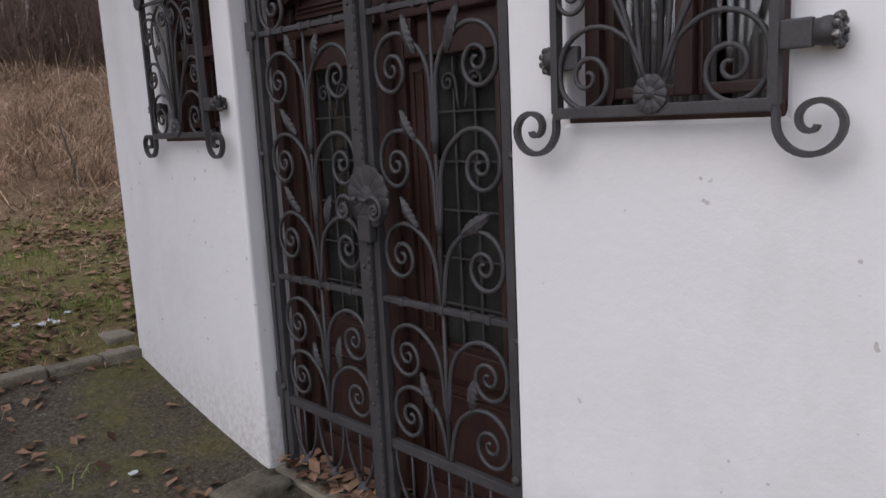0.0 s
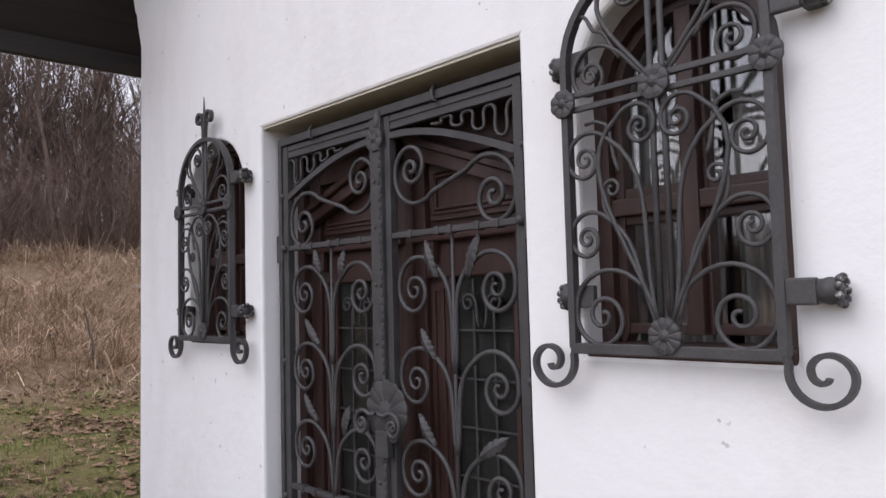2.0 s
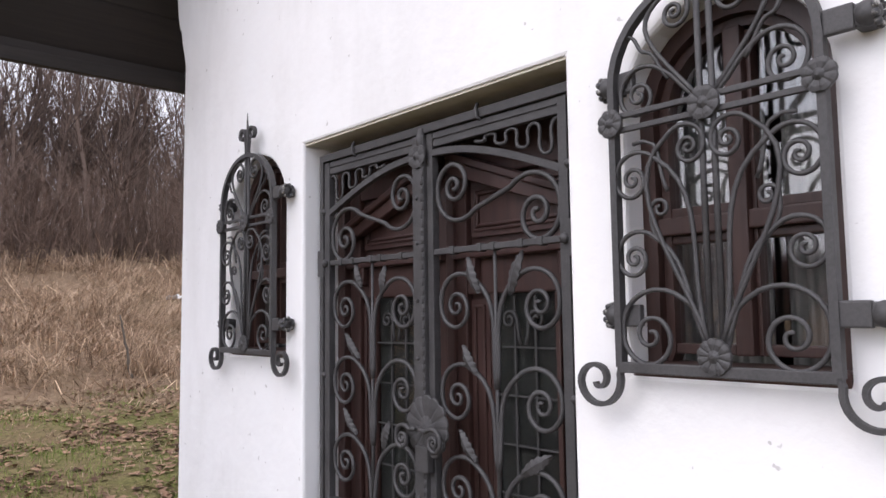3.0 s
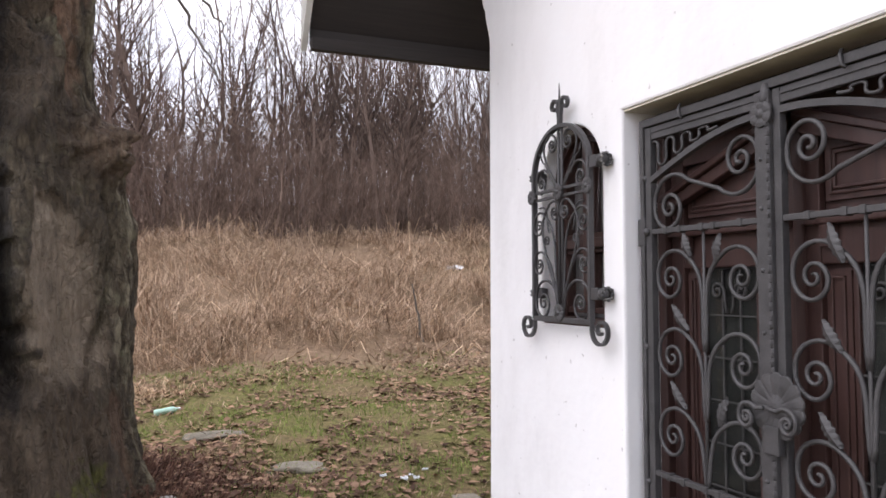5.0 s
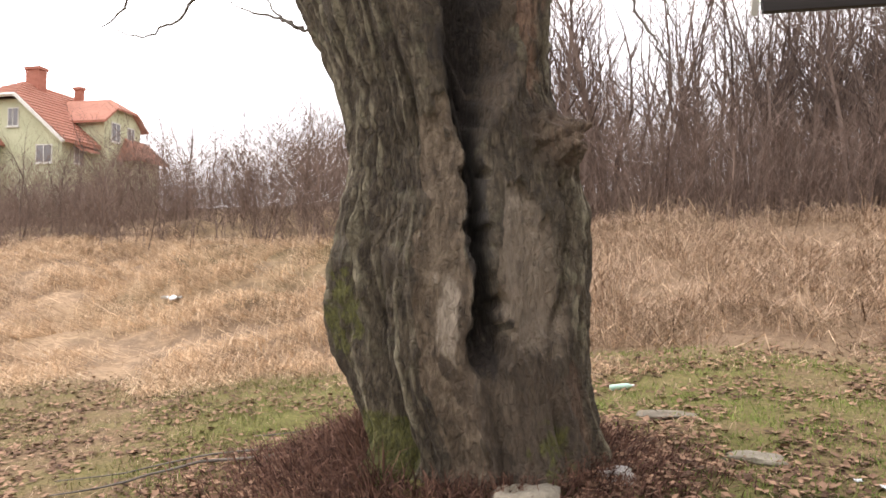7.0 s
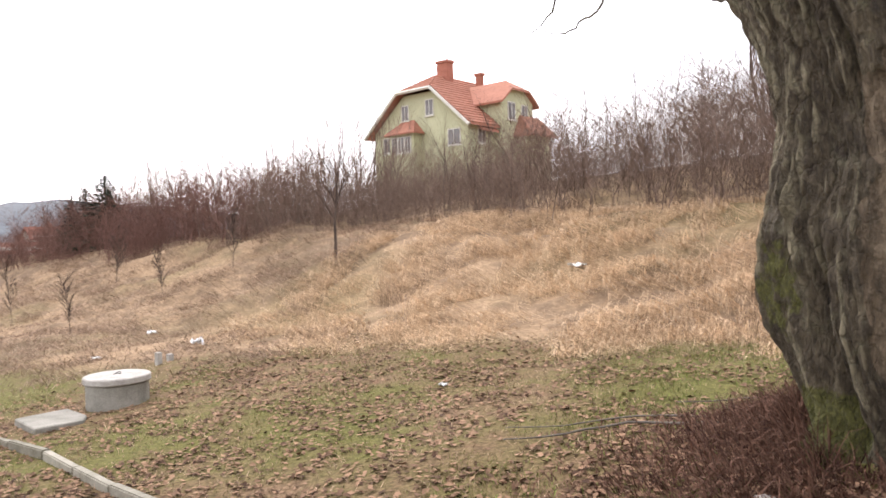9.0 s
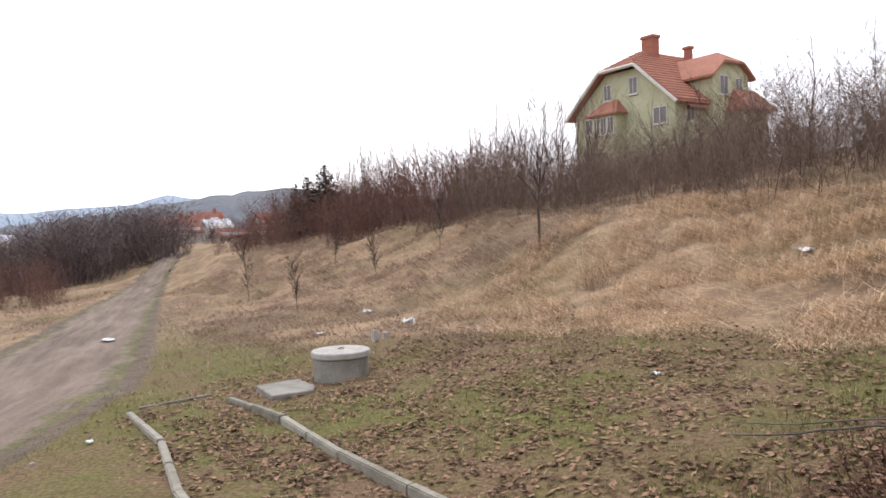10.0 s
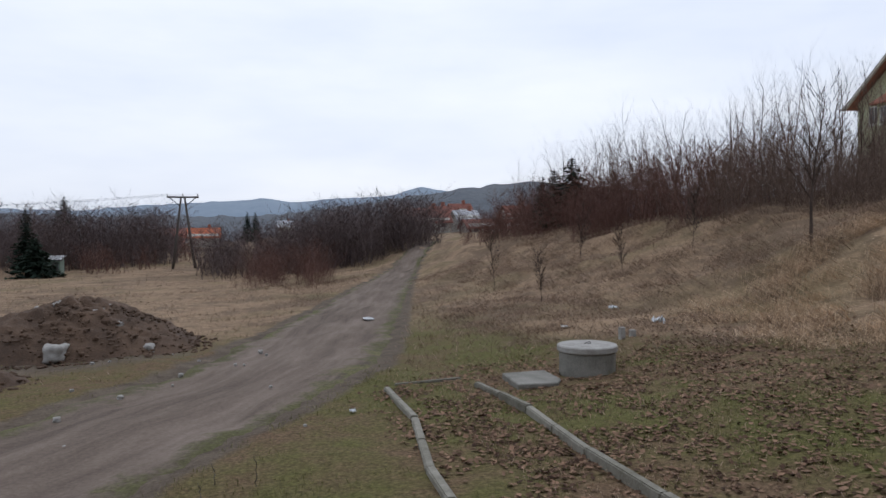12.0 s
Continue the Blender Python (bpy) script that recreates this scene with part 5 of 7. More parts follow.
def heights(xy):
    """Height of the ground sheet under places xy."""
    xy = np.asarray(xy)
    i = np.clip(np.searchsorted(gx_, xy[:, 0]) - 1, 0, len(gx_) - 2)
    j = np.clip(np.searchsorted(gy_, xy[:, 1]) - 1, 0, len(gy_) - 2)
    f, g = (xy[:, 0] - gx_[i]) / (gx_[i + 1] - gx_[i]), (xy[:, 1] - gy_[j]) / (gy_[j + 1] - gy_[j])
    return (SHEET[j, i] * (1 - f) + SHEET[j, i + 1] * f) * (1 - g) + (SHEET[j + 1, i] * (1 - f) + SHEET[j + 1, i + 1] * f) * g


def blades(name, xy, tall, wide, way, lean, material, label, category, sink=0.01):
    """Bent blades standing at places xy: each is a quad and a tip."""
    n = len(xy)
    base = np.column_stack([xy, heights(xy) - sink])
    out = np.column_stack([np.cos(way), np.sin(way), np.zeros(n)])
    side = np.column_stack([-np.sin(way), np.cos(way), np.zeros(n)]) * (wide[:, None] / 2)
    side[rng.random(n) < 0.5] *= -1
    turn = rng.uniform(0, math.pi, n)
    side = np.column_stack([np.cos(turn), np.sin(turn), np.zeros(n)]) * (wide[:, None] / 2)
    up = np.array([0, 0, 1.0])
    mid = base + up * (tall * 0.6 * np.cos(lean * 0.5))[:, None] + out * (tall * 0.6 * np.sin(lean * 0.5))[:, None]
    tip = mid + up * (tall * 0.4 * np.cos(lean * 1.3))[:, None] + out * (tall * 0.4 * np.sin(lean * 1.3))[:, None]
    verts = np.stack([base - side, base + side, mid + side * 0.8, mid - side * 0.8, tip], 1).reshape(-1, 3)
    i = np.arange(n)[:, None] * 5
    faces = (i + [0, 1, 2, 3]).tolist() + (i + [3, 2, 4]).tolist()
    return tagged(from_arrays(name, verts, faces, material), label, category, kind="stuff")


def clumps(n, x, y, per, spread_, keep=None):
    c = np.column_stack([rng.uniform(*x, n), rng.uniform(*y, n)])
    if keep is not None:
        c = c[[keep(*q) for q in c]]
    out = np.repeat(c, per, 0)
    return out + rng.normal(0, spread_, out.shape)


def off_house(x, y):
    return not (x > WX - 0.03 and y < Y1 + 0.06)


# long dry grass on the bank, matted downhill
def matted(x, y):
    v = Vector((x, y, 0))
    return noise.noise(v * 0.7) + 0.5 * noise.noise(v * 2.1) > -0.06


def hay(n_, x_, y_, per, spread_):
    """Clumps whose blades all lie much the same way: places and directions."""
    c = np.column_stack([rng.uniform(*x_, n_), rng.uniform(*y_, n_)])
    c = c[[matted(*q) for q in c]]
    way = np.repeat(rng.normal(-math.pi / 2, 1.15, len(c)), per)
    return np.repeat(c, per, 0) + rng.normal(0, spread_, (len(c) * per, 2)), way + rng.normal(0, 0.35, len(way))


def combed(n_, x_, y_, per, spread_, bearing, wander_):
    """Clumps of grass combed down the slope."""
    c = np.column_stack([rng.uniform(*x_, n_), rng.uniform(*y_, n_)])
    c = c[[matted(*q) for q in c]]
    drift = np.array([0.7 * noise.noise(Vector((x, y, 3)) * 0.35) for x, y in c])
    way = np.repeat(bearing + drift + rng.normal(0, wander_, len(c)), per)
    return np.repeat(c, per, 0) + rng.normal(0, spread_, (len(c) * per, 2)), way + rng.normal(0, 0.25, len(way))


def lay(name, spots_, tall, wide, lean, tint, label):
    xy_ = np.concatenate([q[0] for q in spots_])
    way_ = np.concatenate([q[1] for q in spots_])
    n = len(xy_)
    edge_ = np.clip((xy_[:, 1] - 7.9) / 2.5, 0.3, 1)
    blades(name, xy_, rng.uniform(*tall, n) * edge_, rng.uniform(*wide, n), way_, np.clip(rng.normal(*lean, n), 0.2, 2.75), tint, label, "dry grass")


# beside the house: a tangle of old stalks lying every way
lay("dry_grass", [hay(2600, (-3.5, 9), (8.9, 17.3), 14, 0.18)], (0.30, 0.80), (0.006, 0.013), (2.35, 0.35), DRY, "long matted dry grass on the bank")
lay("dry_grass", [hay(1500, (-3.5, 9), (8.8, 17.0), 8, 0.30)], (0.5, 1.25), (0.005, 0.011), (2.2, 0.5), DRY, "tangled old grass stalks lying on the bank")
# beyond the tree: pale grass combed down the slope
lay("dry_grass", [combed(3000, (-15.5, -2.5), (8.6, 17.5), 15, 0.15, -1.95, 0.35), combed(900, (-14, 2), (8.2, 9.4), 9, 0.18, -1.8, 0.8)], (0.28, 0.75), (0.006, 0.013), (2.35, 0.25), PALE_DRY,
    "pale straw-coloured grass combed down the bank")
lay("dry_grass", [combed(1500, (-24, -10.5), (5.2, 9.2), 12, 0.20, -1.9, 0.8)], (0.35, 0.9), (0.006, 0.014), (2.1, 0.5), BROWN_DRY, "short withered straw beyond the well")
lay("dry_grass", [hay(1100, (-13, 0), (7.9, 9.3), 11, 0.16)], (0.5, 1.2), (0.005, 0.011), (2.25, 0.35), PALE_DRY, "pale straw piled at the foot of the bank")
lay("dry_grass", [combed(2700, (-40, -13.5), (8.5, 18), 11, 0.24, -1.9, 0.5)], (0.25, 0.7), (0.008, 0.017), (2.25, 0.3), BROWN_DRY, "brown withered grass on the slope")
# swathes of hay that hang over in arcs
c = np.column_stack([rng.uniform(-3, 8, 70), rng.uniform(9.8, 16.5, 70)])
c = c[[noise.noise(Vector((x, y, 9)) * 0.6) > -0.1 for x, y in c]]
c = np.concatenate([c, [[2.6, 14.6], [2.9, 14.2], [2.3, 14.9], [-0.2, 12.4], [0.1, 12.0], [5.6, 12.2]]])
xy = np.repeat(c, 70, 0) + rng.normal(0, 0.15, (len(c) * 70, 2))
n = len(xy)
way_ = np.repeat(rng.normal(-math.pi / 2, 0.9, len(c)), 70) + rng.normal(0, 0.5, n)
blades("hay_swathes", xy, rng.uniform(0.5, 1.15, n), rng.uniform(0.005, 0.011, n), way_, np.clip(rng.normal(1.55, 0.45, n), 0.3, 2.5), DRY, "long swathes of hay hanging over in arcs", "dry grass")
# single pale stalks and a few upright tufts
xy = np.column_stack([rng.uniform(-3, 9, 900), rng.uniform(9.0, 17, 900)])
n = len(xy)
blades("pale_stalks", xy, rng.uniform(0.3, 0.9, n), rng.uniform(0.010, 0.018, n), rng.uniform(0, 2 * math.pi, n), np.clip(rng.normal(1.9, 0.6, n), 0.2, 2.6), PALE_DRY, "single pale broken stalks", "dry grass")
xy = clumps(120, (-12, 8), (10.4, 16.8), 40, 0.15, lambda x, y: noise.noise(Vector((x, y, 5)) * 0.5) > 0.05)
n = len(xy)
blades("dry_tufts", xy, rng.uniform(0.3, 0.8, n), rng.uniform(0.005, 0.011, n), rng.uniform(0, 2 * math.pi, n), np.abs(rng.normal(0.8, 0.5, n)), DRY,
       "upright tufts of straw-coloured grass", "dry grass")
# field beyond the track
def rough_field(x, y):
    if x > -24 and y < 0 and math.hypot((x + 19) / 4.5, (y + 4) / 3.6) < 1.05:
        return False
    return noise.noise(Vector((x * 0.22, y * 0.35, 1))) + 0.5 * noise.noise(Vector((x, y, 1))) > -0.18


xy = np.concatenate([clumps(2200, (-48, -14), (-14, 3.5), 5, 0.3, lambda x, y: off_track(x, y) > 1.3 and rough_field(x, y)), clumps(2600, (-98, -46), (-30, 12), 4, 0.4, lambda x, y: off_track(x, y) > 1.3 and rough_field(x, y)), clumps(1700, (-50, -13), (2.0, 9.0), 6, 0.25, lambda x, y: off_track(x, y) > 1.2)])
n = len(xy)
blades("field_grass", xy, rng.uniform(0.10, 0.30, n), np.where(xy[:, 0] < -46, 2.2, 1.0) * rng.uniform(0.008, 0.018, n), rng.uniform(0, 2 * math.pi, n), np.clip(rng.normal(1.7, 0.5, n), 0.3, 2.5), BROWN_DRY, "pale dry grass on the field", "dry grass")


def lawn(x, y):
    if not off_house(x, y) or off_track(x, y) < 1.05 or (x + 0.9) ** 2 + (y - 4.6) ** 2 < 0.8:
        return False
    if x < -11 and y > 3.6 + 0.2 * (x + 20):
        return False
    v = Vector((x, y, 0))
    return noise.noise(v * 0.55) + 0.6 * noise.noise(v * 1.7) + 0.5 * noise.noise(v * 4.5) > (-0.06 if x < -2 else 0.0 if y > 4.0 else 0.25)


xy = np.concatenate([clumps(4200, (-4.5, 4.5), (3.6, 9.4), 12, 0.07, lawn), clumps(2900, (-13, -3), (-1.0, 9.0), 9, 0.09, lawn), clumps(1500, (-3.5, 1.6), (1.8, 4.0), 8, 0.07, lawn), clumps(2600, (-24, -5), (-5.5, 6.0), 8, 0.10, lawn)])
xy = xy[[off_house(*q) for q in xy]]
n = len(xy)
east = xy[:, 0] + rng.normal(0, 0.8, n) > -2.6
for some, tint, label in ((east, LUSH, "short fresh green grass with fallen leaves"), (~east, GRASS, "short patchy olive grass")):
    n = int(some.sum())
    blades("short_grass", xy[some], rng.uniform(0.03, 0.085, n), rng.uniform(0.003, 0.007, n), rng.uniform(0, 2 * math.pi, n), np.abs(rng.normal(0.7, 0.4, n)), tint, label, "grass")
# withered grass among the green
xy = clumps(2600, (-13, 4), (2.0, 9.2), 8, 0.12, lambda x, y: off_house(x, y) and off_track(x, y) > 1.05 and (y > 4.1 or x < -1))
xy = xy[[off_house(*q) for q in xy]]
n = len(xy)
blades("withered_grass", xy, rng.uniform(0.04, 0.11, n), rng.uniform(0.003, 0.007, n), rng.uniform(0, 2 * math.pi, n), np.clip(rng.normal(1.4, 0.4, n), 0.3, 2.2), DRY, "short withered grass", "grass")


def leaves(name, xy, size, label, lift=0.012):
    """Curled fallen leaves: two folded halves each."""
    n = len(xy)
    c = np.column_stack([xy, heights(xy) + lift])
    a = rng.uniform(0, 2 * math.pi, n)
    tilt = rng.normal(0, 0.22, (n, 2))
    e1 = np.column_stack([np.cos(a), np.sin(a), tilt[:, 0]]) * (size / 2)[:, None]
    e2 = np.column_stack([-np.sin(a), np.cos(a), tilt[:, 1]]) * (size * rng.uniform(0.28, 0.42, n))[:, None]
    fold = np.column_stack([np.zeros(n), np.zeros(n), size * rng.uniform(0.02, 0.16, n)])
    verts = np.stack([c - e1, c - e1 * 0.2 + e2 + fold, c + e1 + fold * 0.6, c + e1 * 0.1 - e2 + fold], 1).reshape(-1, 3)
    i = np.arange(n)[:, None] * 4
    faces = (i + [0, 2, 1]).tolist() + (i + [0, 3, 2]).tolist()
    return tagged(from_arrays(name, verts, faces, LEAF), label, "fallen leaves", kind="stuff")


def litter_ok(x, y):
    return off_house(x, y) and off_track(x, y) > 1.1 and (x + 0.9) ** 2 + (y - 4.6) ** 2 > 0.45


patches = [clumps(900, (-13, 4.5), (3.6, 9.2), 9, 0.35, litter_ok), clumps(750, (-2.0, 4.5), (4.2, 9.4), 13, 0.25, litter_ok), clumps(300, (-13, -2), (3.0, 8.8), 16, 0.40, litter_ok), clumps(380, (-11, -3.5), (1.55, 2.75), 11, 0.2), clumps(500, (-12, -2.0), (2.6, 8.2), 22, 0.36, litter_ok),
           clumps(120, (-3, 1.2), (3.2, 5.6), 14, 0.2, litter_ok), clumps(240, (-2.9, -1.2), (2.9, 5.4), 14, 0.16, litter_ok), clumps(110, (-1.6, 0.6), (3.2, 4.0), 12, 0.12, litter_ok), clumps(40, (1.3, 1.68), (1.6, 2.9), 5, 0.08)]
xy = np.concatenate(patches)
xy = xy[[litter_ok(*q) for q in xy]]
# the wind has swept them together: drifts of leaves with grass between
drift = np.array([noise.noise(Vector((x * 1.5, y * 1.5, 7.0))) + 0.7 * noise.noise(Vector((x * 4.0, y * 4.0, 3.0))) for x, y in xy])
xy = xy[drift + rng.normal(0, 0.14, len(xy)) > -0.16]
leaves("fallen_leaves", xy, rng.uniform(0.032, 0.082, len(xy)), "brown fallen leaves scattered on the grass")
# leaves blown against the door
xy = np.column_stack([rng.uniform(1.72, 1.86, 260), rng.uniform(1.45, 2.72, 260)])
n = len(xy)
ob = leaves("leaves_at_door", xy, rng.uniform(0.04, 0.085, n), "brown leaves heaped at the foot of the door")
co = np.empty(len(ob.data.vertices) * 3)
ob.data.vertices.foreach_get("co", co)
co = co.reshape(-1, 3)
co[:, 2] += np.repeat(rng.uniform(0.0, 0.07, n) - heights(xy), 4)
ob.data.vertices.foreach_set("co", co.ravel())

# leaves caught round the foot of the tree
ang = rng.uniform(0, 2 * math.pi, 3400)
rad = 0.75 + np.abs(rng.normal(0, 0.5, 3400))
leaves("leaves_at_tree", np.column_stack([-0.95 + rad * np.cos(ang), 4.55 + 0.9 * rad * np.sin(ang)]), rng.uniform(0.03, 0.075, 3400), "reddish brown leaves heaped round the tree", 0.05)
# dead brown stalks round the foot of the tree
ang = rng.uniform(0, 2 * math.pi, 21000)
rad = 0.62 + np.abs(rng.normal(0, 0.40, 21000)) * np.where(np.cos(ang) < -0.1, 1.6, 1.0)
xy = np.column_stack([-0.85 + rad * np.cos(ang), 4.58 + 0.9 * rad * np.sin(ang)])
n = len(xy)
blades("dead_stalks", xy, rng.uniform(0.06, 0.26, n) * np.where(xy[:, 0] < -1.2, 1.35, 0.75) * np.clip(1.5 - 0.5 * rad, 0.5, 1.3), rng.uniform(0.004, 0.010, n), ang + rng.normal(0, 1.2, n), np.abs(rng.normal(1.35, 0.55, n)), WEEDS,
       "reddish brown dead stalks round the tree", "dead weeds")


# ---- bare bushes and woods ----
def bush_lines(seed, tall, stems, spread_, twigs, thick, top=0.25, wide=0.85, more=2, jit=0.16):
    """Line pieces of a bare bush: rows of start, end, start radius, end radius."""
    r = random.Random(seed)
    out = []

    def grow(p, way, length, rad, steps, level):
        step = length / steps
        for k in range(steps):
            way = (way + Vector((r.gauss(0, jit), r.gauss(0, jit), 0.10 + r.gauss(0, 0.05)))).normalized()
            q = p + way * step
            f0, f1 = 1 - 0.85 * k / steps, 1 - 0.85 * (k + 1) / steps
            out.append((*p, *q, rad * f0, rad * f1))
            if level < 2 and (k >= steps * top or level):
                for _ in range(twigs if level == 0 else more):
                    a = r.uniform(0, 2 * math.pi)
                    w = (way + Vector((math.cos(a), math.sin(a), r.uniform(-0.1, 0.5))) * wide).normalized()
                    grow(p + (q - p) * r.random(), w, length * r.uniform(0.18, 0.36) * (1 if level == 0 else 0.8), rad * 0.5 * f1, 3 if level == 0 else 2, level + 1)
            p = q

    for s in range(stems):
        a = r.uniform(0, 2 * math.pi)
        d = r.uniform(0, 0.25 * spread_)
        way = Vector((math.cos(a) * spread_ * r.uniform(0.1, 0.5), math.sin(a) * spread_ * r.uniform(0.1, 0.5), 1)).normalized()
        grow(Vector((math.cos(a) * d, math.sin(a) * d, -0.05)), way, tall * r.uniform(0.7, 1.0), thick * r.uniform(0.7, 1.2), 7, 0)
    return np.array(out)


def ribbon_mesh(lines):
    """Thin twigs, one narrow strip each."""
    a, b = lines[:, :3], lines[:, 3:6]
    way = b - a
    side = np.cross(way, rng.normal(0, 1, way.shape))
    side /= np.linalg.norm(side, axis=1)[:, None] + 1e-9
    return np.stack([a - side * lines[:, 6:7], a + side * lines[:, 6:7], b + side * lines[:, 7:8], b - side * lines[:, 7:8]], 1).reshape(-1, 3)


def line_mesh(lines):
    """Three-sided tapering rods for line pieces."""
    a, b = lines[:, :3], lines[:, 3:6]
    way = b - a
    way /= np.linalg.norm(way, axis=1)[:, None] + 1e-9
    ref = np.where(np.abs(way[:, 2:3]) > 0.9, [[1.0, 0, 0]], [[0, 0, 1.0]])
    u = np.cross(way, ref)
    u /= np.linalg.norm(u, axis=1)[:, None] + 1e-9
    v = np.cross(way, u)
    vs = []
    for base, rad in ((a, lines[:, 6:7]), (b, lines[:, 7:8])):
        for k in range(3):
            t = 2 * math.pi * k / 3
            vs.append(base + (u * math.cos(t) + v * math.sin(t)) * np.maximum(rad, 0.003))
    verts = np.stack(vs, 1)
    return verts.reshape(-1, 3)


ROD = np.array([[0, 1, 4, 3], [1, 2, 5, 4], [2, 0, 3, 5]])


def rod_faces(n):
    return (np.arange(n)[:, None, None] * 6 + ROD).reshape(-1, 4)


def brush_lines(seed, tall, stems, spread_, twigs, thick, rise=0.7):
    """A bare bush: many thin crooked stems from the ground, each with forked twigs all along."""
    r = random.Random(seed)
    out = []
    for _ in range(stems):
        a = r.uniform(0, 2 * math.pi)
        d = spread_ * 0.45 * math.sqrt(r.random())
        p = Vector((math.cos(a) * d, math.sin(a) * d, -0.05))
        b = r.uniform(0, 2 * math.pi)
        tilt = abs(r.gauss(0.0, 0.30))
        way = Vector((math.cos(b) * tilt, math.sin(b) * tilt, 1)).normalized()
        length = tall * r.uniform(0.45, 1.0) * (1 - 0.25 * d / spread_)
        rad = thick * r.uniform(0.6, 1.2) * length / tall
        steps = 6
        for k in range(steps):
            way = (way + Vector((r.gauss(0, 0.15), r.gauss(0, 0.15), 0.07))).normalized()
            q = p + way * length / steps
            out.append((*p, *q, rad * (1 - 0.8 * k / steps), rad * (1 - 0.8 * (k + 1) / steps)))
            for _ in range(twigs):
                if k == 0 and r.random() < 0.6:
                    continue
                c = r.uniform(0, 2 * math.pi)
                w = (way * rise + Vector((math.cos(c), math.sin(c), r.uniform(-0.1, 0.5))) * 0.7).normalized()
                ln = length * r.uniform(0.14, 0.38)
                s0 = p + (q - p) * r.random()
                s1 = s0 + w * ln * 0.5
                s2 = s1 + (w + Vector((r.gauss(0, 0.25), r.gauss(0, 0.25), 0.25))).normalized() * ln * 0.5
                out.append((*s0, *s1, rad * 0.36, rad * 0.27))
                out.append((*s1, *s2, rad * 0.27, rad * 0.14))
                if r.random() < 0.7:
                    c = r.uniform(0, 2 * math.pi)
                    w = (w + Vector((math.cos(c), math.sin(c), 0.3)) * 0.8).normalized()
                    out.append((*s1, *(s1 + w * ln * 0.4), rad * 0.24, rad * 0.12))
            p = q
    return np.array(out)


BUSHES = [brush_lines(100 + k, 3.4, 16, 2.2, 5, 0.015, 0.45) for k in range(7)]
SMALL = [brush_lines(140 + k, 3.0, 12, 2.0, 5, 0.019, 0.40) for k in range(5)]
DOMES = [brush_lines(170 + k, 3.6, 18, 3.0, 5, 0.030, 0.3) for k in range(4)]
TALL = [bush_lines(200 + k, 6.5, 1, 0.2, 6, 0.045, 0.22, 0.8, 3, 0.10) for k in range(6)]
SPREADING = [bush_lines(230 + k, 7.0, 1 + k % 2, 0.35, 6, 0.055, 0.16, 0.95, 3, 0.15) for k in range(6)]


def thicket(name, spots, shapes, material, label, thicken=1.0, category="bushes", fine=0.011):
    """Many bare bushes in one mesh; spots are rows of x, y, scale."""
    parts_, total = [], 0
    for k, (x, y, s) in enumerate(spots):
        ln = shapes[k % len(shapes)].copy()
        t = rng.uniform(0, 2 * math.pi)
        c_, s_ = math.cos(t), math.sin(t)
        for o in (0, 3):
            px, py = ln[:, o].copy(), ln[:, o + 1].copy()
            ln[:, o], ln[:, o + 1] = (px * c_ - py * s_) * s + x, (px * s_ + py * c_) * s + y
            ln[:, o + 2] = ln[:, o + 2] * s + soil(x, y)
        ln[:, 6:] *= s * thicken
        parts_.append(ln)
    lines = np.concatenate(parts_)
    stout = lines[:, 6] > fine
    stems_, twigs_ = lines[stout], lines[~stout]
    vs = np.concatenate([line_mesh(stems_), ribbon_mesh(twigs_)])
    fs = rod_faces(len(stems_)).tolist() + (np.arange(len(twigs_))[:, None] * 4 + np.arange(4) + 6 * len(stems_)).tolist()
    return tagged(from_arrays(name, vs, fs, material), label, category, kind="stuff")


spots = [(x + rng.uniform(-0.6, 0.6), 16.4 + row * 1.3 + rng.uniform(-0.7, 0.7), rng.uniform(0.7, 1.2) * (1 + 0.25 * noise.noise(Vector((x * 0.25, 0, 2)))) * (0.72 if -21 < x < -13.5 else 1)) for row in range(5) for x in np.arange(-26, 14, 1.0)]
spots += [(x + rng.uniform(-0.5, 0.5), 24.5 + row * 2.2 + rng.uniform(-0.8, 0.8), rng.uniform(0.9, 1.3)) for row in range(2) for x in np.arange(-26, 17, 1.7)]
thicket("woods", spots, BUSHES, TWIG, "dense bare brown undergrowth along the top of the bank", 0.9, "woods")
spots = [(rng.uniform(-7, 16), rng.uniform(17.5, 30), rng.uniform(0.8, 1.45)) for _ in range(250)] + [(rng.uniform(-20, -7), rng.uniform(18, 25), rng.uniform(0.5, 0.75)) for _ in range(26)]
thicket("deep_woods", [(rng.uniform(-16, 26), rng.uniform(29, 40), rng.uniform(1.25, 1.8)) for _ in range(62)] + [(rng.uniform(-36, -14), rng.uniform(26, 36), rng.uniform(0.5, 0.72)) for _ in range(70)], DOMES, TWIG, "brown bare woods deep behind the bank", 0.8, "woods", 0.06)
thicket("woodland_trees", spots[::2], TALL, GREY_TWIG, "slender bare trees rising over the undergrowth", 0.9, category="woods")
thicket("spreading_trees", spots[1::2], SPREADING, GREY_TWIG, "bare trees with spreading crowns behind the bank", 0.9, category="woods")
spots = [(x + rng.uniform(-0.8, 0.8), 17.3 + row * 1.7 + rng.uniform(-1, 1) + max(0, (-40 - x)) * 0.1, rng.uniform(0.95, 1.45)) for row in range(4) for x in np.arange(-51, -24, 1.0)]
spots += [(rng.uniform(-52, -30), 15.9 + rng.uniform(-1.2, 1.2), rng.uniform(0.5, 0.9)) for _ in range(50)]
thicket("red_thicket", spots, SMALL, RED_TWIG, "reddish bare bushes on the hillside", 1.0)
spots = [(rng.uniform(-50, -24), rng.uniform(18, 26), rng.uniform(0.68, 0.98)) for _ in range(110)]
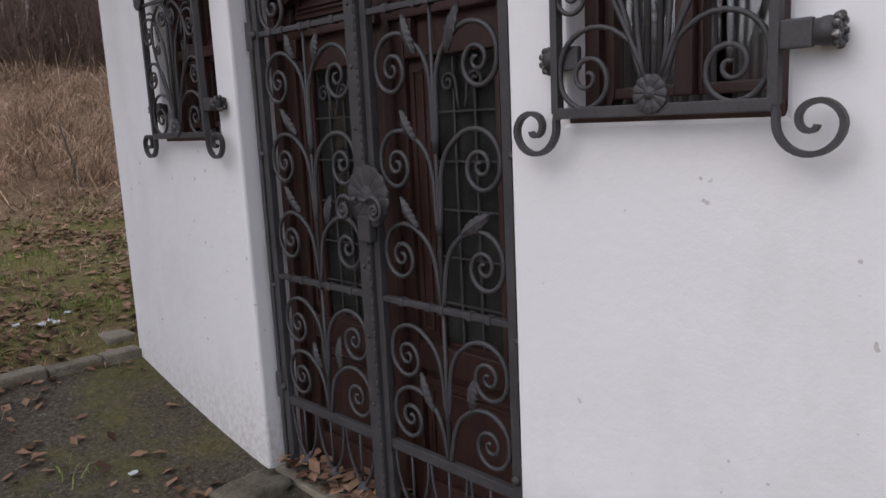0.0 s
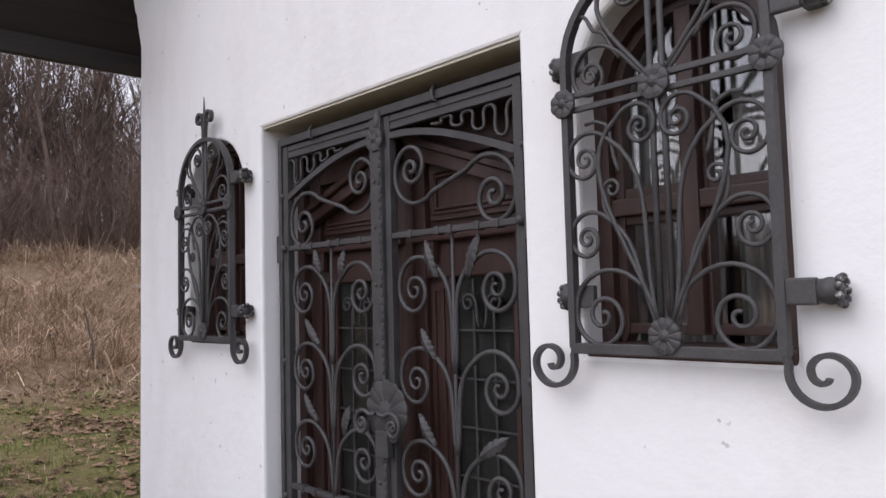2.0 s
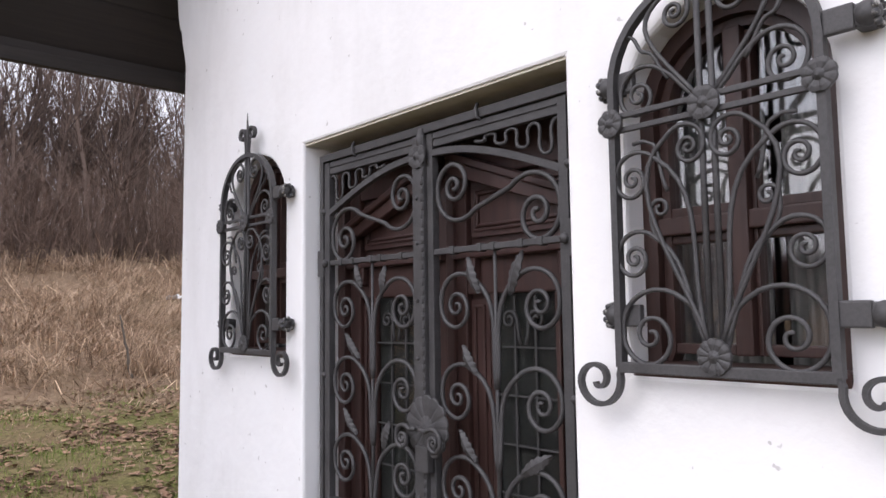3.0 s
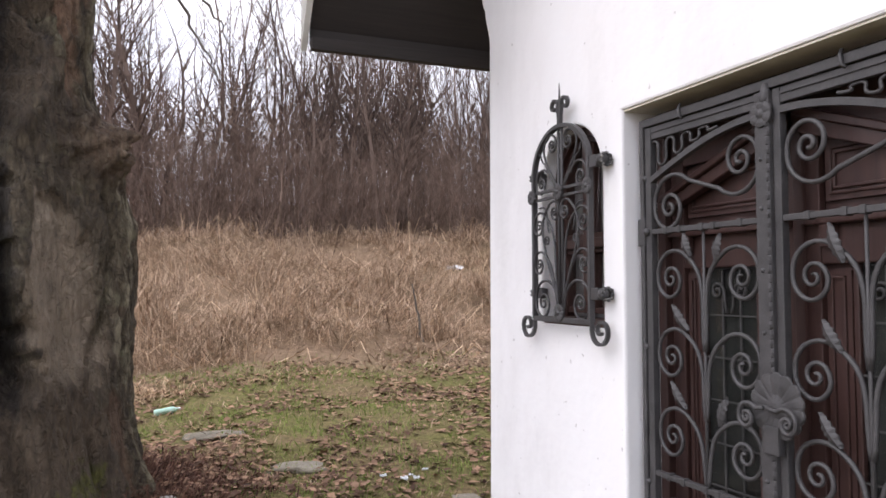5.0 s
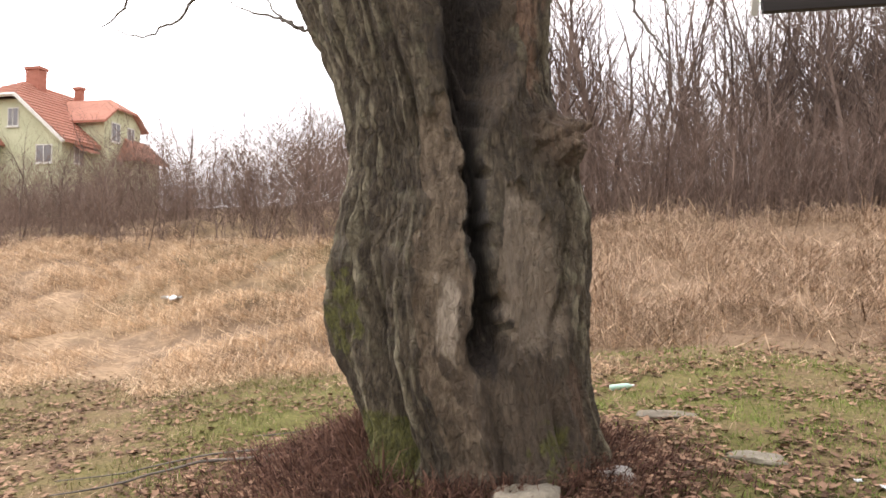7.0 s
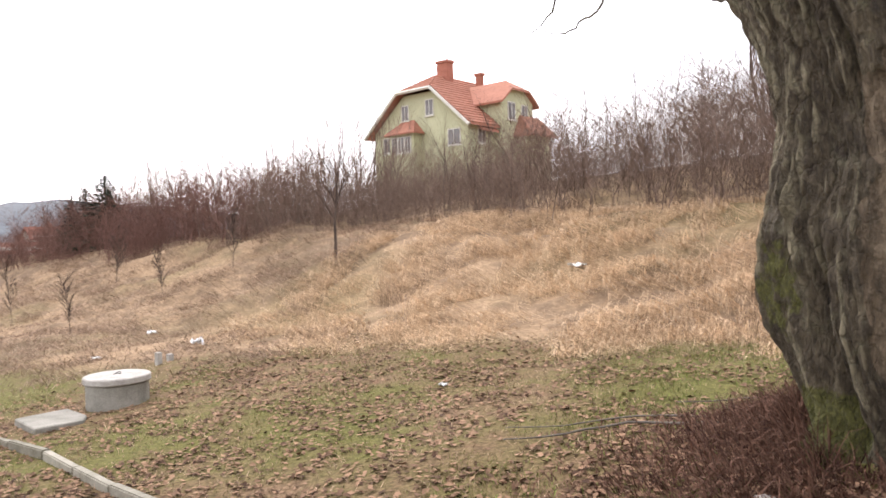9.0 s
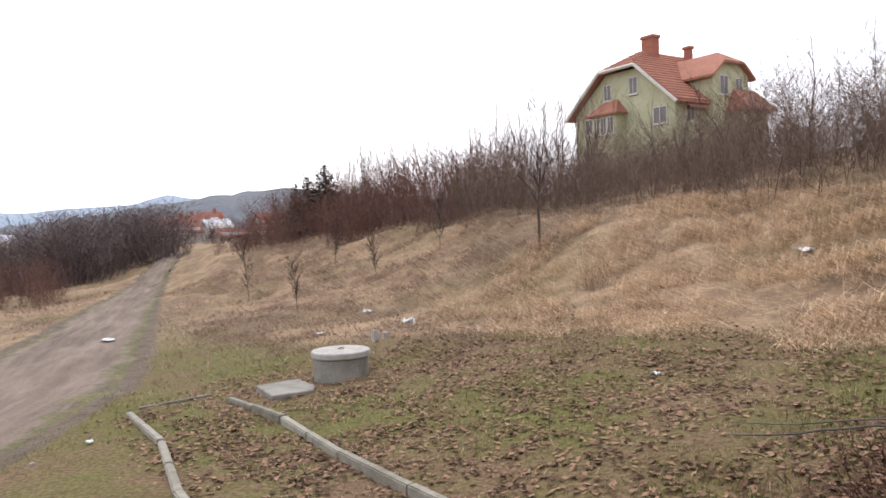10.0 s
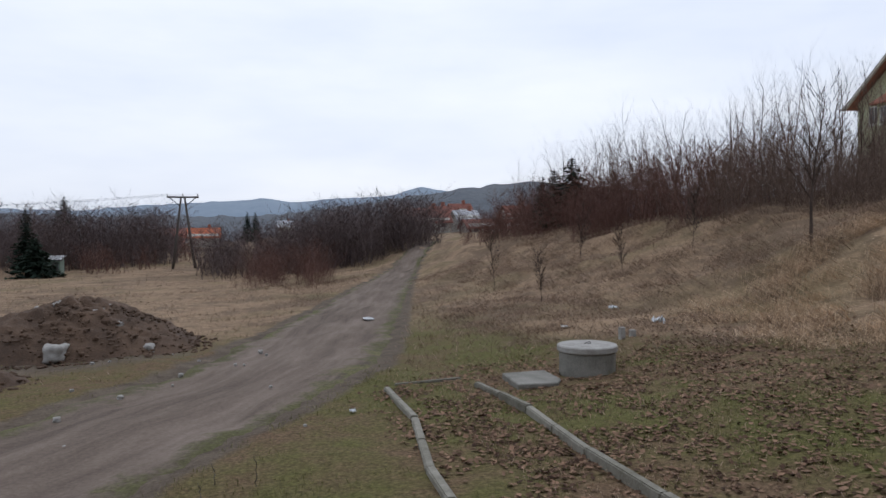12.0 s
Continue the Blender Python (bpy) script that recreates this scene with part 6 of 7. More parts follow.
thicket("hillside_trees", spots, TALL, TWIG, "slender bare trees among reddish bushes", 0.9, category="woods")


# ---- the green house on the hill ----
def slab_mesh(faces, thick):
    """Flat polygons with thickness, one closed body each."""
    bm = bmesh.new()
    for pts in faces:
        top = [bm.verts.new(p) for p in pts]
        low = [bm.verts.new((x, y, z - thick)) for x, y, z in pts]
        n = len(top)
        bm.faces.new(top)
        bm.faces.new(low[::-1])
        for i in range(n):
            bm.faces.new((top[i], low[i], low[(i + 1) % n], top[(i + 1) % n]))
    bmesh.ops.recalc_face_normals(bm, faces=bm.faces)
    return bm


def tile_rows(bm, a, b, c, d, rows):
    """Raised courses of tiles on a roof plane a-b (eave) to d-c (ridge)."""
    a, b, c, d = map(Vector, (a, b, c, d))
    nrm = (b - a).cross(d - a).normalized()
    if nrm.z < 0:
        nrm = -nrm
    for k in range(rows):
        f0, f1 = k / rows, (k + 1) / rows
        p, q = a.lerp(d, f0) + nrm * 0.10, b.lerp(c, f0) + nrm * 0.10
        r, s = b.lerp(c, f1) + nrm * 0.03, a.lerp(d, f1) + nrm * 0.03
        vs = [bm.verts.new(v) for v in (p, q, r, s)]
        bm.faces.new(vs)
        lip = [bm.verts.new(v) for v in (p, q, q - nrm * 0.08, p - nrm * 0.08)]
        bm.faces.new(lip)
    return bm


def window_unit(parent, axis, u, v, w, h, at, out, name="window"):
    """A window on a far wall: frame, pane and sill. axis: the wall's normal."""
    def b3(u0, u1, v0, v1, d0, d1):
        lo, hi = (d0, u0, v0), (d1, u1, v1)
        if axis == "y":
            lo, hi = (u0, d0, v0), (u1, d1, v1)
        return box(lo, hi)
    fr = part(name, b3(u - w / 2, u + w / 2, v, v + h, at, at + out * 0.06), TRIM, parent)
    part("pane", b3(u - w / 2 + 0.1, u + w / 2 - 0.1, v + 0.1, v + h - 0.1, at + out * 0.061, at + out * 0.075), DARK_PANE, fr)
    part("bar", b3(u - 0.03, u + 0.03, v + 0.1, v + h - 0.1, at + out * 0.076, at + out * 0.10), TRIM, fr)
    part("sill", b3(u - w / 2 - 0.08, u + w / 2 + 0.08, v - 0.09, v - 0.005, at, at + out * 0.16), TRIM, fr)
    return fr


hh = thing("house", "pale green rendered house with half-hipped red tiled roof", "house", at=(0, 0, 0))
X0, X1, YF, YB, ZE, ZR, ZH = -53.4, -41.6, 51.3, 62.3, 12.0, 17.25, 15.45
XM = (X0 + X1) / 2
part("wall", prism([(X0, 5.0), (X1, 5.0), (X1, ZE - 0.1), (XM + 1.9, ZH - 0.3), (XM - 1.9, ZH - 0.3), (X0, ZE - 0.1)], YF, YB, "y"), GREEN_WALL, hh)
ex0, ex1, yf, yb = X0 - 0.75, X1 + 0.75, YF - 0.7, YB + 0.7
k_ = (ZR - ZE + 0.35) / (XM - ex0)
hw = (ZR - ZH) / k_
e0, e1 = (ex0, yf, ZE - 0.35), (ex1, yf, ZE - 0.35)
h0, h1 = (XM - hw, yf, ZH), (XM + hw, yf, ZH)
rf, rb = (XM, yf + 3.4, ZR), (XM, yb, ZR)
roof_h = part("roof", slab_mesh([[e0, (ex0, yb, ZE - 0.35), rb, rf, h0], [(ex1, yb, ZE - 0.35), e1, h1, rf, rb], [h0, rf, h1]], 0.22), TILE, hh)
bm = bmesh.new()
tile_rows(bm, (ex1, yb, ZE - 0.35), (ex1, yf, ZE - 0.35), (XM + hw, yf, ZH), (XM + hw, yb, ZH), 12)
tile_rows(bm, (XM + hw, yb, ZH), (XM + hw, yf, ZH), rf, rb, 6)
tile_rows(bm, h0, h1, (XM + 0.05, yf + 3.4, ZR), (XM - 0.05, yf + 3.4, ZR), 7)
tagged(part("roof_tile", bm, TILE, roof_h), kind="stuff")
for (a, b) in (((ex0, yf - 0.05, ZE - 0.45), h0), ((ex1, yf - 0.05, ZE - 0.45), h1), (h0, h1)):
    part("barge_board", tube([(a[0], yf - 0.06, a[2] - 0.12), (b[0], yf - 0.06, b[2] - 0.12)], 0.16, 4), TRIM, roof_h)
for (cx, cy, w, z1) in ((XM + 0.1, 55.2, 0.66, 18.75), (XM + 1.75, 58.5, 0.34, 17.75)):
    ch = part("chimney", box((cx - w, cy - w * 0.7, 14.5), (cx + w, cy + w * 0.7, z1 - 0.25), 0.03), BRICK, roof_h)
    part("chimney_cap", box((cx - w - 0.1, cy - w * 0.7 - 0.1, z1 - 0.25), (cx + w + 0.1, cy + w * 0.7 + 0.1, z1), 0.03), BRICK, roof_h)
window_unit(hh, "y", -49.2, 12.75, 0.95, 1.5, YF, -1)
window_unit(hh, "y", -46.1, 12.9, 1.05, 1.55, YF, -1)
window_unit(hh, "y", -43.2, 9.9, 1.5, 1.5, YF, -1)
window_unit(hh, "y", -51.6, 9.9, 1.2, 1.5, YF, -1)
# bay with its own little roof
bay = part("bay", box((-50.3, YF - 1.1, 5.0), (-47.2, YF - 0.005, 11.5), 0.02), GREEN_WALL, hh)
part("bay_roof", slab_mesh([[(-50.7, YF - 1.5, 11.45), (-46.8, YF - 1.5, 11.45), (-48.0, YF - 0.02, 12.75), (-49.5, YF - 0.02, 12.75)],
                            [(-50.7, YF - 0.02, 11.45), (-50.7, YF - 1.5, 11.45), (-49.5, YF - 0.02, 12.75)],
                            [(-46.8, YF - 1.5, 11.45), (-46.8, YF - 0.02, 11.45), (-48.0, YF - 0.02, 12.75)]], 0.15), TILE, bay)
for u in (-49.6, -48.75, -47.9):
    window_unit(hh, "y", u, 9.6, 0.78, 1.55, YF - 1.1, -1)
# wing with a half-hipped gable towards the east
WY0, WY1, WXE = 55.0, 60.0, -40.6
wing = part("wing", prism([(WY0, 5.0), (WY1, 5.0), (WY1, 14.3), ((WY0 + WY1) / 2 + 1.3, 15.2), ((WY0 + WY1) / 2 - 1.3, 15.2), (WY0, 14.3)], -44.5, WXE, "x"), GREEN_WALL, hh)
ym = (WY0 + WY1) / 2
part("wing_roof", slab_mesh([[(WXE + 0.5, WY0 - 0.5, 13.9), (WXE + 0.5, ym - 1.4, 15.2), (WXE - 1.2, ym, 16.3), (-47.0, ym, 16.3), (-45.0, WY0 - 0.5, 13.9)],
                             [(WXE + 0.5, WY1 + 0.5, 13.9), (-45.0, WY1 + 0.5, 13.9), (-47.0, ym, 16.3), (WXE - 1.2, ym, 16.3), (WXE + 0.5, ym + 1.4, 15.2)],
                             [(WXE + 0.5, ym - 1.4, 15.2), (WXE + 0.5, ym + 1.4, 15.2), (WXE - 1.2, ym, 16.3)]], 0.2), TILE, wing)
annex = part("annex", box((WXE + 0.02, 57.2, 5.0), (-39.0, 60.5, 10.9), 0.02), GREEN_WALL, hh)
part("annex_roof", slab_mesh([[(-38.4, 56.7, 10.9), (-38.4, 61.0, 10.9), (WXE + 0.01, 61.0, 12.9), (WXE + 0.01, 57.8, 12.9)], [(WXE + 0.01, 56.7, 10.9), (-38.4, 56.7, 10.9), (WXE + 0.01, 57.8, 12.9)]], 0.2), TILE, annex)
part("porch_roof", slab_mesh([[(X1 + 0.75, 52.4, 11.2), (X1 + 0.75, 54.9, 11.2), (X1 - 1.6, 54.9, 13.4), (X1 - 1.6, 52.4, 13.4)]], 0.18), TILE, wing)
window_unit(hh, "x", ym - 1.0, 12.3, 1.2, 1.7, WXE, 1)
window_unit(hh, "x", ym + 1.1, 12.3, 1.0, 1.6, WXE, 1)
window_unit(hh, "x", 53.2, 10.0, 1.1, 1.4, X1, 1)


# ---- far houses of the village ----
def far_house(x, y, w, d, z0, eave, ridge, wall_m, roof_m, label, turn=0.0):
    """A small far house: walls, a gabled roof with eaves, windows and a chimney. It faces +x."""
    h = thing("village_house", label, "house", "village houses", (x, y, z0))
    h.rotation_euler = (0, 0, turn)
    part("wall", prism([(-w / 2, -3), (w / 2, -3), (w / 2, eave), (0, ridge - 0.3), (-w / 2, eave)], -d / 2, d / 2, "x") if turn else
         prism([(-d / 2, -3), (d / 2, -3), (d / 2, eave), (0, ridge - 0.3), (-d / 2, eave)], -w / 2, w / 2, "y"), wall_m, h)
    o = 0.6
    if turn:
        faces = [[(-d / 2 - o, s * (w / 2 + o), eave - 0.5), (d / 2 + o, s * (w / 2 + o), eave - 0.5), (d / 2 + o, 0, ridge), (-d / 2 - o, 0, ridge)] for s in (1, -1)]
    else:
        faces = [[(s * (d / 2 + o), -w / 2 - o, eave - 0.5), (s * (d / 2 + o), w / 2 + o, eave - 0.5), (0, w / 2 + o, ridge), (0, -w / 2 - o, ridge)] for s in (1, -1)]
    part("roof", slab_mesh(faces, 0.25), roof_m, h)
    part("chimney", box((-0.5, w * 0.15, ridge - 1.0), (0.4, w * 0.15 + 0.8, ridge + 1.0)), BRICK, h)
    n = max(2, int(w / 3))
    for k in range(n):
        u = -w / 2 + w * (k + 0.5) / n
        window_unit(h, "x", u, eave * 0.35, 1.2, 1.4, d / 2, 1)
    return h


def polar(az_, dist):
    """A place by its bearing (from +y to the left) and distance from the gate's forecourt."""
    a = radians(az_)
    return -0.5 - dist * math.sin(a), -0.2 + dist * math.cos(a)


RED_ROOF = two_tone("dull_red_roof", (0.17, 0.06, 0.045), (0.30, 0.11, 0.075), 3.0, 0.9)
ORANGE_ROOF = two_tone("orange_red_roof", (0.42, 0.11, 0.05), (0.55, 0.17, 0.08), 3.0, 0.9)
GREY_ROOF = two_tone("pale_metal_roof", (0.42, 0.44, 0.47), (0.6, 0.62, 0.66), 3.0, 0.6)
for az_, dist, w, d, z0, eave, ridge, wm, rm, label, turn in (
        (76.2, 170, 9.5, 8, 0.6, 2.6, 5.4, CREAM_WALL, RED_ROOF, "cream village house with a dull red roof", 0.0),
        (74.9, 190, 7, 7, 1.8, 3.0, 5.2, BRICK, RED_ROOF, "brick village house with a red roof", 1.2),
        (73.2, 178, 5.0, 7, 1.0, 2.9, 4.6, TRIM, GREY_ROOF, "white village house with a pale metal roof", 0.0),
        (73.6, 230, 6.0, 7, 3.6, 3.0, 5.2, CREAM_WALL, RED_ROOF, "cream village house among bare trees", 0.0),
        (71.2, 165, 12.0, 7, -0.6, 2.5, 3.9, CREAM_WALL, RED_ROOF, "long low village building with a red roof", 0.0),
        (69.2, 215, 8, 7, 2.0, 3.0, 5.6, CREAM_WALL, RED_ROOF, "cream village house with a red roof", 0.0),
        (92.7, 240, 9.0, 8, -2.6, 2.2, 4.6, CREAM_WALL, ORANGE_ROOF, "village house with a bright orange-red roof", 0.0),
        (94.8, 230, 6.0, 7, -2.6, 3.0, 4.6, BRICK, RED_ROOF, "brick village house beside bare trees", 0.0),
        (96.6, 260, 6.0, 7, -2.4, 3.2, 5.0, TRIM, GREY_ROOF, "white village house with a grey roof", 1.2),
        (86.8, 420, 8.0, 8, -1.0, 4.0, 7.0, TRIM, GREY_ROOF, "white village house far off in the valley", 0.0)):
    hx, hy = polar(az_, dist)
    far_house(hx, hy, w, d, z0, eave, ridge, wm, rm, label, turn)

# small green hut by the spruces
hx, hy = polar(102.5, 84)
hut = thing("garden_hut", "small pale green garden hut with a dark doorway", "hut", at=(hx, hy, land(hx, hy)))
HUT = two_tone("pale_green_boards", (0.14, 0.19, 0.155), (0.23, 0.29, 0.24), 0.5)
part("wall", box((-0.9, -0.75, -0.3), (0.9, 0.75, 1.5), 0.02), HUT, hut)
part("roof", slab_mesh([[(1.1, -0.95, 1.5), (1.1, 0.95, 1.5), (-1.1, 0.95, 1.85), (-1.1, -0.95, 1.85)]], 0.1), DARK_PANE, hut)
part("doorway", box((0.901, 0.05, 0.4), (0.93, 0.6, 1.25)), DARK_PANE, hut)

# ---- hills ----
def ridge_line(name, dist, marks, material, label, depth, seed, ragged, low=-30.0):
    """A range of hills on the horizon: marks are (bearing, height over the eye in degrees)."""
    az_list, el_list = zip(*marks)
    n = 260
    vs, fs = [], []
    for k in range(n + 1):
        a = az_list[0] + (az_list[-1] - az_list[0]) * k / n
        el = float(np.interp(a, az_list, el_list))
        h = dist * math.tan(radians(el)) + ragged * noise.noise(Vector((a * 1.3, seed, 0))) + ragged * 0.6 * noise.noise(Vector((a * 6.0, seed, 4)))
        for m, (dd, f) in enumerate(((-1.0, 0.0), (-0.62, 0.42), (-0.3, 0.76), (0.0, 1.0), (0.6, 0.9), (1.5, 0.3))):
            x, y = polar(a, dist + depth * dd)
            vs.append((x, y, low + (h + 1.5 - low) * f + (ragged * 1.2 * noise.noise(Vector((a * 2, m, seed))) if 0 < m < 3 else 0)))
    for k in range(n):
        for m in range(5):
            i = k * 6 + m
            fs.append((i, i + 6, i + 7, i + 1))
    return tagged(from_arrays(name, vs, fs, material, smooth=True), label, "hills", kind="structure")


# both ranges carry painted haze: bluer and paler colour with distance
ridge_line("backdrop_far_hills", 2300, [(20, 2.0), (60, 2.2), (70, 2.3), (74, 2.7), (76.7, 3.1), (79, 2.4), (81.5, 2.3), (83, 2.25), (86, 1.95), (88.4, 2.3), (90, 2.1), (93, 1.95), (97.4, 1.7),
                                        (101, 1.35), (106, 1.5), (112, 1.6), (130, 2.0), (170, 1.5)], FAR_HILL, "wooded hills on the horizon, blue haze painted in", 500, 3.0, 4.0)
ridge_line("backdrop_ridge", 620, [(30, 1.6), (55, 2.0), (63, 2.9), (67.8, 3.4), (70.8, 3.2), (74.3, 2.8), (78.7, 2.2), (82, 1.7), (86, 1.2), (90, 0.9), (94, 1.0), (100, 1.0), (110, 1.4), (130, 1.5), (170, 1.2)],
           MID_HILL, "dark wooded ridge behind the village, bluish haze painted in", 190, 8.0, 2.2)


# ---- power pole ----
px_, zf = -86.0, land(-86, -6.2)
pole = thing("power_pole", "weathered wooden A-frame power pole with a cross arm", "power pole", at=(px_, -6.3, zf))
top_z = 5.15 - zf
for s in (1, -1):
    leg = part("leg", tube([(0, s * 1.22, -0.4), (0, s * 0.75, top_z * 0.4), (0, s * 0.18, top_z)], [0.16, 0.14, 0.11], 10), GREY_WOOD, pole, smooth=True)
    part("brace", tube([(0.1, s * 0.3, top_z - 1.0), (0.1, s * 1.35, top_z - 0.12)], 0.06, 6), GREY_WOOD, pole)
arm = part("cross_arm", box((-0.09, -1.65, top_z - 0.14), (0.09, 1.65, top_z + 0.04), 0.01), GREY_WOOD, pole)
for u in (-1.55, 0.0, 1.55):
    part("insulator", lathe([(0.02, 0.04), (0.05, 0.08), (0.07, 0.16), (0.045, 0.24), (0.06, 0.3), (0.02, 0.34)], 10, (0, u, top_z)), TRIM, arm)
for u in (-1.55, 0.0, 1.55):
    pts = []
    for k in range(25):
        f = k / 24
        pts.append((px_ - 10 * f + 0.2 * u, -6.3 + u - 70 * f, zf + top_z + 0.3 - 4.5 * f * (1 - f) - 1.0 * f))
    w = part("power_line", tube(pts, 0.013, 4), IRON)
    tagged(w, "thin dark overhead wire strung from the pole", "power line", "overhead wires")


# ---- spruces ----
def spruce(x, y, tall, wide, seed, label):
    """Whorls of drooping boughs with many small needle sprays round a tapering trunk."""
    r = random.Random(seed)
    z0 = land(x, y)
    t = thing("spruce", label, "spruce tree", "spruces", (x, y, z0))
    part("trunk", tube([(0, 0, -0.3), (0, 0, tall * 0.5), (0, 0, tall)], [tall * 0.018, tall * 0.011, 0.02], 8), GREY_WOOD, t, smooth=True)
    vs, fs = [], []
    n = int(26 + tall * 2.2)
    for k in range(n):
        f = k / n
        z = tall * (0.10 + 0.88 * f)
        reach = wide * (1 - f) ** 0.85 * r.uniform(0.75, 1.15) + 0.15
        for b in range(9):
            a = r.uniform(0, 2 * math.pi)
            ln = reach * r.uniform(0.6, 1.1)
            for q in range(7):
                g0 = (q + r.random()) / 7
                cx, cy = math.cos(a) * ln * g0, math.sin(a) * ln * g0
                cz = z - 0.28 * ln * g0 + 0.12 * ln * g0 * g0
                w = (0.07 + 0.22 * wide * (1 - 0.9 * f)) * r.uniform(0.5, 1.0)
                t2 = a + r.uniform(-1.1, 1.1)
                d = Vector((math.cos(t2), math.sin(t2), r.uniform(-0.5, 0.1))) * w
                s = Vector((-math.sin(t2), math.cos(t2), r.uniform(-0.9, 0.9))) * w * 0.40
                i = len(vs)
                c = Vector((cx, cy, cz))
                vs += [tuple(c - s), tuple(c + d), tuple(c + s), tuple(c - d * 0.3 + Vector((0, 0, -w * 0.3)))]
                fs += [(i, i + 1, i + 2), (i, i + 2, i + 3)]
    tagged(from_arrays("crown", vs, fs, NEEDLE, t), kind="stuff")
    return t


for az_, dist, top_el, wide, seed, label in ((65.0, 43, 5.4, 1.7, 1, "dark spruce among bare bushes on the slope"), (66.3, 46, 4.5, 1.4, 2, "smaller dark spruce on the slope"),
                                             (67.2, 48, 4.0, 1.1, 9, "slim dark spruce on the slope"),
                                             (101.8, 112, 2.5, 3.4, 3, "tall dark spruce by the field"), (104.1, 82, 1.7, 1.8, 4, "slender dark spruce by the hut"),
                                             (103.6, 78, -0.4, 2.4, 6, "low bushy spruce beside the hut"),
                                             (89.6, 330, 1.35, 4.0, 7, "far dark spruce in the valley"), (89.0, 340, 1.3, 4.0, 8, "far dark spruce beside another")):
    sx, sy = polar(az_, dist)
    spruce(sx, sy, 1.54 + dist * math.tan(radians(top_el)) - land(sx, sy), wide, seed, label)

# ---- far woods in the valley ----
def bearing_spots(n, az0, az1, d0, d1, s0, s1):
    return [(*polar(rng.uniform(az0, az1), rng.uniform(d0, d1)), rng.uniform(s0, s1)) for _ in range(n)]


thicket("dark_thicket", bearing_spots(54, 76.6, 85.5, 64, 86, 1.4, 1.85) + bearing_spots(36, 84.5, 91.8, 60, 82, 1.15, 1.55), DOMES, DARK_TWIG, "dark bare trees beside the track", 1.0, "woods", 0.03)
thicket("red_bushes", bearing_spots(26, 83.5, 89.8, 43, 56, 0.7, 1.15), SMALL, RED_TWIG, "reddish bare bushes in the field", 1.0, "bushes", 0.02)
thicket("far_woods", bearing_spots(85, 95.5, 110, 92, 125, 1.8, 2.5) + bearing_spots(16, 91.5, 95.5, 260, 330, 2.0, 2.8) + bearing_spots(30, 66, 78, 130, 210, 1.3, 1.9), DOMES, DARK_TWIG, "dark bare woods round the village", 0.9, "woods", 0.06)
thicket("field_bushes", bearing_spots(6, 96.5, 102, 78, 95, 0.7, 1.0) + bearing_spots(5, 92.5, 95.5, 110, 130, 0.9, 1.3), DOMES, RED_TWIG, "low bushes at the edge of the field", 1.2, "bushes", 0.04)


# ---- young bare trees on the bank ----
def sapling(x, y, tall, seed, label, thick=0.035, lean=(0, 0)):
    t = thing("sapling", label, "young tree", "young bare trees on the bank", (x, y, soil(x, y) - 0.05))
    ln = bush_lines(seed, tall, 1, 0.15, 5, thick, 0.18, 0.8, 3, 0.07)
    for o in (0, 3):
        ln[:, o] += ln[:, o + 2] * lean[0]
        ln[:, o + 1] += ln[:, o + 2] * lean[1]
    thick_ = ln[:, 6] > thick * 0.45
    for name, some in (("trunk", ln[thick_]), ("crown", ln[~thick_])):
        if len(some):
            tagged(from_arrays(name, line_mesh(np.column_stack([some[:, :6], np.maximum(some[:, 6:], 0.005)])), rod_faces(len(some)), YOUNG, t), kind="stuff" if name == "crown" else "")
    return t


for x, y, tall, seed, lean, label in ((-15.6, 13.2, 4.3, 11, (-0.05, 0), "bare young tree with upright branches on the bank"), (-22.7, 12.0, 1.9, 12, (-0.35, 0.1), "leaning bare sapling on the bank"),
                                      (-20.9, 13.4, 2.3, 13, (-0.15, 0.1), "forked bare sapling in dry grass"), (-21.3, 8.5, 1.9, 14, (0, 0), "thin bare sapling in the meadow"),
                                      (-27.6, 9.2, 2.0, 15, (0.1, 0), "small bare sapling near the track"), (-28.0, 13.0, 2.0, 17, (0.1, 0.1), "low bare sapling in dry grass")):
    sapling(x, y, tall, seed, label, 0.05 if tall > 4 else 0.016, lean)


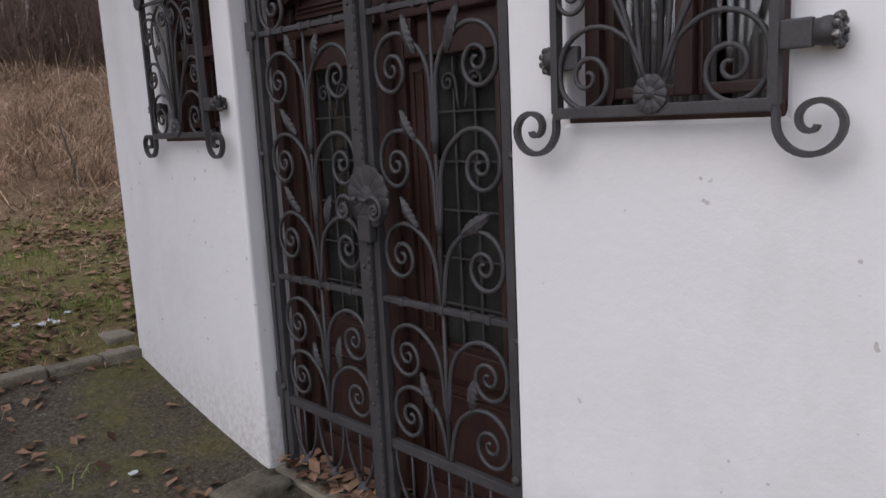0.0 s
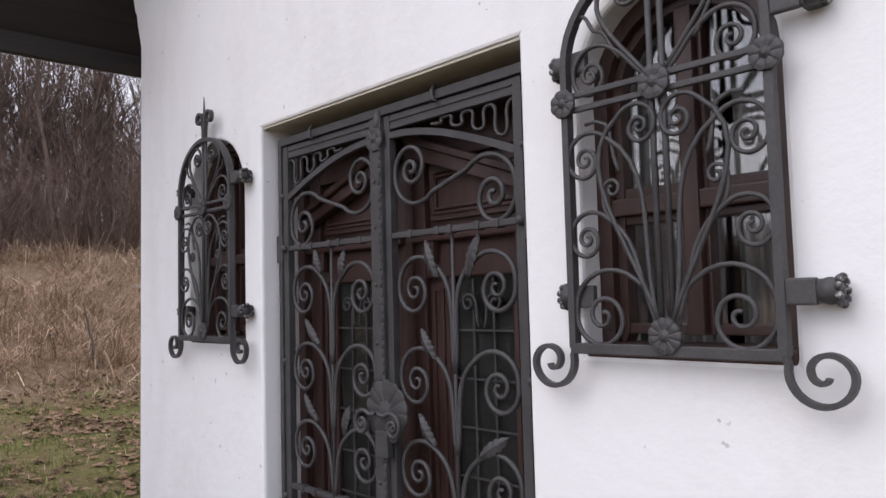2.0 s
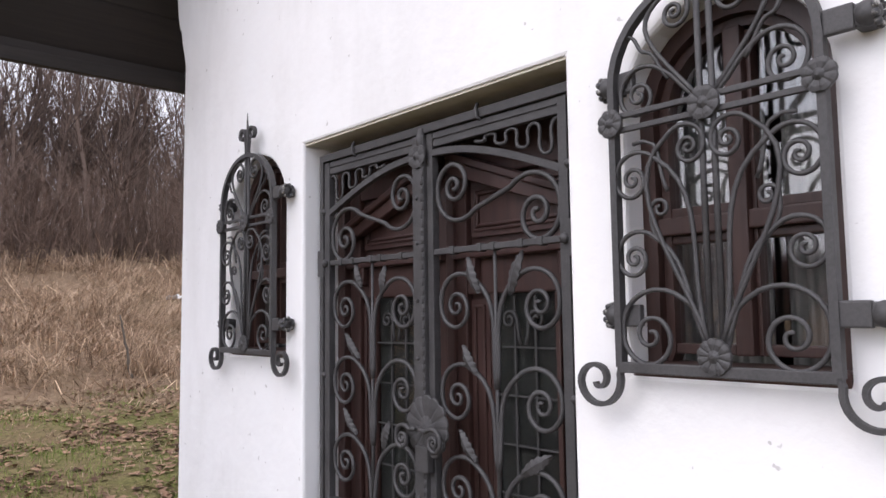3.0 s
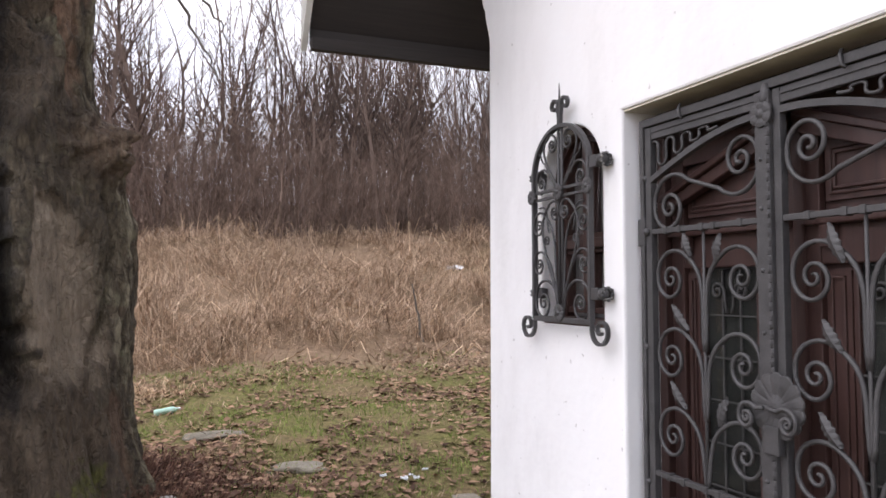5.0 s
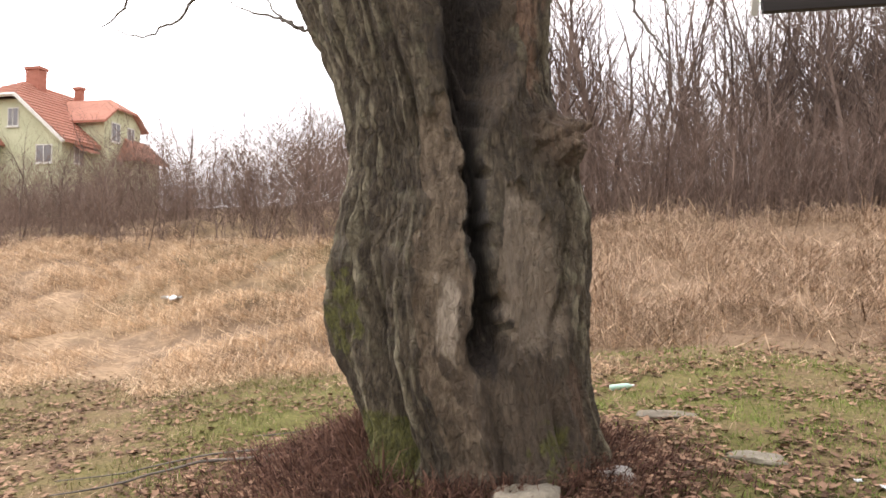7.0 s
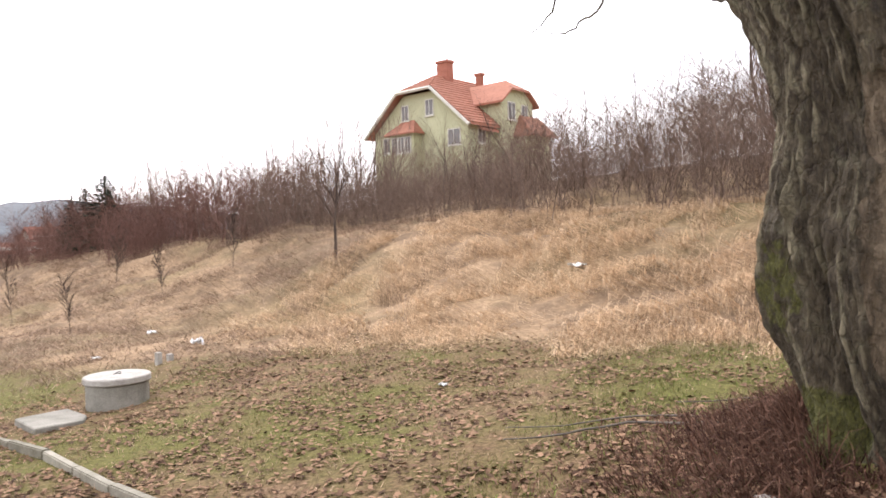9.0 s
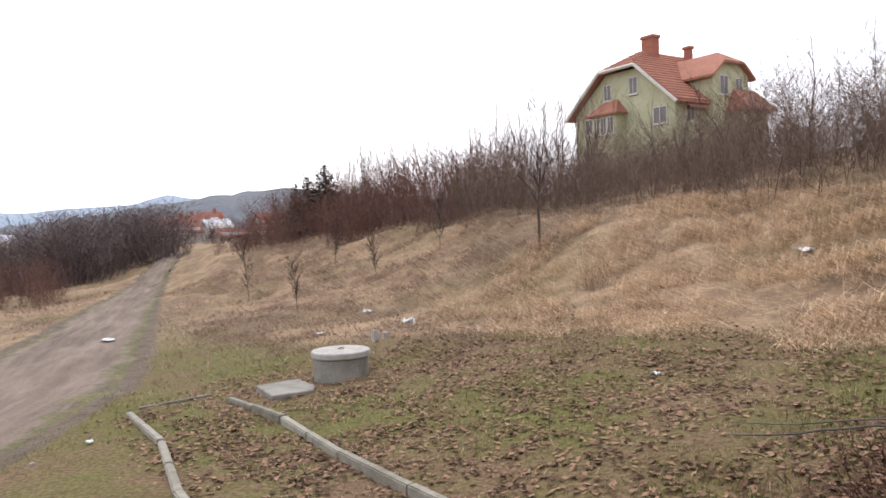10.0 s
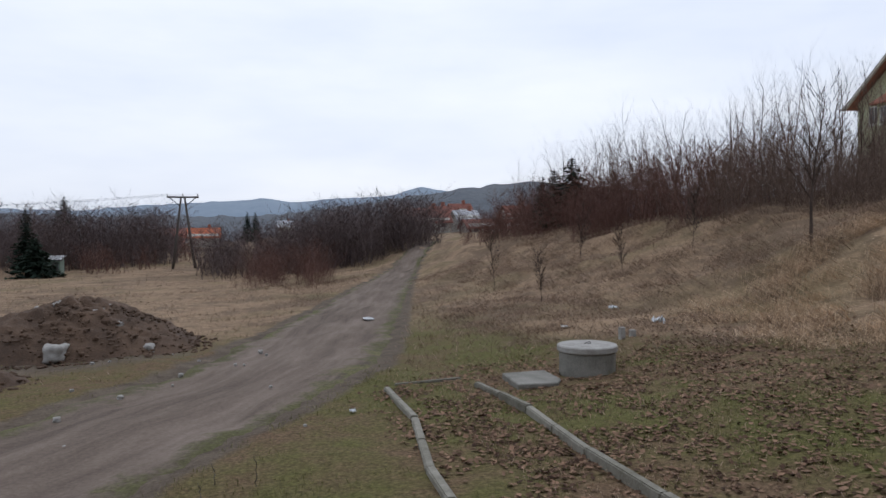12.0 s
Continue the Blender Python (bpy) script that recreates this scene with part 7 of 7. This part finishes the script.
# ---- kerbs of the lane, well, slab ----
def kerb_row(name, pts, label, proud=0.07, wide=0.085, piece=0.98):
    k = thing(name, label, "kerb", "concrete kerbs of the lane", (*pts[0], land(*pts[0])))
    base = Vector(k.location)
    rnd = random.Random(len(pts) * 7 + int(pts[0][1] * 10))
    for (ax, ay), (bx, by) in zip(pts, pts[1:]):
        length = math.hypot(bx - ax, by - ay)
        n = max(1, round(length / piece))
        for i in range(n):
            f0, f1 = i / n + 0.004, (i + 1) / n - 0.004
            x0, y0, x1, y1 = ax + (bx - ax) * f0, ay + (by - ay) * f0, ax + (bx - ax) * f1, ay + (by - ay) * f1
            j = rnd.uniform(-0.012, 0.012)
            nxx, nyy = -(by - ay) / length * wide / 2, (bx - ax) / length * wide / 2
            z0, z1 = land(x0, y0) + proud + j, land(x1, y1) + proud + j + rnd.uniform(-0.01, 0.01)
            bm = bmesh.new()
            top = [Vector((x0 + nxx, y0 + nyy, z0)), Vector((x1 + nxx, y1 + nyy, z1)), Vector((x1 - nxx, y1 - nyy, z1)), Vector((x0 - nxx, y0 - nyy, z0))]
            a = [bm.verts.new(v - base) for v in top]
            b = [bm.verts.new(v - base - Vector((0, 0, 0.26))) for v in top]
            bm.faces.new(a)
            bm.faces.new(b[::-1])
            for q in range(4):
                bm.faces.new((a[q], b[q], b[(q + 1) % 4], a[(q + 1) % 4]))
            bmesh.ops.recalc_face_normals(bm, faces=bm.faces)
            bmesh.ops.bevel(bm, geom=list(bm.edges), offset=0.012, segments=2, affect="EDGES")
            part("kerb_stone", bm, KERB, k)
    return k


kerb_row("kerb", [(-3.6, 2.70), (-5.2, 2.76), (-6.6, 2.84), (-8.4, 2.98), (-10.2, 2.92)], "grey concrete kerb along the leafy lane", 0.085)
kerb_row("kerb", [(-4.2, 1.20), (-5.8, 1.32), (-6.67, 1.37), (-8.62, 1.68), (-10.65, 1.74)], "grey concrete kerb on the track side of the lane", 0.06)
kerb_row("kerb", [(-10.93, 1.9), (-10.9, 2.9)], "low concrete kerb across the end of the lane", 0.02, 0.07)

wz = land(-10.15, 4.55)
well = thing("well", "round grey concrete well ring with a flat lid", "well", at=(-10.18, 4.58, wz))
part("ring", lathe([(0.395, -0.3), (0.40, 0.0), (0.40, 0.30), (0.39, 0.315)], 48), CONCRETE, well, smooth=False)
part("lid", lathe([(0.40, 0.316), (0.425, 0.325), (0.43, 0.335), (0.43, 0.395), (0.415, 0.41), (0.06, 0.418), (0.05, 0.41), (0.02, 0.41)], 48), PALE_STONE, well, "pale round concrete lid")
part("lid_ring", tube([(0.05 * math.cos(t), 0.05 * math.sin(t), 0.42 + 0.02 * math.sin(t)) for t in (0.5 * k for k in range(13))], 0.006, 5, (0, 0, 1)), WORN, well)

slab = thing("slab", "flat weathered concrete slab lying in the grass", "slab", at=(-10.05, 3.68, land(-10.05, 3.68)))
bm = prism([(-0.42, 0.36), (-0.40, -0.30), (0.40, -0.36), (0.44, 0.20), (0.2, 0.34)], -0.05, 0.06, "z", 0.014)
part("plate", bm, CONCRETE, slab)


def rock(name, x, y, size, flat, material, label, category="stone", seed=0, lift=0.3, group="", turn=0.0):
    """A broken stone: a lump with flattened faces and worn corners, lying on the ground."""
    bm = bmesh.new()
    bmesh.ops.create_icosphere(bm, subdivisions=3, radius=1.0)
    off = Vector((seed * 3.7, seed * 1.3, seed * 2.1))
    ct, st = math.cos(turn), math.sin(turn)
    for v in bm.verts:
        d = v.co.normalized()
        cube = 1.0 / max(abs(d.x), abs(d.y), abs(d.z)) ** 0.8
        r = cube * (1 + 0.42 * noise.noise(d * 1.4 + off) + 0.14 * noise.noise(d * 3.3 + off) + 0.05 * noise.noise(d * 9 + off) + 0.10 * abs(noise.noise(d * 2.2 - off)))
        px, py = d.x * r * size[0] / 2, d.y * r * size[1] / 2
        v.co = (px * ct - py * st, px * st + py * ct, d.z * r * flat / 2)
    ob = part(name, bm, material, None, smooth=True)
    ob.location = (x, y, land(x, y) + flat * lift)
    return tagged(ob, label, category, group)


rock("stone", 0.43, 6.25, (0.40, 0.26), 0.055, STONE, "flat weathered stone in the grass", seed=1, lift=-0.02)
rock("stone", 0.83, 5.14, (0.36, 0.17), 0.065, STONE, "long grey stone in the grass near the tree", seed=2, lift=0.0, turn=-0.15)
rock("stone", -0.46, 3.92, (0.30, 0.22), 0.16, STONE, "angular grey stone at the foot of the tree", seed=3, lift=0.2)
rock("stone", -0.02, 4.35, (0.20, 0.13), 0.08, PALE_STONE, "small pale stone beside the tree roots", seed=4, lift=0.2)
rock("stone", -1.35, 3.75, (0.22, 0.10), 0.05, PALE_STONE, "thin pale stone among dead stalks", seed=5, lift=0.6)
rock("boulder", -18.3, -2.25, (0.30, 0.26), 0.26, PALE_STONE, "pale rounded stone below the soil heap", "boulder", 6, 0.3)
rock("boulder", -17.6, -4.0, (0.50, 0.40), 0.36, PALE_STONE, "angular pale block below the soil heap", "boulder", 7, 0.55)

# edging stones by the corner of the house
edging = thing("stone_edging", "low mossy stone edging beside the house corner", "edging", at=(1.2, 4.07, 0.2))
rnd = random.Random(4)
x = 1.70
for k, ln in enumerate((0.20, 0.26, 0.24, 0.30, 0.28, 0.26)):
    x0 = x - ln
    z = land(x - ln / 2, 3.95)
    bm = box((x0 + 0.006 - 1.2, -0.055 + 0.012 * k, z - 0.3), (x - 1.2, 0.06 + 0.012 * k, z - 0.2 + 0.075 + rnd.uniform(-0.012, 0.012)), 0.014)
    for v in bm.verts:
        v.co += Vector((noise.noise(v.co * 9), noise.noise(v.co * 9 + Vector((5, 0, 0))), noise.noise(v.co * 8 + Vector((9, 0, 0))))) * 0.012
    part("edge_stone", bm, STONE, edging)
    x = x0
bm = box((0.40, 0.16, 0.05), (0.56, 0.62, 0.13), 0.014)
for v in bm.verts:
    v.co += Vector((noise.noise(v.co * 9), noise.noise(v.co * 9 + Vector((5, 0, 0))), 0)) * 0.014
part("edge_stone", bm, STONE, edging)

# door step stone, half buried
rock("step_stone", 1.56, 2.66, (0.26, 0.18), 0.12, STONE, "mossy stone beside the doorway", seed=11, lift=0.05)


# ---- soil heap ----
def heap(cx, cy, rx, ry, tall, seed, label):
    n, m = 120, 60
    vs, fs = [], []
    for j in range(m + 1):
        f = j / m
        for i in range(n):
            a = 2 * math.pi * i / n
            rr = f * (1 + 0.14 * noise.noise(Vector((math.cos(a) * 1.4, math.sin(a) * 1.4, seed))))
            x, y = cx + rx * rr * math.cos(a), cy + ry * rr * math.sin(a)
            h = tall * (1 - f ** 1.5) * (1 + 0.25 * noise.noise(Vector((x * 0.6, y * 0.6, seed))))
            h += 0.14 * noise.noise(Vector((x * 1.9, y * 1.9, seed))) * (1 - f) + 0.12 * noise.noise(Vector((x * 4, y * 4, seed))) * (1 - f ** 4) + 0.07 * abs(noise.noise(Vector((x * 9, y * 9, seed)))) * (1 - f ** 4)
            vs.append((x, y, land(x, y) + h - 0.06 * f ** 3))
    for j in range(m):
        for i in range(n):
            fs.append((j * n + i, j * n + (i + 1) % n, (j + 1) * n + (i + 1) % n, (j + 1) * n + i))
    return tagged(from_arrays("soil_heap", vs, fs, SOIL, smooth=True), label, "soil heap", "heaps of dug soil")


heap(-20.0, -4.1, 2.7, 3.0, 1.22, 1.0, "heap of dark dug soil mixed with rubble")
heap(-22.6, -8.6, 2.6, 2.6, 0.95, 5.0, "second heap of dug soil with rubble")
def clods(n_, cx, cy, rx, ry, tall, seed):
    """Lumps of earth and roots lying all over a heap."""
    r = random.Random(seed)
    base = bmesh.new()
    bmesh.ops.create_icosphere(base, subdivisions=1, radius=1.0)
    co = np.array([v.co[:] for v in base.verts])
    fc = np.array([[v.index for v in f.verts] for f in base.faces])
    base.free()
    vs, fs = [], []
    for k in range(n_):
        a, f = r.uniform(0, 6.28), math.sqrt(r.uniform(0.0, 1.25))
        x, y = cx + rx * f * math.cos(a), cy + ry * f * math.sin(a)
        s = r.uniform(0.015, 0.055) * (1.6 if r.random() < 0.1 else 1)
        q = co * np.array([r.uniform(0.7, 1.3), r.uniform(0.7, 1.3), r.uniform(0.5, 0.9)]) * s
        q = q * np.array([[r.uniform(0.75, 1.25)] for _ in co])
        fs += (fc + len(vs)).tolist()
        vs += (q + np.array([x, y, land(x, y) + max(0.0, tall * (1 - f ** 1.5)) + 0.01])).tolist()
    return tagged(from_arrays("clods", vs, fs, SOIL), "loose clods of dug earth on the heap", "soil", kind="stuff")


clods(1500, -20.0, -4.1, 2.7, 3.0, 1.22, 1)
clods(800, -22.6, -8.6, 2.6, 2.6, 0.95, 2)
clods(350, -14.6, -5.4, 1.5, 1.6, 0.45, 3)
heap(-14.6, -5.4, 1.5, 1.6, 0.45, 9.0, "low heap of dark soil beside the track")
rnd = random.Random(9)
for k in range(22):
    a, f = rnd.uniform(0, 6.28), rnd.uniform(0.1, 0.95)
    x, y = -20.0 + 2.6 * f * math.cos(a), -4.1 + 2.9 * f * math.sin(a)
    s = rnd.uniform(0.06, 0.17)
    ob = rock("rubble", x, y, (s, s * 0.8), s * 0.7, PALE_STONE, "pale piece of rubble in the dug soil", "rubble", 30 + k, 0.3, "rubble in the soil")
    ob.location.z = land(x, y) + 1.2 * (1 - f ** 1.5) + 0.02
for k in range(26):
    x, y = rnd.uniform(-19, -9), rnd.uniform(-5.5, 0.5)
    s = rnd.uniform(0.04, 0.12)
    rock("pebble", x, y, (s, s * 0.8), s * 0.6, PALE_STONE, "pale loose stone beside the track", "pebble", 60 + k, 0.3, "loose stones")

# ---- puddle in the track ----
def puddle(cx, cy, rx, ry, seed):
    pts = []
    for k in range(28):
        a = 2 * math.pi * k / 28
        r = 1 + 0.25 * noise.noise(Vector((math.cos(a) * 1.5, math.sin(a) * 1.5, seed)))
        pts.append((rx * r * math.cos(a), ry * r * math.sin(a)))
    ob = part("puddle", prism(pts, 0.0, 0.02, "z"), WATER)
    ob.location = (cx, cy, land(cx, cy) + 0.012)
    return tagged(ob, "shallow puddle reflecting the pale sky", "puddle", "puddles on the track")


p = Mat("puddle_water", (0.06, 0.055, 0.05), 0.06)
p.bump(p.noise(0.4, 2, 0.5), 0.03, 0.01)
WATER = p.m
puddle(-23.2, 3.55, 0.38, 0.17, 1.0)

# ---- litter ----
def scrap(x, y, size, tall, material, label, seed, category="litter"):
    """A crumpled piece of paper or plastic film."""
    bm = bmesh.new()
    bmesh.ops.create_grid(bm, x_segments=7, y_segments=6, size=0.5)
    off = Vector((seed, seed * 2.0, 0))
    for v in bm.verts:
        q = v.co.copy()
        v.co = (q.x * size + 0.15 * size * noise.noise(q * 4 + off), q.y * size * 0.7 + 0.12 * size * noise.noise(q * 5 - off), tall * (0.55 + 0.9 * noise.noise(q * 5 + off)))
    made = bmesh.ops.extrude_face_region(bm, geom=list(bm.faces))
    bmesh.ops.translate(bm, vec=(0, 0, -0.004), verts=[v for v in made["geom"] if isinstance(v, bmesh.types.BMVert)])
    bmesh.ops.recalc_face_normals(bm, faces=bm.faces)
    ob = part("litter", bm, material, None, smooth=True)
    ob.location = (x, y, soil(x, y) + 0.015)
    return tagged(ob, label, category, "scraps of litter")


for k, (x, y, s, h) in enumerate(((-17.3, 8.8, 0.24, 0.12), (-15.4, 6.6, 0.2, 0.06), (-13.35, 7.65, 0.26, 0.16), (-7.78, 12.6, 0.30, 0.12), (5.58, 13.85, 0.30, 0.12), (-12.4, -0.2, 0.12, 0.04),
                                  (-9.5, 1.1, 0.10, 0.04), (-5.9, 6.4, 0.09, 0.03))):
    scrap(x, y, s, h, LITTER, "crumpled white scrap of plastic film", k + 1)
rnd = random.Random(2)
for k in range(7):
    scrap(1.43 + rnd.uniform(-0.16, 0.16), 4.70 + rnd.uniform(-0.09, 0.09), rnd.uniform(0.02, 0.05), 0.018, LITTER, "small white scraps lying in the grass", 20 + k)
scrap(1.25, 3.1, 0.035, 0.008, LITTER, "small white cigarette end on the gravel", 40)

bottle = thing("bottle", "pale green plastic bottle lying in the grass", "bottle", at=(0.10, 7.45, land(0.10, 7.45) + 0.03))
bottle.scale = (0.72, 0.72, 0.72)
bm = lathe([(0.012, -0.155), (0.036, -0.15), (0.04, -0.12), (0.037, -0.05), (0.04, 0.0), (0.04, 0.06), (0.03, 0.10), (0.014, 0.125), (0.013, 0.145)], 18)
bmesh.ops.rotate(bm, verts=bm.verts, matrix=Matrix.Rotation(radians(84), 3, "Y"))
bmesh.ops.rotate(bm, verts=bm.verts, matrix=Matrix.Rotation(radians(12), 3, "Z"))
part("body", bm, GREEN_GLASS, bottle, smooth=True)
bm = lathe([(0.016, 0.14), (0.016, 0.165)], 12)
bmesh.ops.rotate(bm, verts=bm.verts, matrix=Matrix.Rotation(radians(84), 3, "Y"))
bmesh.ops.rotate(bm, verts=bm.verts, matrix=Matrix.Rotation(radians(12), 3, "Z"))
part("cap", bm, LITTER, bottle, "white screw cap")

# stumps of cut posts in the grass behind the well
for x, y, h in ((-12.69, 6.50, 0.22), (-12.75, 6.75, 0.13)):
    ob = part("post_stump", box((-0.05, -0.05, -0.1), (0.05, 0.05, h), 0.012), PALE_STONE)
    ob.location = (x, y, land(x, y))
    tagged(ob, "short pale post stump behind the well", "post", "post stumps")

# fallen branches and a broken stake
def stick(pts, r, label, name="fallen_branch", category="branch"):
    out = []
    rnd_ = random.Random(int(pts[0][0] * 100))
    for (a, b) in zip(pts, pts[1:]):
        for k in range(6):
            x_, y_, h_ = (a[i] + (b[i] - a[i]) * k / 6 for i in range(3))
            out.append((x_ + rnd_.uniform(-0.012, 0.012), y_ + rnd_.uniform(-0.012, 0.012), soil(x_, y_) + h_))
    out.append((pts[-1][0], pts[-1][1], soil(*pts[-1][:2]) + pts[-1][2]))
    ob = part(name, tube(out, [r * (1 - 0.6 * k / (len(out) - 1)) for k in range(len(out))], 6, (0, 0, 1)), LIMB, None, smooth=True)
    return tagged(ob, label, category)


stick([(3.45, 9.9, -0.05), (3.38, 9.88, 0.35), (3.28, 9.85, 0.78)], 0.022, "thin broken stake standing in dry grass", "stake", "stake")
stick([(-1.9, 4.9, 0.03), (-2.8, 4.95, 0.05), (-3.7, 4.6, 0.02)], 0.014, "thin fallen branch lying on the grass")
stick([(-2.3, 5.3, 0.03), (-3.0, 5.25, 0.04), (-3.9, 4.9, 0.02)], 0.010, "slender fallen twig on the leafy grass")
stick([(-1.7, 6.0, 0.05), (-2.3, 6.15, 0.04), (-2.9, 6.0, 0.02)], 0.010, "short fallen branch near the tree")
# dead weed stalks on the verge of the track
for x, y, h in ((-6.9, -0.1, 0.30), (-7.05, -0.45, 0.20), (-6.75, -0.55, 0.16)):
    stick([(x, y, -0.03), (x + 0.01, y + 0.01, h * 0.6), (x + 0.03, y - 0.01, h)], 0.006, "thin dead weed stalk on the verge", "weed_stalk", "dead weed")

# short fence posts at the far edge of the field
for k in range(9):
    fx, fy = polar(99.3 + 0.24 * k, 92 + 0.6 * k)
    ob = part("fence_post", box((-0.07, -0.07, -0.2), (0.07, 0.07, 0.75 + 0.12 * math.sin(k * 2.1)), 0.015), GREY_WOOD)
    ob.location = (fx, fy, land(fx, fy))
    tagged(ob, "short dark wooden fence post by the field", "fence post", "fence posts by the field")
